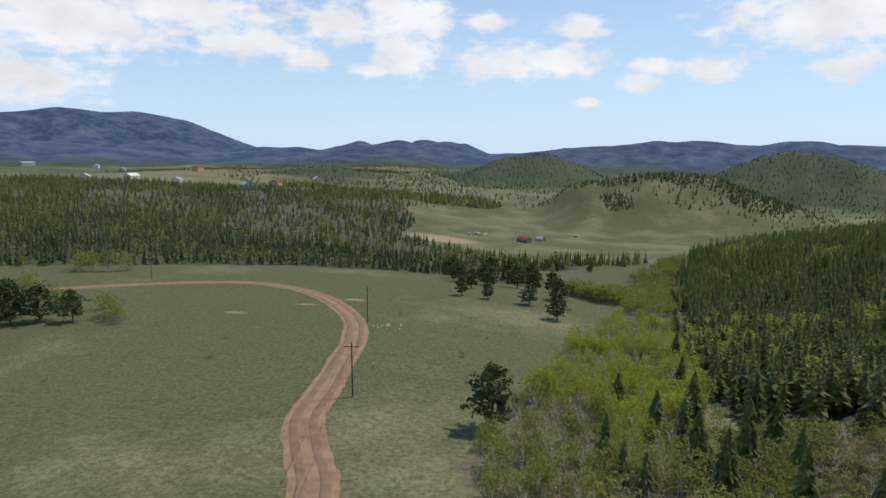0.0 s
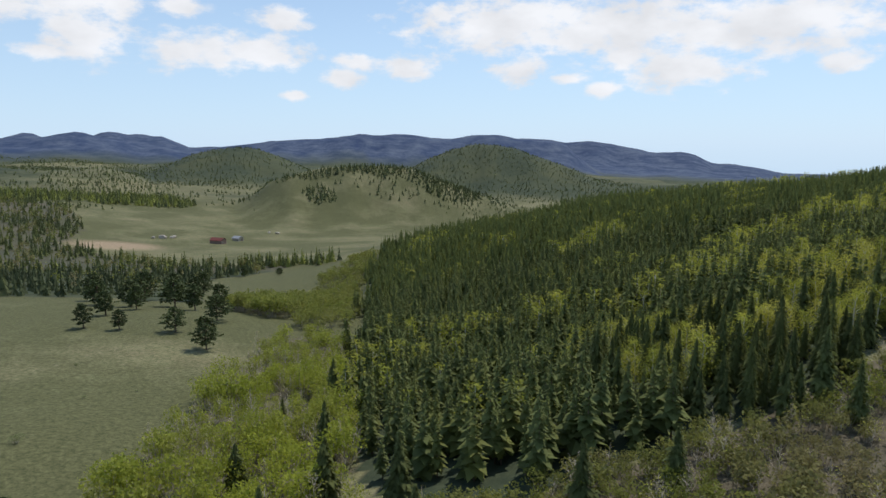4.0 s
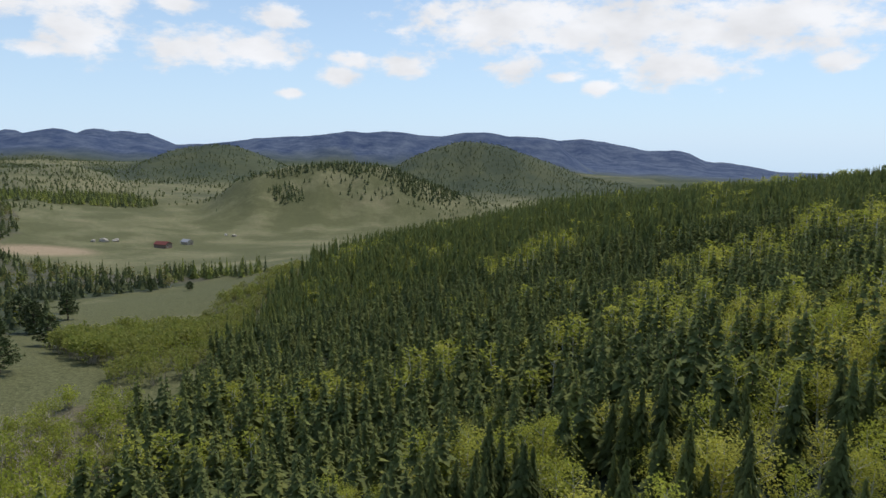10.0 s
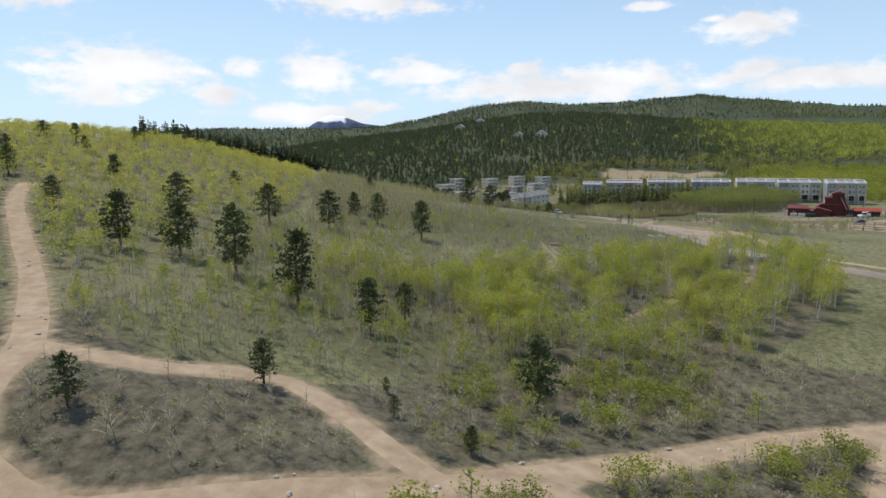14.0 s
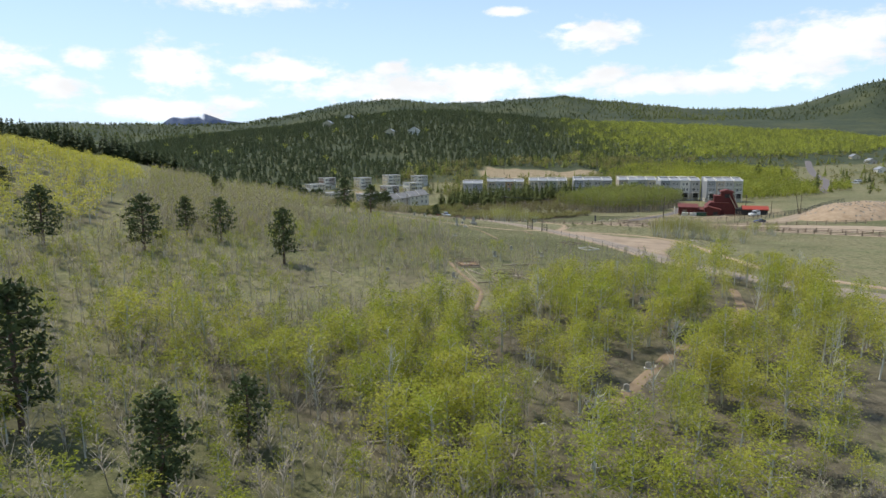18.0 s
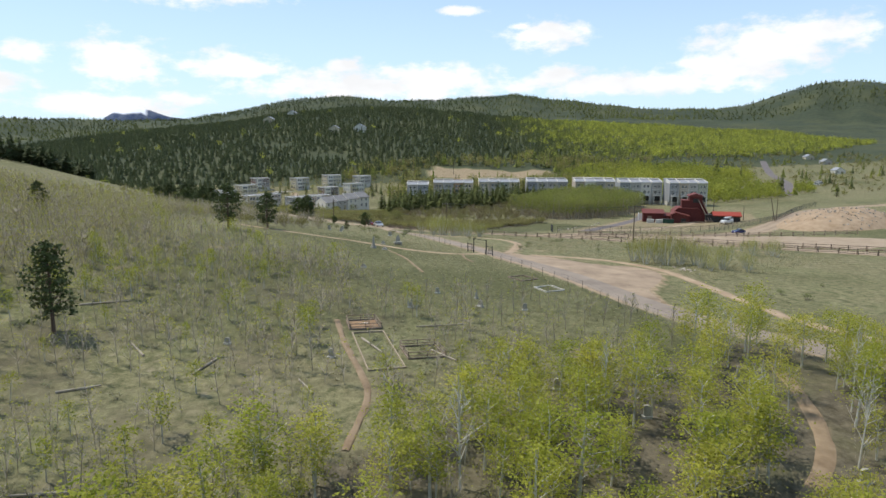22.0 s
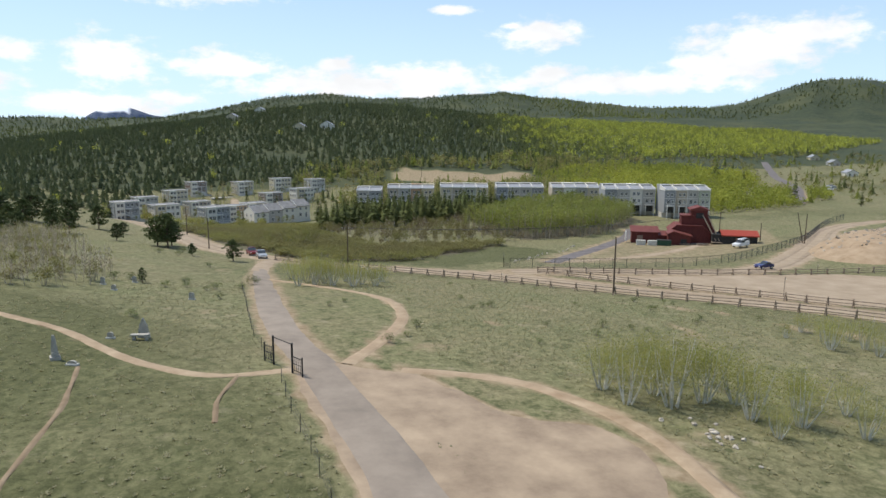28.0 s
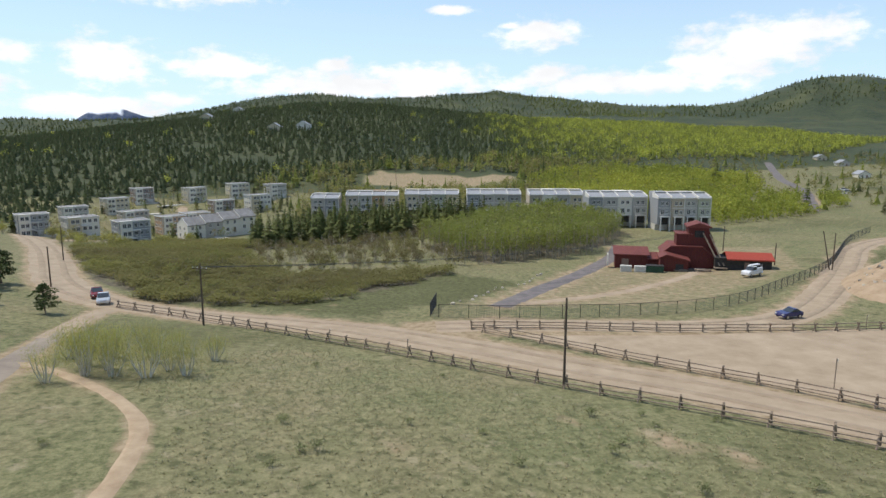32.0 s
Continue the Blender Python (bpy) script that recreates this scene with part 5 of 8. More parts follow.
# Single pines.
MEADOW_PINES = [(-96, 132, 6), (-87, 131, 5), (-74, 132, 6), (-69, 146, 7), (-62, 119, 7.5), (-94, 197, 9), (-108, 213, 9), (-108, 190, 10), (-100, 150, 7), (-47, 28, 9.5), (-103, 228, 9),
                (-80, 180, 8), (-125, 190, 9), (-116, 176, 8), (-104, 172, 8), (-98, 163, 7), (-112, 307, 6), (-92, 300, 4), (-188, 50, 11), (-184, 55, 10), (-175, 58, 8.5), (-196, 54, 11), (-199, 49, 9), (-82, 165, 8), (-92, 175, 9)]
pine_parts = tree_set(PONDEROSA, BARK, PINE, (0, 0, 0, 0))
stand("pine_tree", "dark green bushy pine standing in the meadow", "pine tree", "meadow pines", tree_set(BROAD_PINE, BARK, PINE, (0, 0, 0)), np.array([p[:2] for p in MEADOW_PINES], float), [p[2] for p in MEADOW_PINES], (1.0, 1.3))
SLOPE_PINES = [(126.8, 96, 7.9), (126, 87.5, 8), (155, 99.5, 6.8), (121, 78.5, 9.2), (112, 68.5, 8.8), (159, 84.5, 7.3), (163, 74.2, 7.3), (174, 71, 6), (174, 66.2, 6.5), (163.6, 56.7, 7.6), (105, 59.5, 5.8), (112, 56.3, 4.6), (84, 64.5, 3.5), (90, 44, 6.2),
               (172, 119, 5.2), (184, 98.7, 4.2), (164.4, 149.8, 6.8), (149.5, 145, 9), (153, 150, 8), (145, 127, 4.8), (165, 136, 5.8), (203, 174, 4.2), (115.7, 108.4, 6.2), (145, 115.7, 4.9), (77, 74.6, 3.5), (78, 49.7, 2), (82.5, 55, 1.6), (87.1, 56, 1.3),
               (62.3, 73.8, 6.8), (60, 75, 7.2), (58, 71, 6.4), (64, 78, 7), (56, 67, 7), (54, 64, 6), (214, 150, 5), (210, 156, 5.5), (222, 138, 5), (236, 142, 5.5), (245, 135, 5.5), (200, 140, 4), (186, 150, 5), (190, 160, 5), (220.8, 46.3, 7.6), (228, 40, 6.6), (214.7, 72.6, 5), (243.2, 24.1, 2)]
stand("pine_tree", "dark green pine standing above the aspens", "pine tree", "slope pines", pine_parts, np.array([p[:2] for p in SLOPE_PINES], float), [p[2] for p in SLOPE_PINES], (1.0, 1.3))
ROAD_PINES = [(304, 29, 7.5), (307, 31.5, 6.5), (310, 29, 6), (288, 22.6, 2.5), (283, 14.8, 4.2), (328, 54, 6), (314, 41, 4), (348, 52, 6.6), (337, 44, 3.2), (331, 74, 6), (324, 65, 6.5), (325, 57, 6), (336, 66, 7), (318, 62, 5.5), (310, 66, 5), (344, 62, 7), (352, 60, 7), (304, 60, 4.5), (340, 72, 7), (349, 68, 7.5)]
stand("pine_tree", "dark green pine beside the dirt road", "pine tree", "roadside pines", tree_set(BROAD_PINE, BARK, PINE, (0, 0, 0)), np.array([p[:2] for p in ROAD_PINES], float), [p[2] for p in ROAD_PINES], (1.0, 1.2))
stand("spruce", "lone dark spruce on the far side of the valley", "conifer", "valley spruces", tree_set(SPRUCE, BARK, NEEDLE, (0, 0.1, 0, 0.2, 0)), np.array([(397, -221), (505, -262), (480, -262), (560, -250), (375, -235)], float), [13, 13, 10, 10, 7], (1.2, 1.5))

RIDGE_WOOD = [(270, 158), (296, 166), (336, 174), (368, 167), (392, 156), (412, 136), (414, 112), (396, 108), (384, 128), (360, 140), (330, 147), (296, 146), (268, 140)]
pts = sow(RIDGE_WOOD, 4.0, lambda x, y: 0.9 + 0 * x, 64)
stand("pine_tree", "dark pine in the wood along the ridge", "pine tree", "ridge wood", tree_set(SPRUCE, BARK, PINE, (0, 0, 0, 0, 0)), pts, RNG.uniform(6.5, 10.5, len(pts)), (1.3, 1.8))

WEST_WILLOWS = [(-165, 62, 7), (-169, 65, 8), (-173, 68, 7), (-161, 60, 5), (-190, 66, 7), (-200, 70, 8), (-230, 80, 7), (-222, 76, 7), (-214, 74, 8), (-254, 123, 9), (-248, 126, 10), (-258, 120, 8), (-242, 130, 9), (-262, 126, 8), (-182, 72, 6), (-236, 86, 8)]
stand("willow", "rounded yellow-green willow at the meadow's edge", "willow", "meadow edge willows", tree_set(CLUMP_FINE, GREY_TWIG, WILLOW, (0, 0.2, 0.4, 0.1)), np.array([w[:2] for w in WEST_WILLOWS], float), [w[2] for w in WEST_WILLOWS], (1.0, 1.4))

# Wood, aspens and willows below the row houses.
pts = sow(TOWN_WOOD, 4.2, lambda x, y: 0.9 + 0 * x, 16)
stand("spruce", "dark spruce in the wood below the row houses", "conifer", "valley wood", tree_set(SPRUCE, BARK, NEEDLE, (0.0, 0.15, 0.05, 0.3, 0.1)), pts, RNG.uniform(6.5, 11, len(pts)), (1.1, 1.4))
pts = sow(TOWN_ASPEN, 2.2, lambda x, y: 0.95 + 0 * x, 17)
soup("aspen_grove", "dense lime-green aspen grove by the mine", "aspens", ASPEN_SMALL, [GREY_TWIG, GROVE_LEAF], pts, RNG.uniform(5.2, 8.6, len(pts)), RNG.uniform(0, 0.5, len(pts)))
pts = sow([(326, -22), (345, -12), (384, -10), (396, -60), (384, -76), (362, -56), (345, -58), (326, -62)], 2.3, lambda x, y: 0.8 + 0 * x, 18)
soup("budding_scrub", "grey-olive half-leafless scrub at the wood's edge", "scrub", CLUMP[:2] + WISP[:3], [GREY_TWIG, WILLOW_DARK], pts, RNG.uniform(2.0, 4.5, len(pts)), RNG.uniform(0.2, 1, len(pts)), (0.8, 1.2))
pts = sow(WILLOWS, 1.9, lambda x, y: np.clip(0.92 + 0.5 * rough(x, y, 18, 90), 0, 1), 19)
soup("willow_scrub", "olive and rust-brown willow scrub along the creek", "thicket", CLUMP, [GREY_TWIG, WILLOW_DARK], pts, RNG.uniform(1.1, 1.9, len(pts)) * (1.15 + 0.5 * rough(pts[:, 0], pts[:, 1], 22, 91)), np.clip(0.3 + 0.6 * rough(pts[:, 0], pts[:, 1], 26, 91), 0, 0.8), (1.9, 2.6))
TALL_WILLOWS = [(318, 3, 4.2), (322, -1, 5.0), (327, 3, 5.4), (331, -3, 5.2), (325, -7, 4.4), (336, 2, 5.0), (340, -5, 4.6), (320, 8, 3.6), (346, 4, 4.6), (333, 8, 4.0), (352, -2, 4.4)]
stand("willow", "tall olive willow rising out of the creek scrub", "willow", "creek willows", tree_set(CLUMP_FINE, GREY_TWIG, WILLOW_DARK, (0, 0.2, 0.4, 0.1)), np.array([w[:2] for w in TALL_WILLOWS], float), [w[2] for w in TALL_WILLOWS], (1.0, 1.4))
pts = sow([(392, -150), (440, -150), (560, -165), (600, -250), (520, -300), (430, -235), (400, -190)], 3.0, lambda x, y: np.clip(0.75 + 0.6 * rough(x, y, 20, 93), 0, 1), 20, 14.0)
soup("aspen_hillside", "bright green aspen hillside behind the houses", "aspens", FAR_LEAFY, [GREY_TWIG, FAR_LEAF], pts, RNG.uniform(3, 7, len(pts)), np.clip(0.5 + 0.8 * rough(pts[:, 0], pts[:, 1], 35, 92), 0, 1))

VALLEY_END = [(400, -190), (430, -235), (520, -300), (600, -250), (650, -300), (650, -480), (560, -500), (440, -380), (380, -250)]
pts = sow(VALLEY_END, 7.0, lambda x, y: np.clip(0.45 + 0.6 * rough(x, y, 30, 88), 0, 1), 68, 10.0)
half = RNG.uniform(0, 1, len(pts)) < 0.15
soup("valley_end_trees", "olive half-leafless trees down the valley", "trees", FAR_LEAFY, [GREY_TWIG, WILLOW], pts[~half], RNG.uniform(1.5, 4.5, (~half).sum()), RNG.uniform(0.2, 1, (~half).sum()), (1.2, 1.8))
soup("valley_end_conifers", "dark conifers down the valley", "trees", FAR_TREE, [BARK, FAR_NEEDLE], pts[half], RNG.uniform(5, 9, half.sum()), slim=(1.2, 1.6))
pts = sow([(376, -160), (392, -158), (420, -215), (452, -262), (430, -278), (398, -238), (380, -200)], 3.0, lambda x, y: 0.85 + 0 * x, 69)
soup("aspen_hillside", "bright green aspen brush beside the last row house", "aspens", FAR_LEAFY, [GREY_TWIG, FAR_LEAF], pts, RNG.uniform(2.5, 5.5, len(pts)), RNG.uniform(0, 0.6, len(pts)))
HILL_FOOT = [(476, -24), (575, -48), (604, -66), (548, -72), (540, -130), (548, -168), (620, -176), (640, -300), (596, -262), (470, -150), (452, -112), (474, -70)]
pts = sow(HILL_FOOT, 4.0, lambda x, y: np.clip(0.7 + 0.5 * rough(x, y, 25, 94), 0, 1), 67, 10.0)
half = RNG.uniform(0, 1, len(pts)) < 0.16
soup("hill_foot_trees", "grey-green half-leafless trees at the hill's foot", "trees", FAR_LEAFY, [GREY_TWIG, WILLOW], pts[~half], RNG.uniform(2.5, 6, (~half).sum()), RNG.uniform(0.2, 1, (~half).sum()), (1.1, 1.6))
soup("hill_foot_conifers", "dark conifers at the hill's foot", "trees", FAR_TREE, [BARK, FAR_NEEDLE], pts[half], RNG.uniform(5, 9, half.sum()), slim=(1.2, 1.6))
pts = sow([(578, -6), (625, -20), (652, -100), (645, -220), (600, -240), (580, -180), (604, -150), (630, -92), (596, -62), (580, -40)], 5.5, lambda x, y: 0.85 + 0 * x, 65, 8.0)
half = RNG.uniform(0, 1, len(pts)) < 0.45
soup("hill_foot_trees", "olive half-leafless trees behind the row houses", "trees", FAR_LEAFY, [GREY_TWIG, WILLOW], pts[~half], RNG.uniform(4, 8, (~half).sum()), RNG.uniform(0.2, 1, (~half).sum()), (1.2, 1.7))
soup("hill_foot_conifers", "dark conifers behind the row houses", "trees", FAR_TREE, [BARK, FAR_NEEDLE], pts[half], RNG.uniform(6, 10, half.sum()), slim=(1.3, 1.8))
VILLAGE = [(415, 60), (470, 85), (540, 70), (585, 20), (575, -40), (520, -30), (480, -10), (430, 0)]
pts = sow(VILLAGE, 6.4, lambda x, y: 0.6 + 0 * x, 66)
half = RNG.uniform(0, 1, len(pts)) < 0.25
stand("spruce", "dark spruce between the hillside houses", "conifer", "village spruces", tree_set(SPRUCE, BARK, NEEDLE, (0, 0.1, 0, 0.2, 0)), pts[half], RNG.uniform(4, 7.5, half.sum()), (1.1, 1.4))
soup("village_trees", "half-leafless green trees between the houses", "trees", ASPEN_THIN, [GREY_TWIG, WILLOW], pts[~half], RNG.uniform(3.2, 6.2, (~half).sum()), slim=(1.4, 1.8))

# Trees before and between the houses, and pines over the light hill across the valley.
pts = sow([(376, 44), (400, 58), (436, 72), (452, 50), (436, 34), (424, 8), (404, 14), (392, 34)], 4.2, lambda x, y: 0.75 + 0 * x, 76)
soup("house_trees", "fresh green trees below the hillside houses", "trees", CLUMP, [GREY_TWIG, MEADOW_WILLOW], pts, RNG.uniform(2.2, 4.6, len(pts)), RNG.uniform(0, 1, len(pts)), (0.8, 1.2))
LIGHT_HILL = (([(-235, 850), (-160, 872), (-100, 890), (-50, 885), (-10, 905), (40, 915), (40, 870), (-10, 815), (-60, 835), (-110, 850), (-160, 835), (-225, 830)], 5.0, 0.9), ([(-190, 800), (-166, 762), (-140, 772), (-150, 800), (-176, 815)], 4.5, 1.0),
              ([(-150, 815), (-146, 880), (-80, 900), (40, 925), (30, 800), (0, 795), (-57, 785), (-110, 792)], 8.5, 0.42), ([(-400, 790), (-340, 775), (-330, 790), (-380, 830)], 8.0, 0.6), ([(-660, 1050), (-560, 860), (-470, 890), (-500, 1000), (-580, 1100)], 12.0, 0.6))
for n_, (poly, gap, thick) in enumerate(LIGHT_HILL):
    pts = sow(poly, gap, lambda x, y: np.clip(thick + 0.8 * rough(x, y, 30, 77), 0, 1), 77 + n_)
    soup("hill_pines", "scattered dark pines on the light hill across the valley", "trees", FAR_TREE, [BARK, FAR_NEEDLE], pts, RNG.uniform(3.5, 7.5, len(pts)), RNG.uniform(0, 0.2, len(pts)), (1.3, 2.0))

# Far woods on the hills.
EAST_HILL = [(480, 90), (575, 60), (612, -60), (640, -100), (625, -300), (640, -480), (760, -680), (1000, -740), (1300, -520), (1400, -60), (1300, 300), (900, 420), (560, 330), (430, 180)]
pts = sow(EAST_HILL, 5.6, lambda x, y: np.clip(0.97 + 0.25 * rough(x, y, 130, 95), 0, 1) * (1 - blot(x, y, [(690, -10, 26), (740, 30, 20)])), 21)
# Sunlight on the hill's right side, put into needle tint and aspen share.
sunlit = np.clip((-pts[:, 1] - 0.30 * (pts[:, 0] - 150) - 10) / 150 + 0.3 * rough(pts[:, 0], pts[:, 1], 120, 96), 0, 1)
leafy = RNG.uniform(0, 1, len(pts)) < 0.004 + 0.34 * sunlit
soup("hill_forest", "dark conifer forest over the far hill", "forest", FAR_TREE, [BARK, FAR_NEEDLE], pts[~leafy], RNG.uniform(4.2, 7.6, (~leafy).sum()), np.clip(sunlit[~leafy] * RNG.uniform(0.45, 1.1, (~leafy).sum()) + RNG.uniform(0, 0.08, (~leafy).sum()), 0, 1), (1.5, 2.2))
soup("hill_aspens", "yellow-green aspens between the far conifers", "aspens", FAR_LEAFY, [ASPEN_BARK, FAR_LEAF], pts[leafy], RNG.uniform(4.5, 7, leafy.sum()), slim=(1.3, 1.8))
BACK_HILLS = [(1180, 900), (1900, 1000), (2120, 500), (2180, 0), (2150, -500), (2020, -1000), (1720, -1540), (1240, -1980), (900, -1760), (1240, -1240), (1480, -560), (1560, 0), (1440, 420), (1060, 520)]
pts = sow(BACK_HILLS, 12.5, lambda x, y: np.clip(0.7 + 0.9 * rough(x, y, 150, 113) - 0.3 * (y < -800), 0.05, 1), 114)
soup("back_hill_forest", "conifer forest over the hills behind the valley", "forest", FAR_TREE, [BARK, FAR_NEEDLE], pts, RNG.uniform(5, 8.5, len(pts)), np.clip(0.15 + 0.5 * rough(pts[:, 0], pts[:, 1], 200, 115), 0, 0.6), (1.8, 2.6))
pts = sow(WEST_WOOD, 5.2, lambda x, y: np.clip(np.where(y > 330, 0.5, 0.9) + 0.8 * rough(x, y, 60, 97), 0.05, 0.97), 22)
# Patchy tint, raised at the wood's back for the sunlight painted there.
mixed_ = np.clip(0.5 * rough(pts[:, 0], pts[:, 1], 90, 107) + 0.12 + 0.35 * (np.hypot(pts[:, 0] + 100, pts[:, 1]) > 330), 0, 0.7)
pale_ = RNG.uniform(0, 1, len(pts)) < 0.06 + 0.28 * mixed_
soup("valley_forest", "dark conifer forest beyond the meadow", "forest", FAR_TREE, [BARK, FAR_NEEDLE], pts[~pale_], RNG.uniform(4.5, 9, (~pale_).sum()), np.clip(mixed_[~pale_] * RNG.uniform(0.2, 1.0, (~pale_).sum()), 0, 1), (1.1, 1.7))
soup("valley_aspens", "pale green trees in the valley forest", "trees", FAR_LEAFY, [ASPEN_BARK, WILLOW], pts[pale_], RNG.uniform(4, 7, pale_.sum()), slim=(1.1, 1.6))
pts = sow([(-130, 355), (-100, 340), (-72, 318), (-66, 328), (-92, 352), (-125, 372)], 4.2, None, 24)
soup("tree_row", "row of dark conifers across the valley meadow", "trees", FAR_TREE, [BARK, FAR_NEEDLE], pts, RNG.uniform(6, 9, len(pts)), slim=(1.2, 1.6))
def wooded(x, y):
    """How thick the trees stand on the hills across the valley."""
    light = np.exp(-(((x + 170) / 150) ** 2 + ((y - 620) / 160) ** 2))
    return np.clip(0.18 + 0.85 * rough(x, y, 70, 98) + 0.16 * (y > 840) + 0.5 * np.exp(-(((x + 50) / 110) ** 2 + ((y - 880) / 60) ** 2)) - 1.8 * light, 0, 1) * (1 - 0.75 * blot(x, y, DARK_HILLS)) + 0.25 * blot(x, y, DARK_HILLS)


pts = sow([(-1300, 1700), (-1250, 900), (-760, 760), (-330, 570), (-60, 760), (120, 640), (500, 900), (420, 1750), (-700, 1750)], 7.4, wooded, 25)
soup("valley_hill_forest", "dark conifers over the round hills across the valley", "forest", FAR_TREE, [BARK, FAR_NEEDLE], pts, RNG.uniform(3, 5.5, len(pts)), RNG.uniform(0, 0.25, len(pts)), (1.7, 2.5))
pts = sow([(-640, 760), (-420, 880), (-340, 850), (-330, 800), (-460, 740), (-640, 700)], 6.0, None, 26)
soup("tree_line", "dark line of conifers behind the valley meadow", "trees", FAR_TREE, [BARK, FAR_NEEDLE], pts, RNG.uniform(7, 11, len(pts)), slim=(1.4, 2.0))

# Brush and tufts in the grass.
BUSHES = [(194.3, -14.4, 3.9), (191.1, -14.5, 4.6), (189.9, -17.2, 5.2), (190.4, -20, 4.8), (189.6, -22, 3.6), (186.9, -21, 4.2), (185.3, -23.4, 4.0), (198.7, -20.5, 3.0), (186.4, -28.1, 2.8), (192.5, -17.5, 4.2), (195.5, -19.5, 3.6), (193.5, -22.5, 3.4), (188, -25.5, 3.0), (183, -26, 2.8), (196.5, -16.5, 3.2), (184, -20.5, 2.4),
          (200.8, -41.5, 3.2), (200.5, -45.2, 3.4), (205.7, -41, 1.8), (203, -43, 3.0), (198, -44, 2.8), (204, -47, 2.2), (208, -45, 2.2),
          (248.9, 2, 5.2), (248.3, -0.4, 4.4), (247.3, -3.4, 4.2), (247.7, -6.7, 3.5), (253.9, -8.8, 3.0), (250, -5, 3.4), (251, 0.5, 4.4), (252.5, 3, 4.6), (254, -3, 3.6), (256, 1, 3.8), (258, -5, 3.0), (261, -1, 3.2), (246.5, 4.5, 3.6), (256, 5, 3.4)]
bush_parts = tree_set([splayed(G) for _ in range(4)], ASPEN_BARK, MEADOW_WILLOW, (0.0, 0.15, 0.3, 0.1))
stand("willow_bush", "yellow-green willow bush with pale stems in the grass", "bush", "meadow willows", bush_parts, np.array([b[:2] for b in BUSHES], float), [b[2] for b in BUSHES], (1.0, 1.35))
SAGES = [(240, 21, 1.6), (240.5, 18.6, 1.3), (239, 15, 1.7), (221, 21.4, 1.2), (269, 18, 1.5), (244, 27.5, 2.0), (244.5, 24.6, 1.6), (227, 2, 0.9), (232, -15, 1.1), (224, -14, 0.9), (226, -16, 1.1), (209, -1.5, 1.3), (215, -5.5, 1.3), (211, -3.5, 0.9), (241, 12, 1.2), (232, 14, 1.2), (244, 19, 1.4), (220, 21, 0.9), (207, -15, 0.9), (213, -36, 1.0), (238, 16, 1.0), (226, -42, 0.8), (205, -28, 0.8),
         (186, -24, 1.3), (166, -20, 1.4), (169, -19, 1.1), (246, 26, 1.5), (230, 0, 0.9), (226, -17, 1.2), (230, -24, 0.9), (221, -29, 0.8), (215, -38, 1.2), (231, -8, 0.7), (-65, 60, 1.8), (-52, 104, 1.6), (-68, 81, 0.9), (-96, 92, 1.2), (-110, 40, 1.2), (-120, 55, 1.0), (-80, 100, 0.9), (-130, 20, 1.1),
         (295, 25.1, 1.9), (289.8, 28.8, 1.7), (286.7, 24.9, 1.6), (245.4, 10.7, 2.2), (229.5, -38.6, 1.2), (221.6, -35.9, 1.1), (223, -37.4, 0.8), (228.8, -42.6, 0.8), (226.3, -47.8, 0.9), (213.9, -45, 1.0), (212.8, -24.6, 1.3), (211.1, -26.9, 1.0), (209.3, -22, 1.1), (243.3, -30.2, 0.8), (210.3, -28.4, 0.9), (249.7, -18.7, 0.9), (247, -21.5, 0.8), (227, -28.7, 0.8)]
stand("sagebrush", "grey-green rounded sagebrush in the grass", "bush", "sagebrush", tree_set(CLUMP_FINE, GREY_TWIG, SAGE, (0, 0, 0, 0)), np.array([b[:2] for b in SAGES], float), [0.75 * b[2] for b in SAGES], (1.5, 2.0))
for n_, (poly, gap, hi) in enumerate((([(260, -20), (205, -62), (160, -40), (180, -20), (205, -10), (235, -10), (250, 0)], 2.4, 0.42), ([(-240, 60), (-160, 190), (-60, 170), (-42, 60), (-30, -60), (-160, -60)], 6.0, 0.4))):
    pts = sow(poly, gap, lambda x, y: np.clip(-0.15 + 0.7 * rough(x, y, 14, 99), 0, 1), 30 + n_)
    soup("brush", "small grey-green brush dotted through the grass", "brush", BUSH_LITE, [GREY_TWIG, SAGE], pts, RNG.uniform(0.3, 1.3, len(pts)) ** 1.5 * hi, slim=(1.3, 2.2))
for n_, (poly, gap) in enumerate((([(262, -18), (215, -56), (190, -50), (176, -18), (195, -12), (204, -2), (232, -8), (250, 0)], 0.62), ([(215, 40), (250, 14), (210, 9), (170, -2), (140, 14), (150, 40)], 0.85))):
    pts = sow(poly, gap, None, 40 + n_)
    soup("grass", "tufted meadow grass", "grass", TUFTS, [TUFT], pts, RNG.uniform(0.08, 0.2, len(pts)), slim=(1.2, 2.4))


# ---- building blocks ----
def part(name, bm, material, parent, label="", kind=""):
    """Links a bmesh as one mesh under a thing or a part."""
    me = bpy.data.meshes.new(name)
    bm.to_mesh(me)
    bm.free()
    me.materials.append(material)
    ob = new(name, me)
    ob.parent = parent
    return tagged(ob, label, kind=kind)


def thing(name, label, category, x, y, turn=0.0, group="", sink=0.0, z=None):
    root = tagged(new(name), label, category, group)
    root.matrix_world = pose(x, y, (float(land(x, y)) if z is None else z) - sink, 0, 0, turn)
    return root


def box(bm, x, y, z, sx, sy, sz, bevel=0.0, turn=None):
    """A block by its middle and size."""
    m = Matrix.LocRotScale((x, y, z), Euler([radians(a) for a in turn]) if turn else None, (sx, sy, sz))
    made = bmesh.ops.create_cube(bm, size=1, matrix=m)["verts"]
    if bevel:
        edges = list({e for v in made for e in v.link_edges})
        bmesh.ops.bevel(bm, geom=edges, offset=bevel, segments=1, affect="EDGES")
    return bm


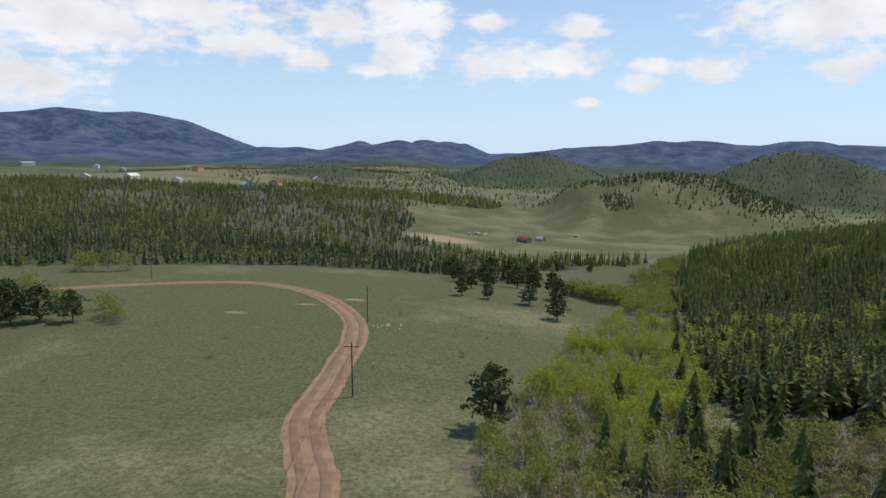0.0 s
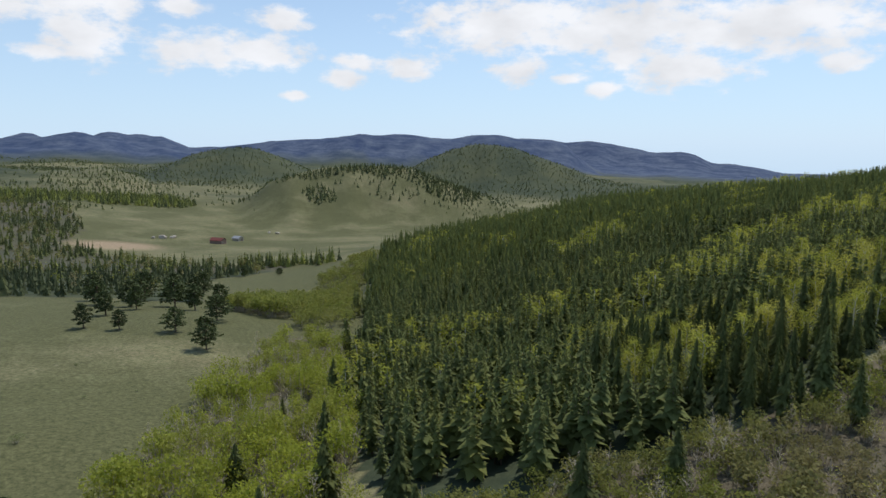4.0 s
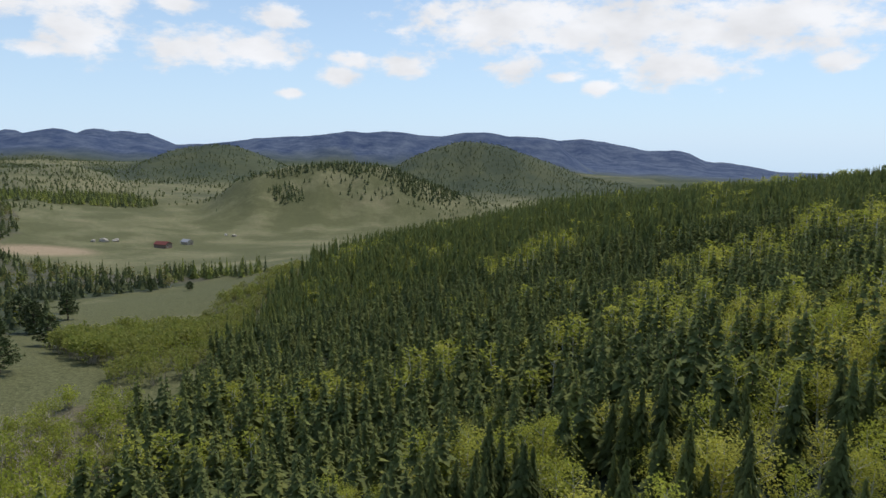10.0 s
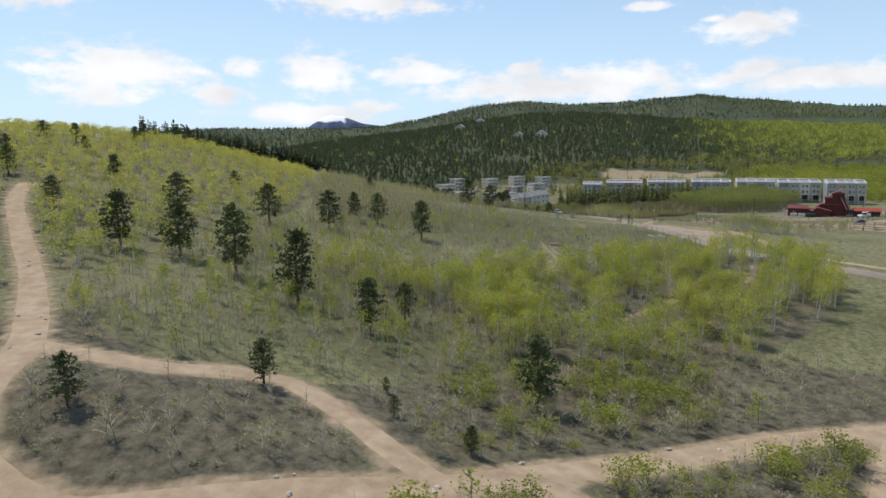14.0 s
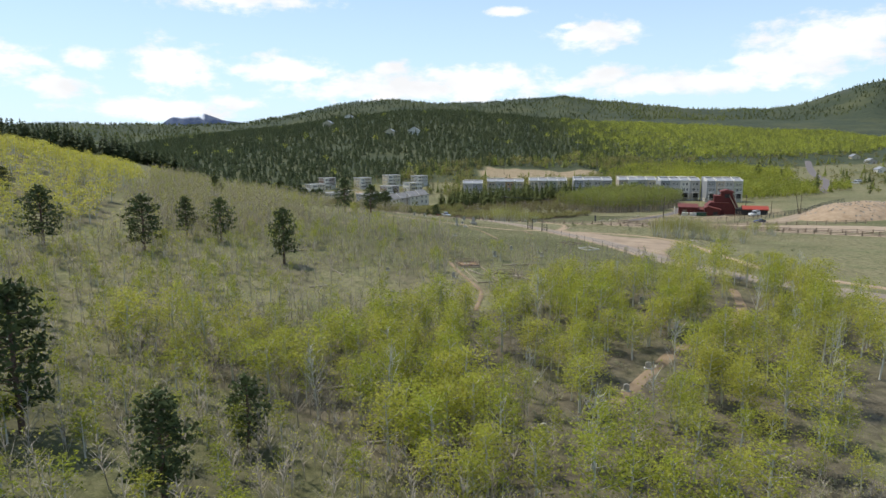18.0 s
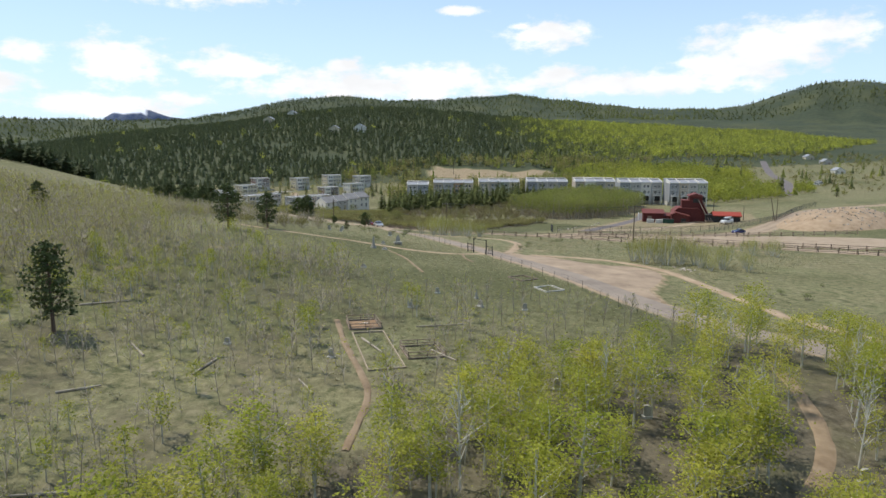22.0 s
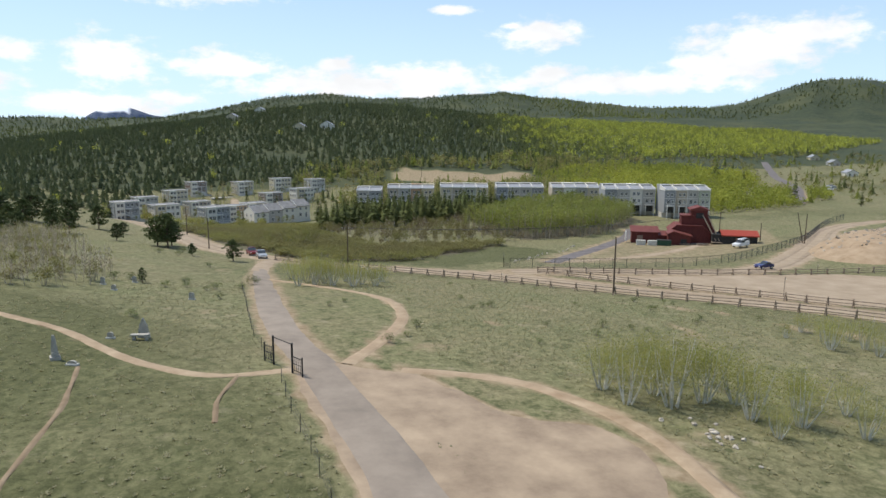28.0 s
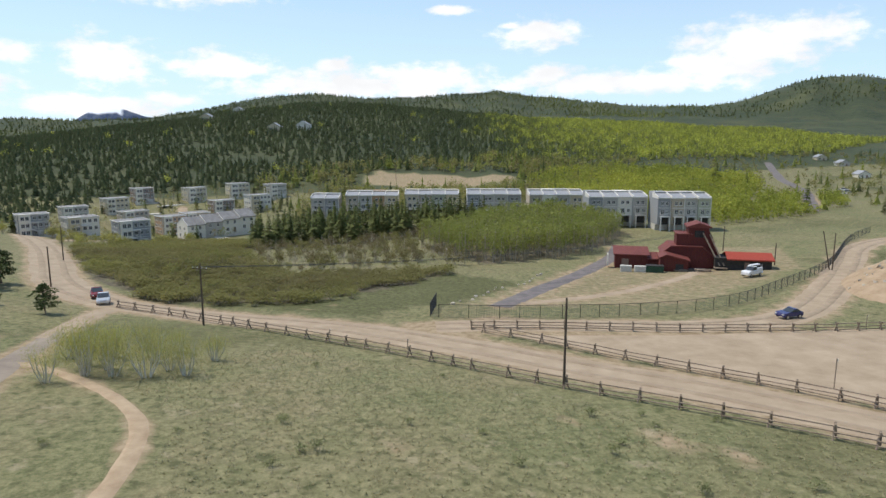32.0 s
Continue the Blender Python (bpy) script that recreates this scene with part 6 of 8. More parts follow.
def block(*a, **k):
    return box(bmesh.new(), *a, **k)


def bar(bm, p0, p1, r0, r1=None, n=6):
    """A round stick from p0 to p1."""
    p0, p1 = Vector(p0), Vector(p1)
    d = p1 - p0
    m = Matrix.Translation((p0 + p1) / 2) @ d.to_track_quat("Z", "Y").to_matrix().to_4x4()
    bmesh.ops.create_cone(bm, cap_ends=True, segments=n, radius1=r0, radius2=r0 if r1 is None else r1, depth=d.length, matrix=m)
    return bm


def stick(*a, **k):
    return bar(bmesh.new(), *a, **k)


def prism(pts, y0, y1):
    """A solid whose outline (x, z) is drawn out from y0 to y1."""
    bm = bmesh.new()
    a = [bm.verts.new((x, y0, z)) for x, z in pts]
    b = [bm.verts.new((x, y1, z)) for x, z in pts]
    bm.faces.new(a), bm.faces.new(b[::-1])
    for i in range(len(pts)):
        bm.faces.new((a[i - 1], b[i - 1], b[i], a[i]))
    bmesh.ops.recalc_face_normals(bm, faces=bm.faces)
    return bm


PANE = mat("window glass", (0.03, 0.035, 0.04), (0.06, 0.07, 0.08), 0.5, 0.08, spec=0.8)
WHITE = mat("white trim paint", (0.60, 0.57, 0.51), (0.74, 0.71, 0.65), 1.0, 0.6)
ROOFING = mat("pale metal roofing", (0.235, 0.24, 0.25), (0.34, 0.345, 0.36), 0.6, 0.6, metal=0.0, squash=(5, 5, 0.5))
FLAT_ROOF = mat("grey felt roofing", (0.17, 0.165, 0.16), (0.27, 0.265, 0.26), 0.5, 0.9)
SIDINGS = [mat("siding " + n, c, tuple(v * 1.18 for v in c), 0.8, 0.8, 0.01, 6.0, squash=(1, 1, 8)) for n, c in
           (("grey", (0.40, 0.375, 0.33)), ("sand", (0.52, 0.45, 0.31)), ("slate", (0.27, 0.275, 0.275)), ("white", (0.66, 0.62, 0.53)), ("taupe", (0.40, 0.34, 0.26)), ("clay", (0.44, 0.28, 0.165)), ("sage", (0.37, 0.375, 0.28)), ("brown", (0.22, 0.155, 0.12)))]
GREY_, SAND_, SLATE_, WHITE_, TAUPE_, CLAY_, SAGE_, BROWN_ = SIDINGS
OXBLOOD = mat("oxblood painted boards", (0.085, 0.020, 0.017), (0.14, 0.035, 0.028), 1.2, 0.8, 0.02, 5.0, squash=(6, 6, 0.6))
RED_ROOF = mat("red roofing", (0.125, 0.032, 0.027), (0.19, 0.055, 0.042), 1.0, 0.7)
BRIGHT_ROOF = mat("bright red metal roofing", (0.27, 0.040, 0.022), (0.38, 0.065, 0.035), 0.8, 0.55, squash=(5, 5, 0.6))
BLACK = mat("black boards and shaded openings", (0.025, 0.024, 0.024), (0.06, 0.055, 0.05), 2.0, 0.85)
WEATHERED = mat("weathered rails", (0.16, 0.12, 0.09), (0.30, 0.24, 0.18), 3.0, 0.95, 0.01, 20, vary=0.3)
POLE_WOOD = mat("creosoted pole", (0.075, 0.055, 0.04), (0.15, 0.115, 0.085), 2.0, 0.95, 0.01, 20)
STEEL = mat("galvanised steel", (0.20, 0.21, 0.21), (0.33, 0.34, 0.34), 4.0, 0.5, metal=0.6)
DARK_METAL = mat("black iron", (0.02, 0.02, 0.02), (0.045, 0.045, 0.045), 4.0, 0.6, metal=0.3)
WIRE = mat("dark wire", (0.05, 0.05, 0.05), (0.08, 0.08, 0.08), 4.0, 0.6)
MARBLE = mat("grey marble", (0.30, 0.28, 0.235), (0.44, 0.415, 0.36), 3.0, 0.6, 0.01, 12)
CONCRETE = mat("pale concrete", (0.46, 0.44, 0.39), (0.60, 0.57, 0.51), 2.0, 0.9, 0.01, 12)
RUBBER = mat("tyre rubber", (0.015, 0.015, 0.015), (0.03, 0.03, 0.03), 4.0, 0.9)
CHROME = mat("wheel metal", (0.45, 0.45, 0.46), (0.6, 0.6, 0.61), 4.0, 0.3, metal=0.8)
LAMP_GLASS = mat("lamp glass", (0.6, 0.6, 0.58), (0.75, 0.75, 0.72), 4.0, 0.2)
PAINTS = {"white": mat("white car paint", (0.72, 0.73, 0.74), (0.8, 0.8, 0.8), 0.5, 0.25, spec=0.6), "blue": mat("dark blue car paint", (0.03, 0.035, 0.11), (0.05, 0.05, 0.15), 0.5, 0.2, spec=0.6),
          "silver": mat("silver car paint", (0.5, 0.52, 0.54), (0.6, 0.62, 0.64), 0.5, 0.25, metal=0.4), "red": mat("dark red car paint", (0.16, 0.02, 0.02), (0.22, 0.03, 0.03), 0.5, 0.25, spec=0.6), "green": mat("dark green paint", (0.015, 0.05, 0.03), (0.03, 0.08, 0.05), 1.0, 0.5)}


def window(parent, x, y, z, w, h, name="window"):
    """A window in a wall that faces -y: frame, panes and sill."""
    fr = bmesh.new()
    for sx in (-1, 0, 1):
        box(fr, x + sx * (w / 2 - 0.05), y - 0.04, z, 0.10, 0.12, h)
    for sz in (-1, 1):
        box(fr, x, y - 0.04, z + sz * (h / 2 - 0.05), w - 0.2, 0.12, 0.10)
    ob = part(name, fr, WHITE, parent)
    part("pane", block(x, y - 0.02, z, w - 0.15, 0.05, h - 0.15), PANE, ob)
    part("sill", block(x, y - 0.09, z - h / 2 - 0.04, w + 0.15, 0.16, 0.07), WHITE, ob)
    return ob


def slab(pts, x0, x1):
    """A solid whose outline (y, z) is drawn out from x0 to x1."""
    bm = prism(pts, x0, x1)
    for v in bm.verts:
        v.co = Vector((v.co.y, v.co.x, v.co.z))
    bmesh.ops.recalc_face_normals(bm, faces=bm.faces)
    return bm


def unit(root, x, w, d, h, siding, step, lift, stilts, floors=3):
    """One home of a row: wall, sloping roof, windows, balcony and stilts. Faces -y."""
    y0 = -step
    fh = (h - 0.4) / floors
    base = lift
    part("wall", block(x, y0 + d / 2, base + h / 2, w - 0.02, d, h), siding, root)
    part("roof", slab([(y0 - 0.35, base + h), (y0 + d * 0.55, base + h + 1.05), (y0 + d * 0.55, base + h + 1.22), (y0 - 0.35, base + h + 0.17)], x - w / 2 + 0.12, x + w / 2 - 0.12), ROOFING, root)
    part("penthouse", block(x, y0 + d * 0.80, base + h + 0.85, w - 0.05, d * 0.40, 1.7), siding, root)
    part("parapet", block(x, y0 + d * 0.585, base + h + 1.62, w + 0.1, 0.3, 0.22), WHITE, root)
    part("party_wall", slab([(y0 - 0.45, base + h - 0.2), (y0 + d * 0.6, base + h - 0.2), (y0 + d * 0.6, base + h + 1.75), (y0 - 0.45, base + h + 0.5)], x - w / 2 - 0.11, x - w / 2 + 0.11), WHITE, root)
    part("fascia", block(x, y0 - 0.40, base + h + 0.05, w - 0.3, 0.08, 0.3), WHITE, root)
    for k in range(1, floors):
        zc = base + fh * (k + 0.52)
        if k == floors - 1:
            window(root, x - w * 0.17, y0, zc, w * 0.22, fh * 0.46), window(root, x + w * 0.17, y0, zc, w * 0.22, fh * 0.46)
        else:
            window(root, x - w * 0.14, y0, zc - 0.1, w * 0.26, fh * 0.66, "glass_door")
            window(root, x + w * 0.24, y0, zc, w * 0.2, fh * 0.45)
    # Black panel put on the wall as the shade of the open ground floor.
    part("garage_front", block(x, y0 - 0.02, base + fh * 0.44, w * 0.62, 0.1, fh * 0.82), BLACK, root, "black panel for the shaded opening under the balcony")
    part("corner_board", block(x + w / 2 - 0.13, y0 - 0.04, base + h / 2, 0.2, 0.1, h), WHITE, root)
    part("belt_course", block(x, y0 - 0.05, base + fh * 2, w - 0.5, 0.1, 0.2), WHITE, root)
    bal = part("balcony", block(x, y0 - 0.8, base + fh - 0.05, w * 0.72, 1.6, 0.18), WHITE, root)
    rails = bmesh.new()
    for sx in (-1, 1):
        box(rails, x + sx * w * 0.35, y0 - 0.8, base + fh + 0.95, 0.08, 1.5, 0.08)
    box(rails, x, y0 - 1.56, base + fh + 0.95, w * 0.72, 0.08, 0.08)
    for n in range(9):
        box(rails, x - w * 0.35 + n * w * 0.70 / 8, y0 - 1.56, base + fh + 0.47, 0.05, 0.05, 0.92)
    part("railing", rails, WHITE, bal)
    if stilts:
        for sx in (-1, 1):
            part("stilt", block(x + sx * w * 0.33, y0 - 1.4, base + fh / 2 - lift / 2 - 0.5, 0.28, 0.28, base + fh + 1.0), WHITE, root)
    if lift > 0.5:
        part("foundation", block(x, y0 + d * 0.6, lift / 2 - 0.6, w - 0.1, d * 0.75, lift + 1.2), CONCRETE, root)


def row_house(x0, y0, x1, y1, colours, h=9.0, lift=2.2, label="", top=None):
    """A terrace of homes from one front corner to the other, as seen from the valley."""
    turn = math.degrees(math.atan2(y1 - y0, x1 - x0))
    length = math.hypot(x1 - x0, y1 - y0)
    z = top - h - lift if top is not None else None
    root = thing("row_house", label, "row house", x0, y0, turn, "row houses above the creek", z=z)
    w = length / len(colours)
    for i, c in enumerate(colours):
        unit(root, w * (i + 0.5), w, 9.5, h, c, 0.6 if i % 2 else 0.0, lift, True)
    part("footing", block(length / 2, 5.0, -2.2, length + 0.6, 11, 4.6), CONCRETE, root)
    part("party_wall", slab([(-0.45, lift + h - 0.2), (5.7, lift + h - 0.2), (5.7, lift + h + 1.75), (-0.45, lift + h + 0.5)], length - 0.11, length + 0.11), WHITE, root)


row_house(371.7, -137.6, 367.4, -154.2, [SLATE_, TAUPE_, GREY_, SAGE_], 8.6, 3.2, "grey and taupe row house on white stilts above the mine", -26.4)
row_house(385.8, -120.3, 380.9, -139.4, [SLATE_, GREY_, WHITE_, GREY_], 8.6, 3.0, "blue-grey and white row house with white balconies", -26.9)
row_house(409.4, -108.7, 404.4, -128.0, [TAUPE_, WHITE_, GREY_, SAND_], 8.6, 2.5, "taupe, white and sand row house behind the aspens", -27.9)
row_house(431.2, -91.7, 426.0, -112.1, [SLATE_, GREY_, GREY_, SLATE_], 8.6, 2.0, "slate-grey row house with pale metal roofs", -29.2)
row_house(448.3, -70.4, 442.9, -91.7, [SAND_, TAUPE_, SAGE_, SAND_], 8.6, 2.0, "sand-coloured row house behind dark spruces", -30.2)
row_house(460.3, -47.7, 454.9, -68.9, [TAUPE_, GREY_, CLAY_, SAND_], 8.6, 2.0, "grey and clay row house behind dark spruces", -31.2)
row_house(464.2, -33.6, 461.3, -45.0, [GREY_, SLATE_], 7.5, 2.0, "short grey row house at the wood's edge", -32.4)


def side_window(root, x, y, z, w, h, side):
    """A window in a side wall: side -1 faces -x, 1 faces +x."""
    ob = window(root, 0, 0, 0, w, h)
    ob.matrix_local = Matrix.Translation((x, y, z)) @ Matrix.Rotation(side * math.pi / 2, 4, "Z")


def block_house(x, y, turn, w, d, h, siding, label, floors=3, stairs=True):
    """A flat-roofed house of stepped boxes with an outside stair, facing the valley."""
    root = thing("house", label, "house", x, y, turn, "houses on the hillside")
    part("wall", block(0, d / 2, h / 2 - 1.0, w, d, h + 2), siding, root)
    roof = part("roof", block(0, d / 2, h + 0.09, w + 0.4, d + 0.4, 0.18), FLAT_ROOF, root)
    for sx in (-1, 1):
        part("cornice", block(sx * (w / 2 + 0.22), d / 2, h + 0.10, 0.1, d + 0.5, 0.34), WHITE, roof)
    part("cornice", block(0, -0.24, h + 0.10, w + 0.34, 0.1, 0.34), WHITE, roof)
    part("bay", block(-w * 0.27, -0.55, h * 0.52, w * 0.36, 1.1, h * 1.04 - 0.2), WHITE_ if siding is not WHITE_ else SAND_, root)
    part("bay_cap", block(-w * 0.27, -0.55, h * 1.04 + 0.02, w * 0.36 + 0.25, 1.3, 0.2), WHITE, root)
    fh = h / floors
    for k in range(floors):
        zc = fh * (k + 0.55)
        window(root, -w * 0.34, -1.1, zc, w * 0.12, fh * 0.55), window(root, -w * 0.20, -1.1, zc, w * 0.12, fh * 0.55)
        for sx in (0.04, 0.21, 0.39):
            window(root, w * sx, 0, zc, w * 0.11, fh * 0.5)
        for sy in (0.2, 0.5, 0.8):
            side_window(root, -w / 2, d * sy, zc, 1.2, fh * 0.5, -1)
    for sx in (-1, 1):
        part("corner_board", block(sx * (w / 2 - 0.1), -0.04, h / 2, 0.26, 0.1, h), WHITE, root)
    for k in range(1, floors):
        part("belt_course", block(w * 0.2, -0.05, fh * k, w * 0.56, 0.1, 0.2), WHITE, root)
    if stairs:
        st = bmesh.new()
        for n in range(12):
            box(st, -w * 0.02 + n * 0.34, -1.5, fh - 0.1 - n * 0.22, 0.36, 1.2, 0.24)
        part("stair", st, WHITE, root)
        for sy in (-0.95, -2.05):
            part("stair_rail", stick((-w * 0.02, sy, fh + 0.9), (-w * 0.02 + 3.9, sy, fh - 1.7), 0.05, n=5), WHITE, root)
        part("porch", block(-w * 0.02 - 0.9, -0.9, fh - 0.08, 1.9, 1.8, 0.18), WHITE, root)
        part("porch_roof", block(-w * 0.02 - 0.2, -0.8, fh * 1.95, w * 0.4, 1.6, 0.16), WHITE, root)
        part("porch_post", block(w * 0.12, -1.5, fh * 1.45, 0.18, 0.18, fh), WHITE, root)
    part("garage_front", block(w * 0.28, -0.03, fh * 0.42, w * 0.34, 0.08, fh * 0.74), WHITE, root)
    part("retaining_wall", block(0, -3.4, -0.6, w * 1.2, 0.4, 2.0), CONCRETE, root)
    return root


HOUSES = [(435.6, 61, -66, SLATE_, "slate-blue"), (496, 63, -64, GREY_, "grey"), (530, 53, -60, SAND_, "cream"), (555, 44.7, -64, BROWN_, "brown"), (556, 19, -62, SAND_, "white and cream"), (562.7, -2.4, -70, SAND_, "cream"), (556, -22.7, -66, GREY_, "grey"),
          (438, 46.4, -62, WHITE_, "white"), (493.8, 38.8, -60, TAUPE_, "taupe"), (412, 25.5, -64, SLATE_, "dark grey"), (516, 3.6, -66, BROWN_, "brick-red and cream"), (525, -13.5, -64, WHITE_, "white"), (469.5, 20.7, -62, CLAY_, "clay-brown"), (476, 12, -64, TAUPE_, "taupe")]
for n_, (x_, y_, turn_, siding_, colour_) in enumerate(HOUSES):
    block_house(x_, y_, turn_, 9.6 + 0.6 * (n_ % 3), 8.0, 7.2 + 0.4 * (n_ % 2), siding_, colour_ + " three-storey flat-roofed house on the hillside", stairs=n_ % 4 != 2)
for x_, y_, t_, l_ in ((548, 30, -60, 16), (440, 20, 10, 12), (408, 32, -40, 14), (446, 2, 30, 12), (528, 40, -70, 12)):
    r_ = thing("driveway", "pale concrete driveway below a hillside house", "driveway", x_, y_, t_)
    tagged(r_, kind="structure")
    part("slab", block(0, 0, 0.0, l_, 4.0, 0.5), CONCRETE, r_)


def long_terrace():
    """Pale terrace with one long grey roof, at the creek end of the houses."""
    root = thing("terrace", "pale grey terrace with a long grey roof beside the creek", "row house", 442.5, 13, -60, "houses on the hillside")
    for i, c in enumerate((WHITE_, GREY_, WHITE_, WHITE_)):
        x, w, up = i * 7.0, 7.0, 0.5 * i
        part("wall", slab([(0, -2), (9, -2), (9, 5.4 + up), (4.5, 7.8 + up), (0, 5.4 + up)], x, x + w - 0.02), c, root)
        for a, b in (((-0.5, 5.15), (4.5, 7.82)), ((9.5, 5.15), (4.5, 7.82))):
            part("roof", slab([(a[0], a[1] + up), (b[0], b[1] + up), (b[0], b[1] + up + 0.22), (a[0], a[1] + up + 0.22)], x - 0.1, x + w + 0.08), FLAT_ROOF, root)
        part("verge", slab([(-0.55, 5.1 + up), (4.5, 7.8 + up), (4.5, 8.15 + up), (-0.55, 5.45 + up)], x - 0.16, x - 0.02), WHITE, root)
        window(root, x + w * 0.28, 0, 4.2 + up, 1.0, 1.3), window(root, x + w * 0.7, 0, 4.2 + up, 1.0, 1.3)
        window(root, x + w * 0.28, 0, 1.5 + up, 1.2, 1.4), window(root, x + w * 0.7, 0, 1.2 + up, 1.0, 2.1, "glass_door")
    for sy in (2.5, 6.2):
        side_window(root, 0, sy, 4.0, 1.0, 1.3, -1), side_window(root, 0, sy, 1.4, 1.0, 1.4, -1)
    deck = part("deck", block(-0.4, -1.4, 0.5, 5.5, 2.8, 0.2), WHITE, root)
    part("deck_rail", block(-0.4, -2.76, 1.4, 5.5, 0.08, 0.1), WHITE, deck)
    for sx in (-2.8, 0.0, 2.2):
        part("deck_post", block(sx, -2.7, 0.2, 0.2, 0.2, 2.6), WHITE, deck)


long_terrace()


def mine():
    """The red mine: sheds, stepped hall and headframe with raking chutes."""
    root = thing("mine_building", "oxblood red timber mine building with a tall headframe", "mine building", 315.2, -90.0, -118)
    a = part("end_shed", slab([(0, -1), (5.4, -1), (5.4, 3.9), (0, 3.1)], 0, 7.0), OXBLOOD, root)
    part("end_roof", slab([(-0.5, 3.05), (5.8, 3.98), (5.8, 4.2), (-0.5, 3.27)], -0.4, 7.4), RED_ROOF, a)
    part("shed_door", block(2.2, -0.04, 1.1, 1.5, 0.08, 2.2), BROWN_, a)
    b = part("low_wing", slab([(0.6, -1), (4.5, -1), (4.5, 2.9), (0.6, 2.2)], 7.0, 10.4), OXBLOOD, root)
    part("wing_roof", slab([(0.2, 2.15), (4.7, 2.95), (4.7, 3.15), (0.2, 2.35)], 6.9, 10.4), RED_ROOF, b)
    c = part("front_bay", prism([(9.4, -1), (15.2, -1), (15.2, 2.7), (10.6, 3.8), (9.4, 3.2)], -3.2, 2.0), OXBLOOD, root)
    part("bay_roof", prism([(9.1, 3.1), (10.6, 3.84), (15.6, 2.66), (15.6, 2.9), (10.6, 4.1), (9.1, 3.36)], -3.6, 2.2), RED_ROOF, c)
    part("bay_door", block(13.4, -3.24, 1.0, 1.6, 0.08, 2.0), BLACK, c)
    h = part("main_hall", prism([(10.3, -1), (21.6, -1), (21.6, 2.4), (18.6, 5.0), (12.0, 5.0), (10.3, 3.4)], 1.4, 9.0), OXBLOOD, root)
    part("hall_roof", prism([(10.0, 3.3), (12.0, 5.04), (18.6, 5.04), (22.0, 2.2), (22.0, 2.45), (18.7, 5.3), (11.9, 5.3), (9.9, 3.55)], 1.1, 9.3), RED_ROOF, h)
    for n in range(9):
        part("batten", block(11.2 + n * 1.2, 1.38, 1.6, 0.09, 0.06, 4.4), OXBLOOD, h)
    k = part("stepped_bay", block(14.8, 4.6, 6.2, 3.3, 4.6, 3.0), OXBLOOD, root)
    part("bay_cap", block(14.8, 4.6, 7.82, 3.7, 5.0, 0.22), RED_ROOF, k)
    t = part("headframe", prism([(15.4, 4.8), (20.2, 4.8), (19.9, 9.3), (15.7, 9.3)], 2.4, 7.4), OXBLOOD, root)
    part("cap", prism([(15.2, 9.3), (20.4, 9.3), (20.3, 9.6), (17.8, 10.4), (15.3, 9.6)], 2.0, 7.8), RED_ROOF, t)
    # No hole is cut: a black panel paints the shade inside.
    part("opening", block(17.9, 2.36, 7.9, 2.0, 0.08, 1.5), BLACK, t)
    part("wedge", prism([(19.9, 8.4), (20.3, 8.2), (22.4, 3.4), (22.4, 2.4), (19.4, 2.4), (18.8, 5.0)], 3.0, 6.6), OXBLOOD, root)
    for n in range(2):
        part("chute", stick((18.6 + 1.4 * n, 2.2, 8.2 - 0.2 * n), (22.0 + 0.9 * n, -0.6, 1.5), 0.17, 0.17), WEATHERED, root)
    part("trestle", block(22.2, -0.4, 1.1, 2.6, 2.2, 0.2), WEATHERED, root)
    for sx in (21.1, 23.3):
        part("trestle_leg", stick((sx, -0.6, -0.8), (sx, -0.6, 1.1), 0.14, 0.14), WEATHERED, root)
    part("sign_board", block(-1.6, 0.6, 1.8, 0.2, 2.6, 2.6), WHITE, root, "white blank board")


mine()


def low_shed():
    root = thing("shed", "low black shed with a bright red roof beside the mine", "shed", 304.8, -108.4, -118)
    part("wall", block(5.6, 2.8, 0.9, 11.4, 5.4, 3.4), BLACK, root)
    for a, b in (((-0.5, 2.45), (2.8, 3.55)), ((6.1, 2.45), (2.8, 3.55))):
        part("roof", slab([a, b, (b[0], b[1] + 0.2), (a[0], a[1] + 0.2)], 2.2, 11.7), BRIGHT_ROOF, root)
    part("flat_roof", block(1.0, 2.8, 2.66, 2.6, 5.7, 0.12), BLACK, root)
    part("door", block(6.4, 0.06, 0.9, 1.1, 0.1, 2.0), BROWN_, root)
    part("eave_board", block(6.95, -0.52, 2.5, 9.5, 0.1, 0.26), BRIGHT_ROOF, root)


low_shed()


def timber_pile(x, y, turn, label, seed):
    g = np.random.default_rng(seed)
    root = thing("timber_pile", label, "timber pile", x, y, turn)
    for n in range(9):
        l, yy, zz = g.uniform(1.6, 3.4), g.uniform(-0.8, 0.8), 0.12 + 0.16 * (n // 4)
        part("beam", block(g.normal(0, 0.3), yy, zz, l, 0.18, 0.16, 0.0, (0, 0, g.normal(0, 9))), WEATHERED, root)


timber_pile(303.5, -104.6, -110, "loose grey beams stacked beside the mine", 4)
timber_pile(305.6, -101.2, -130, "heap of old boards in front of the mine", 8)
for x_, y_, t_ in ((309.8, -89.6, -118), (308.4, -92.2, -112)):
    r_ = thing("concrete_block", "pale concrete block beside the mine yard", "block", x_, y_, t_)
    part("block", block(0, 0, 0.6, 2.4, 1.0, 1.5, 0.06), CONCRETE, r_)


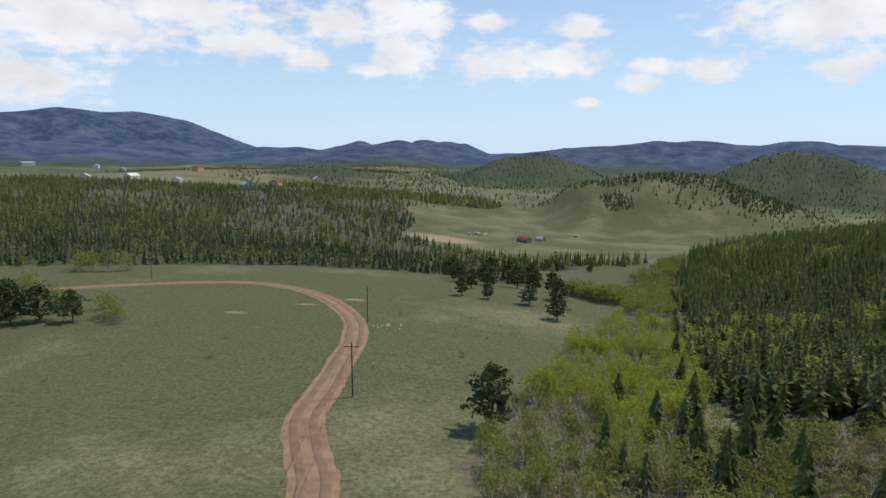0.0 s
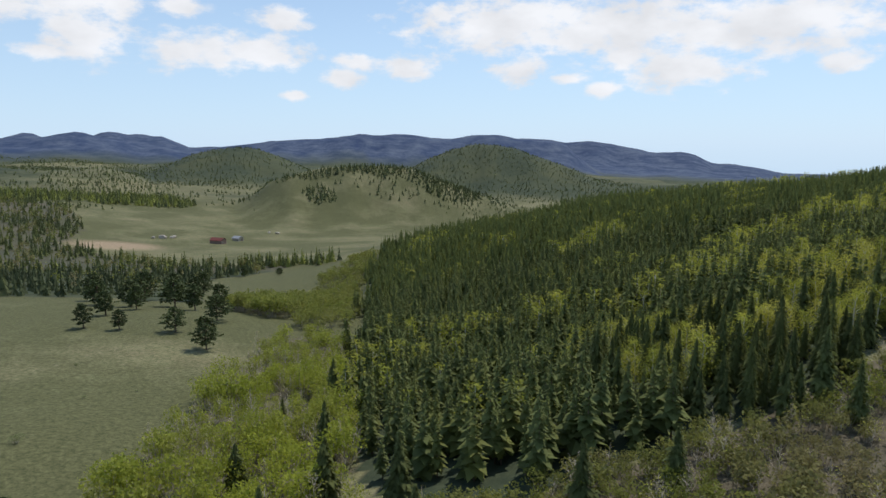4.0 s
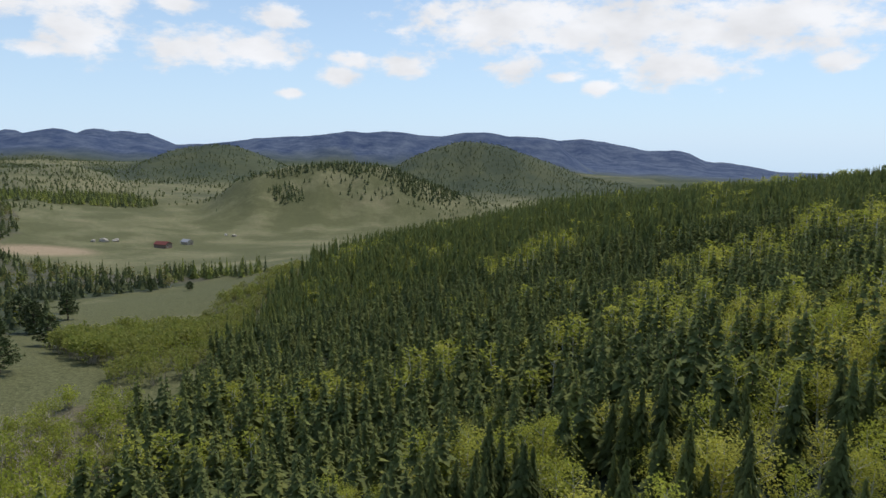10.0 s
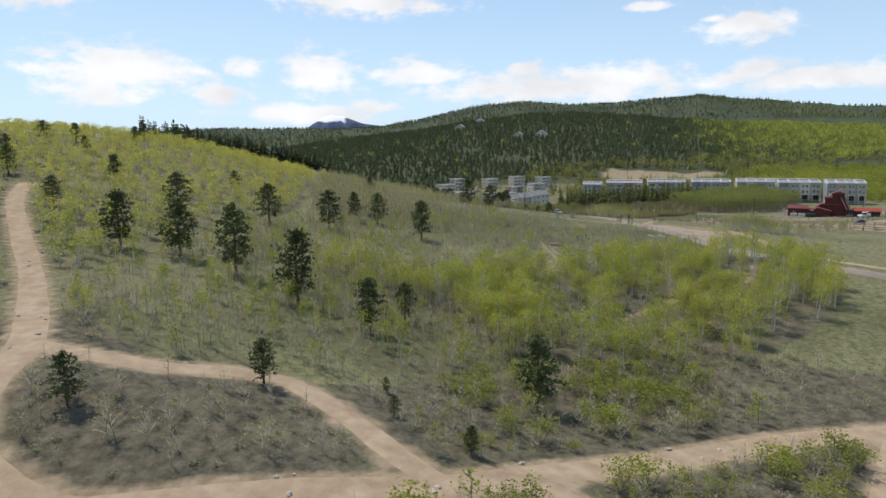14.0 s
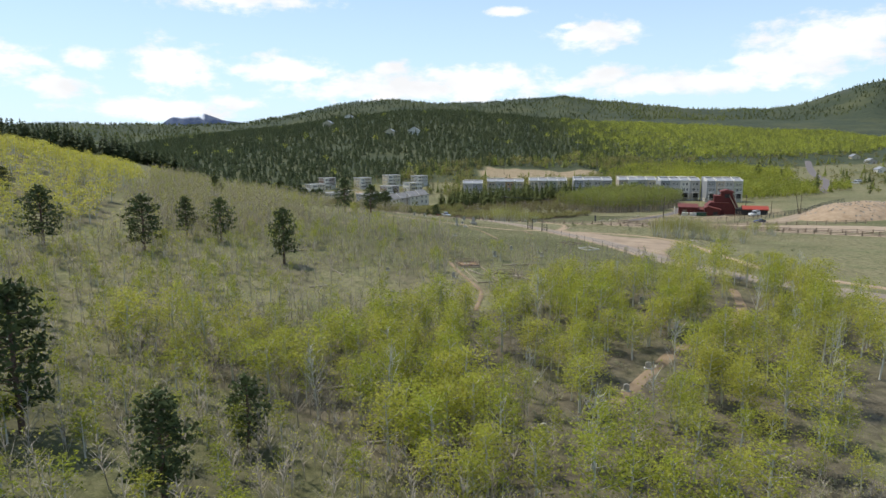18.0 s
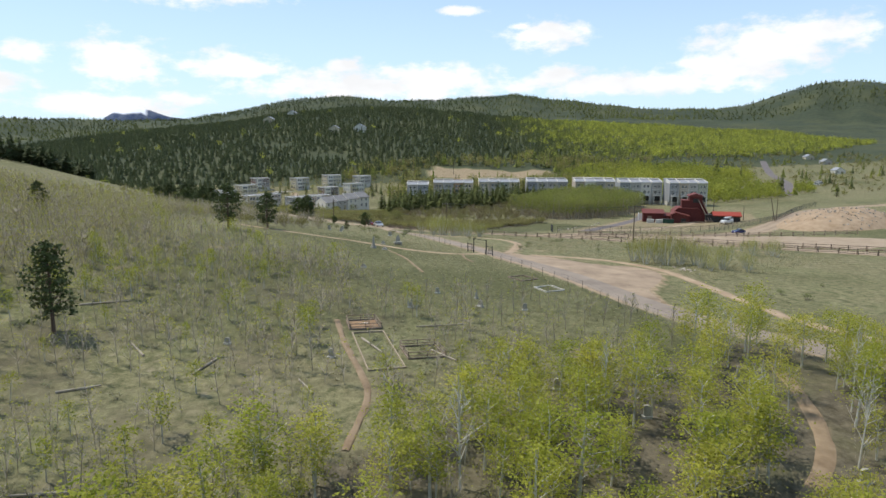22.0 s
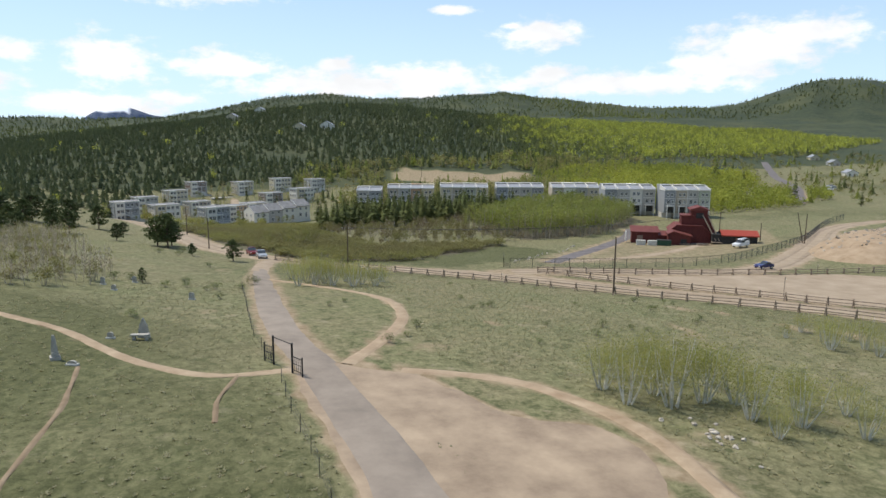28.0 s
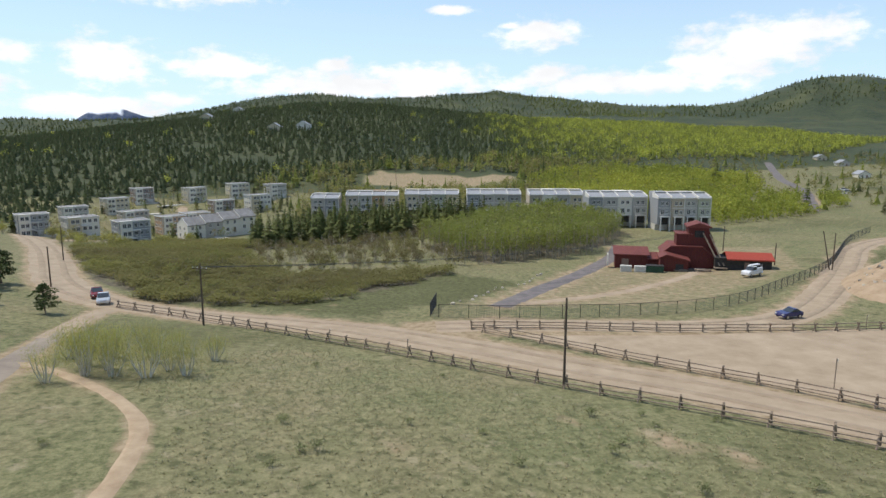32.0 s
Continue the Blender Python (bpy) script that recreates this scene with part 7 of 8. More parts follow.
def cabin(x, y, turn, w, d, h, wall, roof, label, name="cabin"):
    root = thing(name, label, "house", x, y, turn)
    part("wall", prism([(-w / 2, -1), (w / 2, -1), (w / 2, h), (0, h + w * 0.28), (-w / 2, h)], 0, d), wall, root)
    for s in (-1, 1):
        part("roof", prism([(0, h + w * 0.28 + 0.02), (s * (w / 2 + 0.4), h - 0.2), (s * (w / 2 + 0.4), h + 0.0), (0, h + w * 0.28 + 0.24)], -0.4, d + 0.4), roof, root)
    window(root, -w * 0.22, 0, h * 0.55, w * 0.2, h * 0.35)
    part("door", block(w * 0.18, -0.03, h * 0.36, 1.0, 0.08, h * 0.72), BROWN_, root)


cabin(-203, 546, 70, 7, 12, 3.2, BROWN_, RED_ROOF, "small brown cabin with a red roof in the meadow")
cabin(-196, 572, 60, 6, 8, 2.6, TAUPE_, ROOFING, "small grey barn behind the meadow cabin", "barn")
for n_, (x_, y_, r_, k_) in enumerate(((-705, 592, 30, 0), (-776, 514, 50, 1), (-606, 670, 20, 2), (-602, 615, 60, 3), (-766, 568, 10, 1), (-1413, 1020, 40, 0), (-1180, 900, 40, 3), (-900, 820, 10, 2), (-640, 820, 40, 1))):
    cabin(x_, y_, r_, 12, 18, 6.5, SIDINGS[(3, 1, 5, 0)[k_]], (ROOFING, WHITE, RED_ROOF, ROOFING)[k_], ("white", "cream", "red-roofed", "grey")[k_] + " house far off in the forest", "far_house")
root_ = thing("school", "long white flat-roofed hall far across the valley", "hall", -1548, 948, -30)
part("wall", block(0, 0, 5, 95, 24, 12), WHITE_, root_), part("roof", block(0, 0, 11.3, 97, 26, 0.6), WHITE, root_)
for n_ in range(9):
    window(root_, -40 + n_ * 10, -12, 6, 5, 2.5)
for x_, y_, k_ in ((822, -27, 1), (806, -52, 3), (1010, 10, 3), (930, 40, 1)):
    cabin(x_, y_, -105, 12, 12, 5.0, SIDINGS[k_], ROOFING, "pale gabled house on the far hillside", "far_house")
for x_, y_, k_ in ((505, -368, 3), (560, -410, 0), (600, -430, 1)):
    cabin(x_, y_, -115, 7, 9, 2.4, SIDINGS[k_], ROOFING, "low pale house far down the valley", "far_house")


# ---- vehicles ----
def car(x, y, turn, paint, label, long=4.5, tall=1.5, van=False, rack=False):
    root = thing("car" if not van else "truck", label, "car" if not van else "truck", x, y, turn, sink=-0.16)
    h = long / 2
    if van:
        outline = [(-h, 0.45), (h, 0.45), (h, 1.05), (h - 0.15, 1.15), (h - 1.2, 1.25), (-h, 1.25)]
        cab = [(-0.55, 1.25), (h - 1.25, 1.25), (h - 1.8, 1.95), (-0.4, 1.98)]
    else:
        outline = [(-h, 0.35), (h, 0.35), (h, 0.72), (h - 0.12, 0.84), (h - 1.15, 0.95), (-h + 0.15, 0.98), (-h, 0.8)]
        cab = [(-h + 0.25, 0.97), (h - 1.2, 0.95), (h - 2.0, tall), (-h + 1.0, tall)]
    body = prism(outline, -0.88, 0.88)
    bmesh.ops.bevel(body, geom=body.edges[:], offset=0.07, segments=2, affect="EDGES")
    part("body", body, PAINTS[paint], root)
    glass = prism(cab, -0.76, 0.76)
    bmesh.ops.bevel(glass, geom=glass.edges[:], offset=0.06, segments=2, affect="EDGES")
    c = part("cabin_glass", glass, PANE, root)
    top = cab[3][1]
    part("roof_panel", block((cab[2][0] + cab[3][0]) / 2, 0, top + 0.0, cab[2][0] - cab[3][0], 1.46, 0.08, 0.03), PAINTS[paint], c)
    for sx in (-1, 1):
        for sy in (-1, 1):
            w = part("wheel", stick((sx * h * 0.62, sy * 0.74, 0.33), (sx * h * 0.62, sy * 0.92, 0.33), 0.33, n=18), RUBBER, root)
            part("rim", stick((sx * h * 0.62, sy * 0.90, 0.33), (sx * h * 0.62, sy * 0.94, 0.33), 0.2, n=12), CHROME, w)
    for sy in (-1, 1):
        part("headlight", block(h - 0.02, sy * 0.62, 0.68 + 0.2 * van, 0.06, 0.32, 0.16, 0.02), LAMP_GLASS, root)
        part("tail_light", block(-h + 0.01, sy * 0.66, 0.74 + 0.2 * van, 0.06, 0.26, 0.18, 0.02), PAINTS["red"], root)
    if rack:
        for sy in (-1, 1):
            part("tool_box", block(-h + 1.05, sy * 0.68, 1.42, 1.9, 0.38, 0.5, 0.03), PAINTS[paint], root)
            part("rack_rail", stick((-h + 0.1, sy * 0.72, top + 0.16), (h - 1.9, sy * 0.72, top + 0.16), 0.04, n=6), STEEL, root)
        for sx in (-h + 0.2, -0.5):
            part("rack_bow", block(sx, 0, top + 0.1, 0.07, 1.5, 0.07), STEEL, root)
            for sy in (-1, 1):
                part("rack_post", stick((sx, sy * 0.72, 1.2), (sx, sy * 0.72, top + 0.12), 0.035, n=6), STEEL, root)
        part("load", block(-0.6, 0, top + 0.24, 3.0, 0.7, 0.16, 0.05), PAINTS[paint], root)


car(292.2, 9.6, -170, "silver", "silver car driving on the pale dirt road", 3.6)
car(297.4, 11.6, -165, "red", "dark red car driving behind the silver one", 3.4)
car(260, -86, 92, "blue", "dark blue car driving on the dirt road", 3.5, 1.35)
car(294, -108.6, 108, "white", "white utility truck parked beside the mine shed", 4.9, van=True, rack=True)
car(462, 18, 20, "white", "white car parked among the houses")
for x_, y_, c_ in ((452, -296, "white"), (456, -303, "silver"), (449, -287, "blue"), (464, -309, "white")):
    car(x_, y_, 40, c_, c_ + " car parked far off by the street")


# ---- fences ----
def buck():
    """A pair of crossed legs, for a rail fence that runs along x."""
    bm = bmesh.new()
    bar(bm, (0, -0.42, -0.1), (0, 0.20, 1.22), 0.085, n=6)
    bar(bm, (0.09, 0.42, -0.1), (0.09, -0.20, 1.22), 0.085, n=6)
    bar(bm, (0.05, -0.30, 0.30), (0.05, 0.30, 0.30), 0.045, n=5)
    me = bpy.data.meshes.new("buck")
    bm.to_mesh(me), bm.free()
    me.materials.append(WEATHERED)
    return me


def rail(thick=0.065):
    bm = stick((0, 0, 0), (1, 0, 0), thick, thick * 0.85, n=6)
    me = bpy.data.meshes.new("rail")
    bm.to_mesh(me), bm.free()
    me.materials.append(WEATHERED)
    return me


BUCK, RAIL = buck(), rail()


def span_piece(name, me, p0, p1, parent, thick=1.0):
    """A unit stick stretched from p0 to p1."""
    p0, p1 = Vector(p0), Vector(p1)
    d = p1 - p0
    ob = new(name, me)
    ob.matrix_world = Matrix.LocRotScale(p0, d.to_track_quat("X", "Z"), (d.length, thick, thick))
    ob.parent = parent
    return ob


def rail_fence(label, course, bay=2.9):
    line = smooth_line(course, bay)
    root = tagged(new("rail_fence"), label, "fence", "rail fences")
    z = land(line[:, 0], line[:, 1])
    g = np.random.default_rng(5)
    for i, (x, y) in enumerate(line):
        d = line[min(i + 1, len(line) - 1)] - line[max(i - 1, 0)]
        ob = new("buck", BUCK)
        ob.matrix_world = pose(x, y, z[i] + g.normal(0, 0.03), g.normal(0, 3), g.normal(0, 3), math.degrees(math.atan2(d[1], d[0])) + g.normal(0, 5))
        ob.parent = root
        if i:
            n = (Vector((-(line[i] - line[i - 1])[1], (line[i] - line[i - 1])[0], 0))).normalized()
            for off, hh in ((0.28, 0.32), (0.20, 0.62), (0.06, 1.02)):
                span_piece("rail", RAIL, Vector((*line[i - 1], z[i - 1] + hh + g.normal(0, 0.04))) - n * off, Vector((x, y, z[i] + hh + g.normal(0, 0.04))) - n * off, root)


rail_fence("weathered buck-and-rail fence along the meadow", [(289, 7), (281, -3), (276, -8), (262, -21), (246, -34), (238, -40.5), (230, -47), (221, -53.5), (205, -64), (186, -77)])
rail_fence("weathered buck-and-rail fence along the dirt yard", [(263, -41), (256, -46), (247, -52), (238, -57.5), (229, -62.5), (218, -68), (200, -79)])
rail_fence("weathered buck-and-rail fence across the dirt yard", [(265, -40), (262, -52), (257, -66), (253, -80), (250, -95), (246, -112)])


def mesh_fence(label, course, high=1.9, bay=3.0, name="mesh_fence", strands=9):
    """Steel posts, rails and wire mesh."""
    line = smooth_line(course, bay)
    root = tagged(new(name), label, "fence")
    z = land(line[:, 0], line[:, 1])
    for i, (x, y) in enumerate(line):
        part("post", stick((x, y, z[i] - 0.2), (x, y, z[i] + high + 0.05), 0.05, n=6), DARK_METAL, root)
        if i:
            a, b = Vector((*line[i - 1], z[i - 1])), Vector((x, y, z[i]))
            up = Vector((0, 0, 1))
            w = bmesh.new()
            for k in range(strands):
                h0 = 0.1 + (high - 0.15) * k / (strands - 1)
                bar(w, a + up * h0, b + up * h0, 0.013, n=3)
            for k in range(1, 12):
                m = a.lerp(b, k / 12)
                bar(w, m + up * 0.1, m + up * (high - 0.05), 0.012, n=3)
            part("mesh_panel", w, WIRE, root)
            part("top_rail", stick(a + up * high, b + up * high, 0.03, n=5), DARK_METAL, root)


mesh_fence("dark wire mesh fence round the mine yard", [(274, -38), (270.5, -46), (269, -55), (268, -67), (270, -84), (280, -103), (292, -124), (305, -141), (319, -158), (329, -172), (336, -185)])
mesh_fence("open dark mesh gate at the mine entrance", [(275, -37), (279, -38.5), (283, -40)], 2.1, 2.2, "mesh_gate", 15)
g_ = np.random.default_rng(9)
FIELD = smooth_line([(240, 11.8), (227, 11), (212, 10), (204, 8.6)], 3.0).tolist() + smooth_line([(199, 8.0), (193, 7.6), (187, 6.8), (181, 6.3), (172, 5.3), (165, 4.6), (160, 3.2), (154, 1.4), (146, -3.5)], 3.0).tolist()
root_ = tagged(new("wire_fence"), "thin steel-post wire fence beside the gravel lane", "fence")
for i_, (x_, y_) in enumerate(FIELD):
    z_ = float(land(x_, y_))
    part("post", stick((x_, y_, z_ - 0.2), (x_ + g_.normal(0, 0.04), y_ + g_.normal(0, 0.04), z_ + 1.1), 0.022, n=5), DARK_METAL, root_)
    if i_ and math.hypot(x_ - FIELD[i_ - 1][0], y_ - FIELD[i_ - 1][1]) < 4.5:
        w_ = bmesh.new()
        for hh_ in (0.4, 0.75, 1.1):
            bar(w_, (FIELD[i_ - 1][0], FIELD[i_ - 1][1], float(land(*FIELD[i_ - 1])) + hh_), (x_, y_, z_ + hh_), 0.008, n=3)
        part("wire", w_, WIRE, root_)


def graveyard_gate():
    root = thing("gate", "black iron gate standing open at the graveyard", "gate", 202.3, 7.8, -150)
    for x in (-1.3, 1.3):
        part("gate_post", stick((x, 0, -0.3), (x, 0, 2.3), 0.08, n=8), DARK_METAL, root)
    for s, x in ((-1, -2.6), (1, 2.6)):
        part("side_post", stick((x, 0, -0.3), (x, 0, 1.5), 0.06, n=8), DARK_METAL, root)
        lf = bmesh.new()
        for zz in (0.3, 0.8, 1.3):
            bar(lf, (s * 1.3, 0, zz), (x, 0, zz), 0.03, n=5)
        for k in range(1, 5):
            bar(lf, (s * (1.3 + k * 0.26), 0, 0.2), (s * (1.3 + k * 0.26), 0, 1.4), 0.018, n=5)
        part("gate_leaf", lf, DARK_METAL, root)
    part("rail", stick((-1.3, 0, 2.2), (1.3, 0, 2.2), 0.04, n=6), DARK_METAL, root)


graveyard_gate()


# ---- poles and wires ----
def pole(x, y, high, label, arm=True, lean=(0, 0), turn=0.0):
    root = thing("utility_pole", label, "utility pole", x, y, turn)
    part("shaft", stick((0, 0, -0.5), (lean[0], lean[1], high), 0.14, 0.10, n=8), POLE_WOOD, root)
    if arm:
        part("cross_arm", block(0, 0.12, high - 0.7, 2.3, 0.1, 0.12), POLE_WOOD, root)
        for s in (-1.0, -0.35, 0.35, 1.0):
            part("insulator", stick((s, 0.12, high - 0.64), (s, 0.12, high - 0.44), 0.05, 0.03, n=7), LAMP_GLASS, root)
    return root


def cable(p0, p1, sag):
    """A hanging wire."""
    cu = bpy.data.curves.new("wire", "CURVE")
    cu.dimensions, cu.bevel_depth, cu.bevel_resolution = "3D", 0.024, 1
    sp = cu.splines.new("POLY")
    n = 14
    sp.points.add(n)
    a, b = Vector(p0), Vector(p1)
    for i in range(n + 1):
        k = i / n
        q = a.lerp(b, k) - Vector((0, 0, sag * 4 * k * (1 - k)))
        sp.points[i].co = (*q, 1)
    cu.materials.append(WIRE)
    return tagged(new("power_line", cu), "thin dark power line sagging between wooden poles", "power line")


WEST_POLES = [(-44, -25, 8.8, 30), (-71, 30, 8.8, 25), (-98, 79, 8.8, 30), (-140, 125, 8.8, 40), (-212, 116, 8.8, 100)]
for x_, y_, h_, t_ in WEST_POLES[1:3] + WEST_POLES[4:]:
    pole(x_, y_, h_, "dark wooden utility pole beside the meadow road", True, turn=t_)
for a_, b_ in zip(WEST_POLES[:2], WEST_POLES[1:3]):
    for s_ in (-1.0, 1.0):
        ca_, sa_ = math.cos(radians(a_[3])), math.sin(radians(a_[3]))
        cable((a_[0] + s_ * ca_, a_[1] + s_ * sa_, float(land(a_[0], a_[1])) + 8.3), (b_[0] + s_ * ca_, b_[1] + s_ * sa_, float(land(b_[0], b_[1])) + 8.3), 0.9)
pole(275, -6, 8.4, "grey wooden utility pole at the edge of the meadow", turn=60)
pole(238, -40.3, 8.6, "slim wooden pole behind the rail fence", False, turn=40)
pole(305, -124, 5.0, "short wooden pole in the mine yard", False)
pole(331, -131, 6.5, "wooden pole behind the mine", False)
pole(293, -127, 8.0, "leaning wooden pole by the mesh fence", False, lean=(1.4, 1.2))
pole(292, -126.5, 7.8, "upright wooden pole by the mesh fence", False)
pole(350, 30, 8.0, "dark wooden pole beside the valley road", False)
pole(308, 21, 7.0, "dark wooden pole beside the roadside pines", False)
pole(590, -95, 9.0, "tall wooden pole on the cleared hillside", False)
for s_ in (-0.9, 0.0, 0.9):
    cable((275 + s_ * 0.5, -6 + s_ * 0.87, float(land(275, -6)) + 7.9), (331 + s_ * 0.5, -131 + s_ * 0.87, float(land(331, -131)) + 6.4), 2.2)
for x_, y_, h_ in ((232, -65, 3.0), (256, -29.5, 1.3), (264, -21.5, 1.2), (-75, 43, 1.4), (296, -22, 1.6), (252, -91, 1.8)):
    r_ = thing("marker_post", "thin marker post with a small white plate by the road", "post", x_, y_)
    part("post", stick((0, 0, -0.2), (0, 0, h_), 0.05, n=6), WEATHERED, r_)
    part("plate", block(0, -0.06, h_ - 0.15, 0.18, 0.03, 0.26), WHITE, r_)


# ---- graveyard ----
def obelisk(x, y, h, label, turn=0.0):
    r = thing("gravestone", label, "gravestone", x, y, turn, "gravestones", sink=0.05)
    k = h / 1.9
    part("plinth", block(0, 0, 0.15 * k, 0.7 * k, 0.7 * k, 0.34 * k, 0.03 * k), MARBLE, r)
    part("die", block(0, 0, 0.45 * k, 0.46 * k, 0.46 * k, 0.35 * k, 0.02 * k), MARBLE, r)
    part("shaft", stick((0, 0, 0.6 * k), (0, 0, h), 0.25 * k, 0.11 * k, n=4), MARBLE, r)


def headstone(x, y, h, label, turn=0.0, w=0.5):
    r = thing("gravestone", label, "gravestone", x, y, turn, "gravestones", sink=0.05)
    part("base", block(0, 0, 0.08, w + 0.2, 0.36, 0.2, 0.02), CONCRETE, r)
    n = 9
    arch = [(-w / 2, 0.15), (w / 2, 0.15), (w / 2, h - w * 0.3)] + [(math.cos(math.pi * k / n) * w / 2, h - w * 0.3 + math.sin(math.pi * k / n) * w * 0.3) for k in range(1, n)] + [(-w / 2, h - w * 0.3)]
    part("slab", prism(arch, -0.09, 0.09), MARBLE, r)


obelisk(206, 24, 1.9, "pale marble obelisk gravestone in the grass", 20)
obelisk(170, 18.5, 1.1, "slim grey obelisk gravestone among saplings", 10)
headstone(167, 19, 0.7, "short grey gravestone among saplings", 30)
obelisk(145, 6, 1.3, "pale obelisk gravestone between aspens", 30)
for x_, y_, h_, w_ in ((138, 20, 1.0, 0.45), (138.5, 13, 1.1, 0.9), (132, 8, 0.9, 0.5), (168, 26, 0.9, 0.4), (160, 43, 0.6, 0.4), (146, 20, 0.9, 0.5), (143, 19, 0.8, 0.5), (155, 35, 0.8, 0.4), (118, 31, 0.8, 0.5), (120, 28, 0.7, 0.45), (114, 37, 0.7, 0.5),
                       (165, 15, 0.8, 0.4), (188, 28, 0.5, 0.6), (204.5, 22.5, 0.4, 0.7), (141, 16, 0.9, 0.45), (130, 12, 0.8, 0.45), (124, 24, 0.7, 0.5), (231, 17, 0.9, 0.6), (240, 28, 1.0, 0.5), (243, 25, 0.9, 0.5), (236, 26, 0.7, 0.5), (212, 21.5, 0.6, 0.5), (173, 22, 0.7, 0.4), (126, 17, 0.8, 0.5)):
    headstone(x_, y_, h_, "small weathered pale headstone in the grass" if x_ > 160 else "small pale headstone between slim aspens", 70, w_)


def bench_monument(x, y):
    r = thing("monument", "grey stone bench and cross monument in the grass", "monument", x, y, -100)
    part("seat", block(0, -0.6, 0.5, 1.5, 0.5, 0.12, 0.02), MARBLE, r)
    for s in (-0.5, 0.5):
        part("leg", block(s, -0.6, 0.22, 0.2, 0.4, 0.5), MARBLE, r)
    part("tablet", prism([(-0.5, 0), (0.5, 0), (0.3, 1.1), (0.0, 1.7), (-0.3, 1.1)], 0.1, 0.35), MARBLE, r)


bench_monument(212, 19)


OLD_TIMBER = mat("pale old timber", (0.27, 0.22, 0.15), (0.40, 0.33, 0.24), 2.0, 0.9, 0.01, 12)


def plot(label, corners, material, fence=False, high=0.15):
    """A grave plot with a kerb, and posts and rails where it is fenced."""
    c = np.array(corners, float)
    z = land(c[:, 0], c[:, 1])
    r = tagged(new("grave_plot"), label, "grave plot", "grave plots")
    for i in range(len(c)):
        a, b = c[i - 1], c[i]
        za, zb = z[i - 1], z[i]
        d = b - a
        bm = block(0, 0, 0, float(np.hypot(*d)) + 0.1, 0.11, high * 2, 0.02)
        ob = part("kerb", bm, material, r)
        ob.matrix_local = Matrix.Translation((*(a + b) / 2, (za + zb) / 2)) @ Matrix.Rotation(math.atan2(d[1], d[0]), 4, "Z") @ Matrix.Rotation(-math.atan2(zb - za, float(np.hypot(*d))), 4, "Y")
        if fence:
            n = max(2, int(np.hypot(*d) / 1.1))
            for k in range(n):
                q = a + d * k / n
                zz = za + (zb - za) * k / n
                part("post", stick((q[0], q[1], zz), (q[0], q[1], zz + 0.6), 0.04, n=5), WEATHERED, r)
            for hh in (0.28, 0.55):
                part("rail", stick((*a, za + hh), (*b, zb + hh), 0.035, n=5), WEATHERED, r)


plot("white-kerbed grave plot in the grass beside the lane", [(174, 10.3), (174.6, 8.0), (172.2, 7.4), (171.6, 9.8)], CONCRETE)
plot("weathered timber-kerbed grave plot in the grass", [(180.2, 11.2), (181.0, 8.9), (178.5, 8.0), (177.7, 10.3)], WEATHERED)
plot("long grave plot with a low pale timber kerb", [(151.6, 32.6), (151.6, 29.8), (160.6, 30.0), (160.6, 32.7)], OLD_TIMBER)
plot("red-gravel grave plot with a low timber fence", [(161.6, 32.8), (161.5, 30.0), (164.3, 30.2), (164.3, 32.8)], WEATHERED, True)
plot("old grave plot with a sagging rail fence", [(153.4, 29.2), (153.4, 26.2), (156.4, 26.4), (156.4, 29.3)], WEATHERED, True, 0.12)
root_ = thing("grave_bed", "reddish gravel bed with a small white cross", "grave", 162.9, 31.4, 0)
part("bed", block(0, 0, 0.03, 2.5, 2.4, 0.12), ROAD, root_)
part("cross", box(block(0, 0, 0.14, 0.12, 0.8, 0.06), 0, -0.12, 0.14, 0.45, 0.12, 0.058), WHITE, root_)

# ---- loose things ----
root_ = thing("dumpster", "dark green waste container beside the mine", "container", 307.2, -95.0, -118)
part("bin", block(0, 0, 0.75, 3.6, 1.6, 1.4, 0.05), PAINTS["green"], root_)
part("lid", block(0, 0, 1.5, 3.7, 1.7, 0.12, 0.03), BLACK, root_)


def stone(x, y, s, g, label, group):
    bm = bmesh.new()
    bmesh.ops.create_icosphere(bm, subdivisions=2, radius=0.5)
    for v in bm.verts:
        v.co *= 0.75 + 0.5 * noise.noise(v.co * 2.3 + Vector((x, y, 0)))
        v.co.z *= 0.62
    bmesh.ops.scale(bm, vec=(s, s * g.uniform(0.6, 1.0), s), verts=bm.verts)
    me = bpy.data.meshes.new("boulder")
    bm.to_mesh(me), bm.free()
    me.materials.append(ROCK)
    ob = tagged(new("boulder", me), label, "boulder", group)
    ob.matrix_world = pose(x, y, float(land(x, y)) + s * 0.12, 0, 0, g.uniform(0, 360))


g_ = np.random.default_rng(21)
for n_ in range(34):
    line_ = LINES[3][1]
    p_ = line_[int(g_.integers(40, len(line_) - 60))] + g_.normal(0, 1.6, 2)
    stone(float(p_[0]), float(p_[1]), g_.uniform(0.25, 0.7), g_, "pale granite stone beside the trail", "trail stones")
for n_ in range(22):
    stone(185 + g_.normal(0, 2.0), -16.5 + g_.normal(0, 0.9), g_.uniform(0.2, 0.55), g_, "pale granite stone at the lot's edge", "lot stones")
for n_ in range(16):
    stone(-93 + g_.normal(0, 2.5), 76 + g_.normal(0, 2.0), g_.uniform(0.3, 0.9), g_, "pale granite stone beside the meadow road", "road stones")
for n_ in range(18):
    k_ = n_ / 17
    stone(284 + 26 * k_ + g_.normal(0, 0.6), -44 - 26 * k_ + g_.normal(0, 0.6), g_.uniform(0.4, 1.0), g_, "pale granite stone along the asphalt lane", "lane stones")
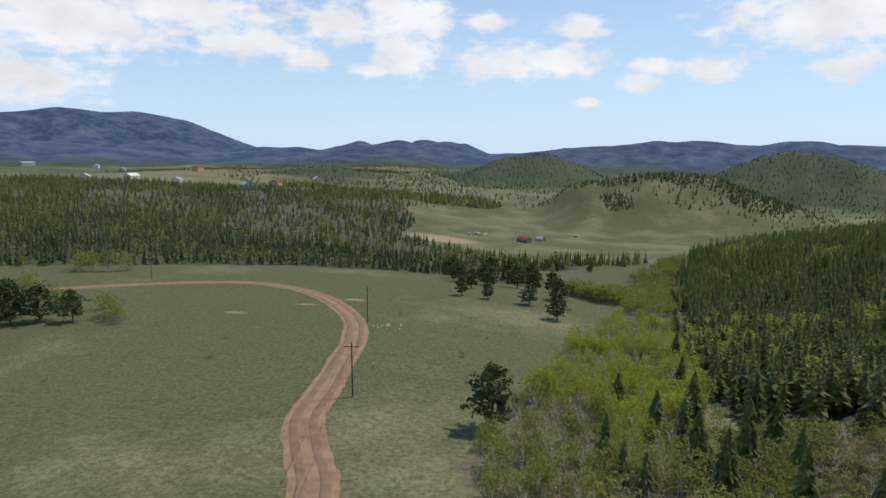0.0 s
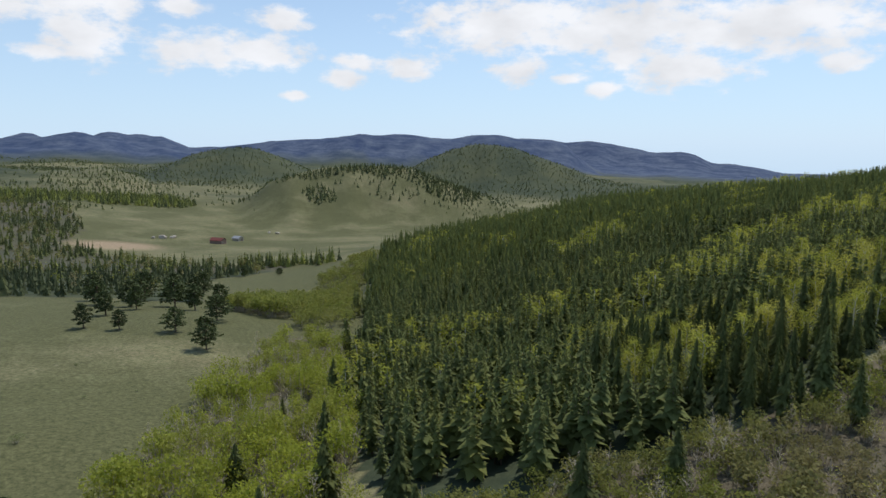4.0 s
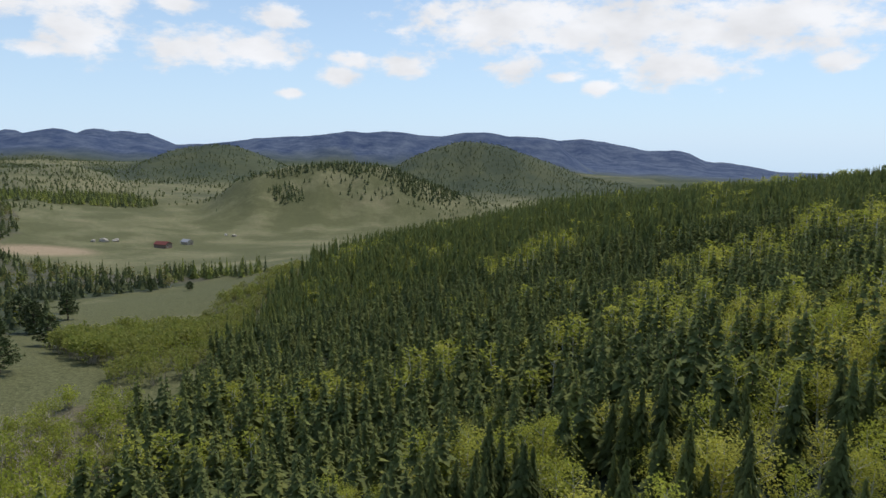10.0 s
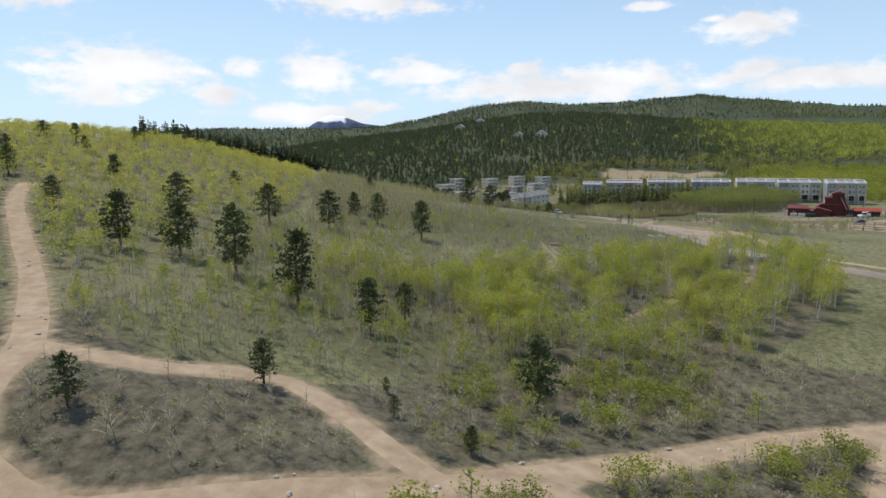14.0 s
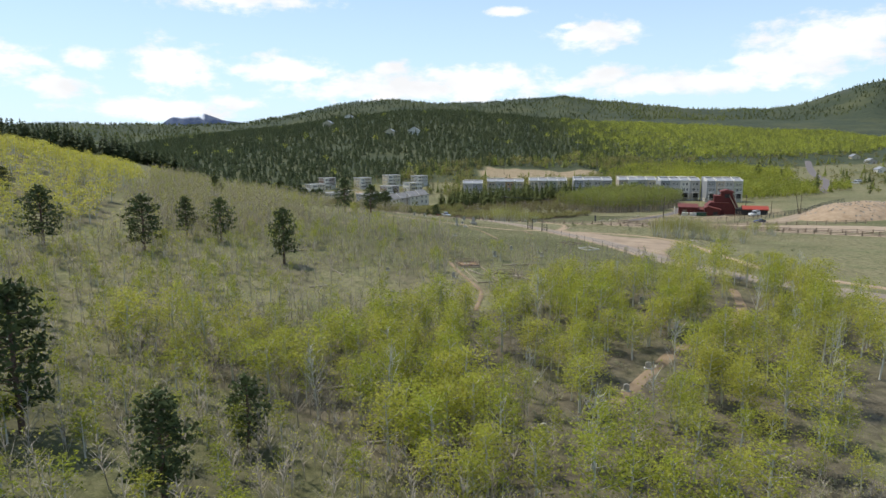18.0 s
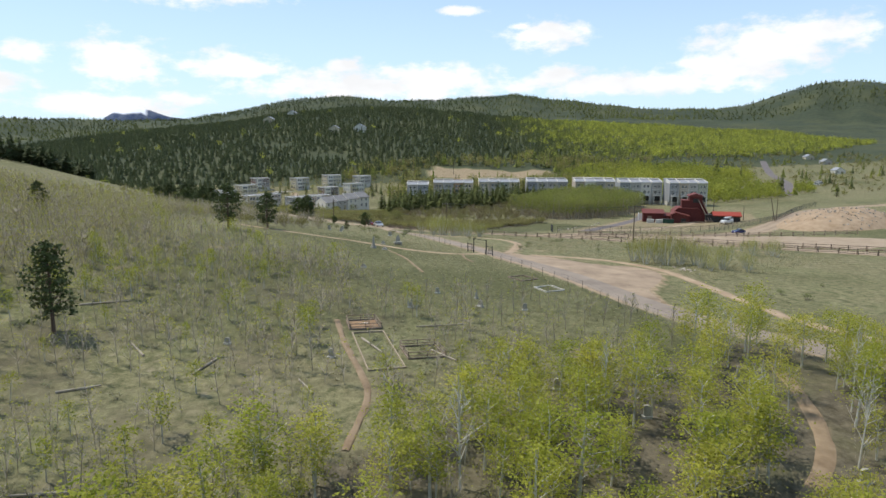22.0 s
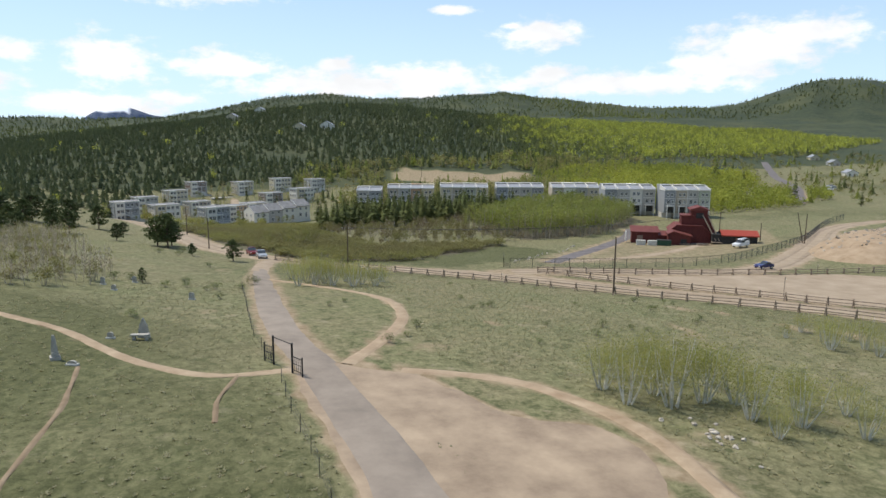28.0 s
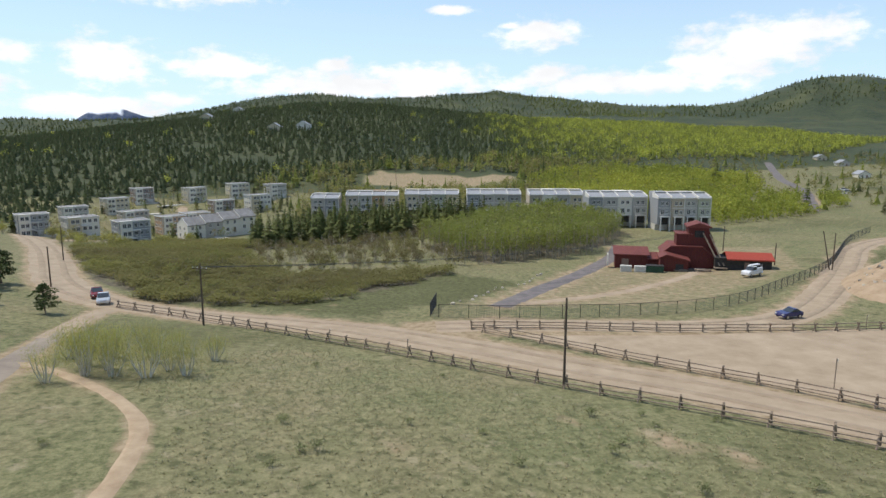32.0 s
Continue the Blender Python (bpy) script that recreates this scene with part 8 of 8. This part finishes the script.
for x_, y_, s_ in ((-262, 560, 9), (-255, 566, 7), (-268, 555, 6), (-180, 640, 6), (-190, 646, 5)):
    stone(x_, y_, s_, g_, "grey granite outcrop in the far meadow", "outcrops")

g_ = np.random.default_rng(33)
LOG_SPOTS = sow([(112, 62), (172, 58), (190, 40), (160, 24), (130, 30), (108, 44)], 7.5, lambda x, y: 0.55 + 0 * x, 60)
for x_, y_ in LOG_SPOTS:
    l_, a_ = g_.uniform(2.0, 4.8), g_.uniform(0, 6.28)
    dx_, dy_ = math.cos(a_) * l_ / 2, math.sin(a_) * l_ / 2
    z0_, z1_ = float(land(x_ - dx_, y_ - dy_)), float(land(x_ + dx_, y_ + dy_))
    bm_ = stick((-dx_, -dy_, z0_ + 0.06), (dx_, dy_, z1_ + 0.12), 0.11, 0.06, n=7)
    bar(bm_, (dx_ * 0.3, dy_ * 0.3, (z0_ + z1_) / 2 + 0.1), (dx_ * 0.3 - dy_ * 0.25, dy_ * 0.3 + dx_ * 0.25, (z0_ + z1_) / 2 + 0.5), 0.04, 0.02, 5)
    me_ = bpy.data.meshes.new("log")
    bm_.to_mesh(me_), bm_.free()
    me_.materials.append(GREY_TWIG)
    ob_ = tagged(new("log", me_), "fallen grey aspen log lying in the grass", "log", "fallen logs")
    ob_.location = (x_, y_, 0)


def mound():
    """A heap of dug earth beside the road, with stones in it."""
    k = 44
    u, v = np.meshgrid(np.linspace(-1, 1, k), np.linspace(-1, 1, k))
    r = np.hypot(u, v)
    x, y = 272 + u * 15 - v * 12, -132 + v * 24 + u * 6
    z = land(x, y) - 0.3 + 5.2 * np.clip(1 - r**2, 0, 1) ** 0.8 * (1 + 0.25 * rough(x, y, 7, 77)) + 0.3 * rough(x, y, 2, 78) * (r < 1)
    i, j = np.meshgrid(np.arange(k - 1), np.arange(k - 1), indexing="ij")
    f = np.stack([i * k + j, i * k + j + 1, (i + 1) * k + j + 1, (i + 1) * k + j], -1).reshape(-1, 4)
    tagged(new("earth_mound", mesh_of("earth_mound", np.stack([x, y, z], -1).reshape(-1, 3), f, [EARTH], smooth=True)), "tan heap of dug earth beside the dirt road", "mound")
    g = np.random.default_rng(3)
    q = g.uniform(-0.75, 0.75, (320, 2))
    ix, iy = ((q[:, 0] + 1) / 2 * (k - 1)).astype(int), ((q[:, 1] + 1) / 2 * (k - 1)).astype(int)
    c = np.c_[x[iy, ix], y[iy, ix], z[iy, ix]] + g.normal(0, 0.05, (320, 3))
    t = np.array([(1, 1, 1), (-1, -1, 1), (-1, 1, -1), (1, -1, -1)], float)
    s = g.uniform(0.1, 0.32, (320, 1, 1))
    vs = c[:, None] + spin(t[None] * s, g.uniform(0, 6, (320, 1)))
    fs = np.array([(0, 1, 2), (0, 3, 1), (0, 2, 3), (1, 3, 2)])[None] + np.arange(320)[:, None, None] * 4
    tagged(new("rubble", mesh_of("rubble", vs.reshape(-1, 3), fs.reshape(-1, 3), [ROCK])), "pale stones scattered over the earth heap", "rubble", kind="stuff")


mound()
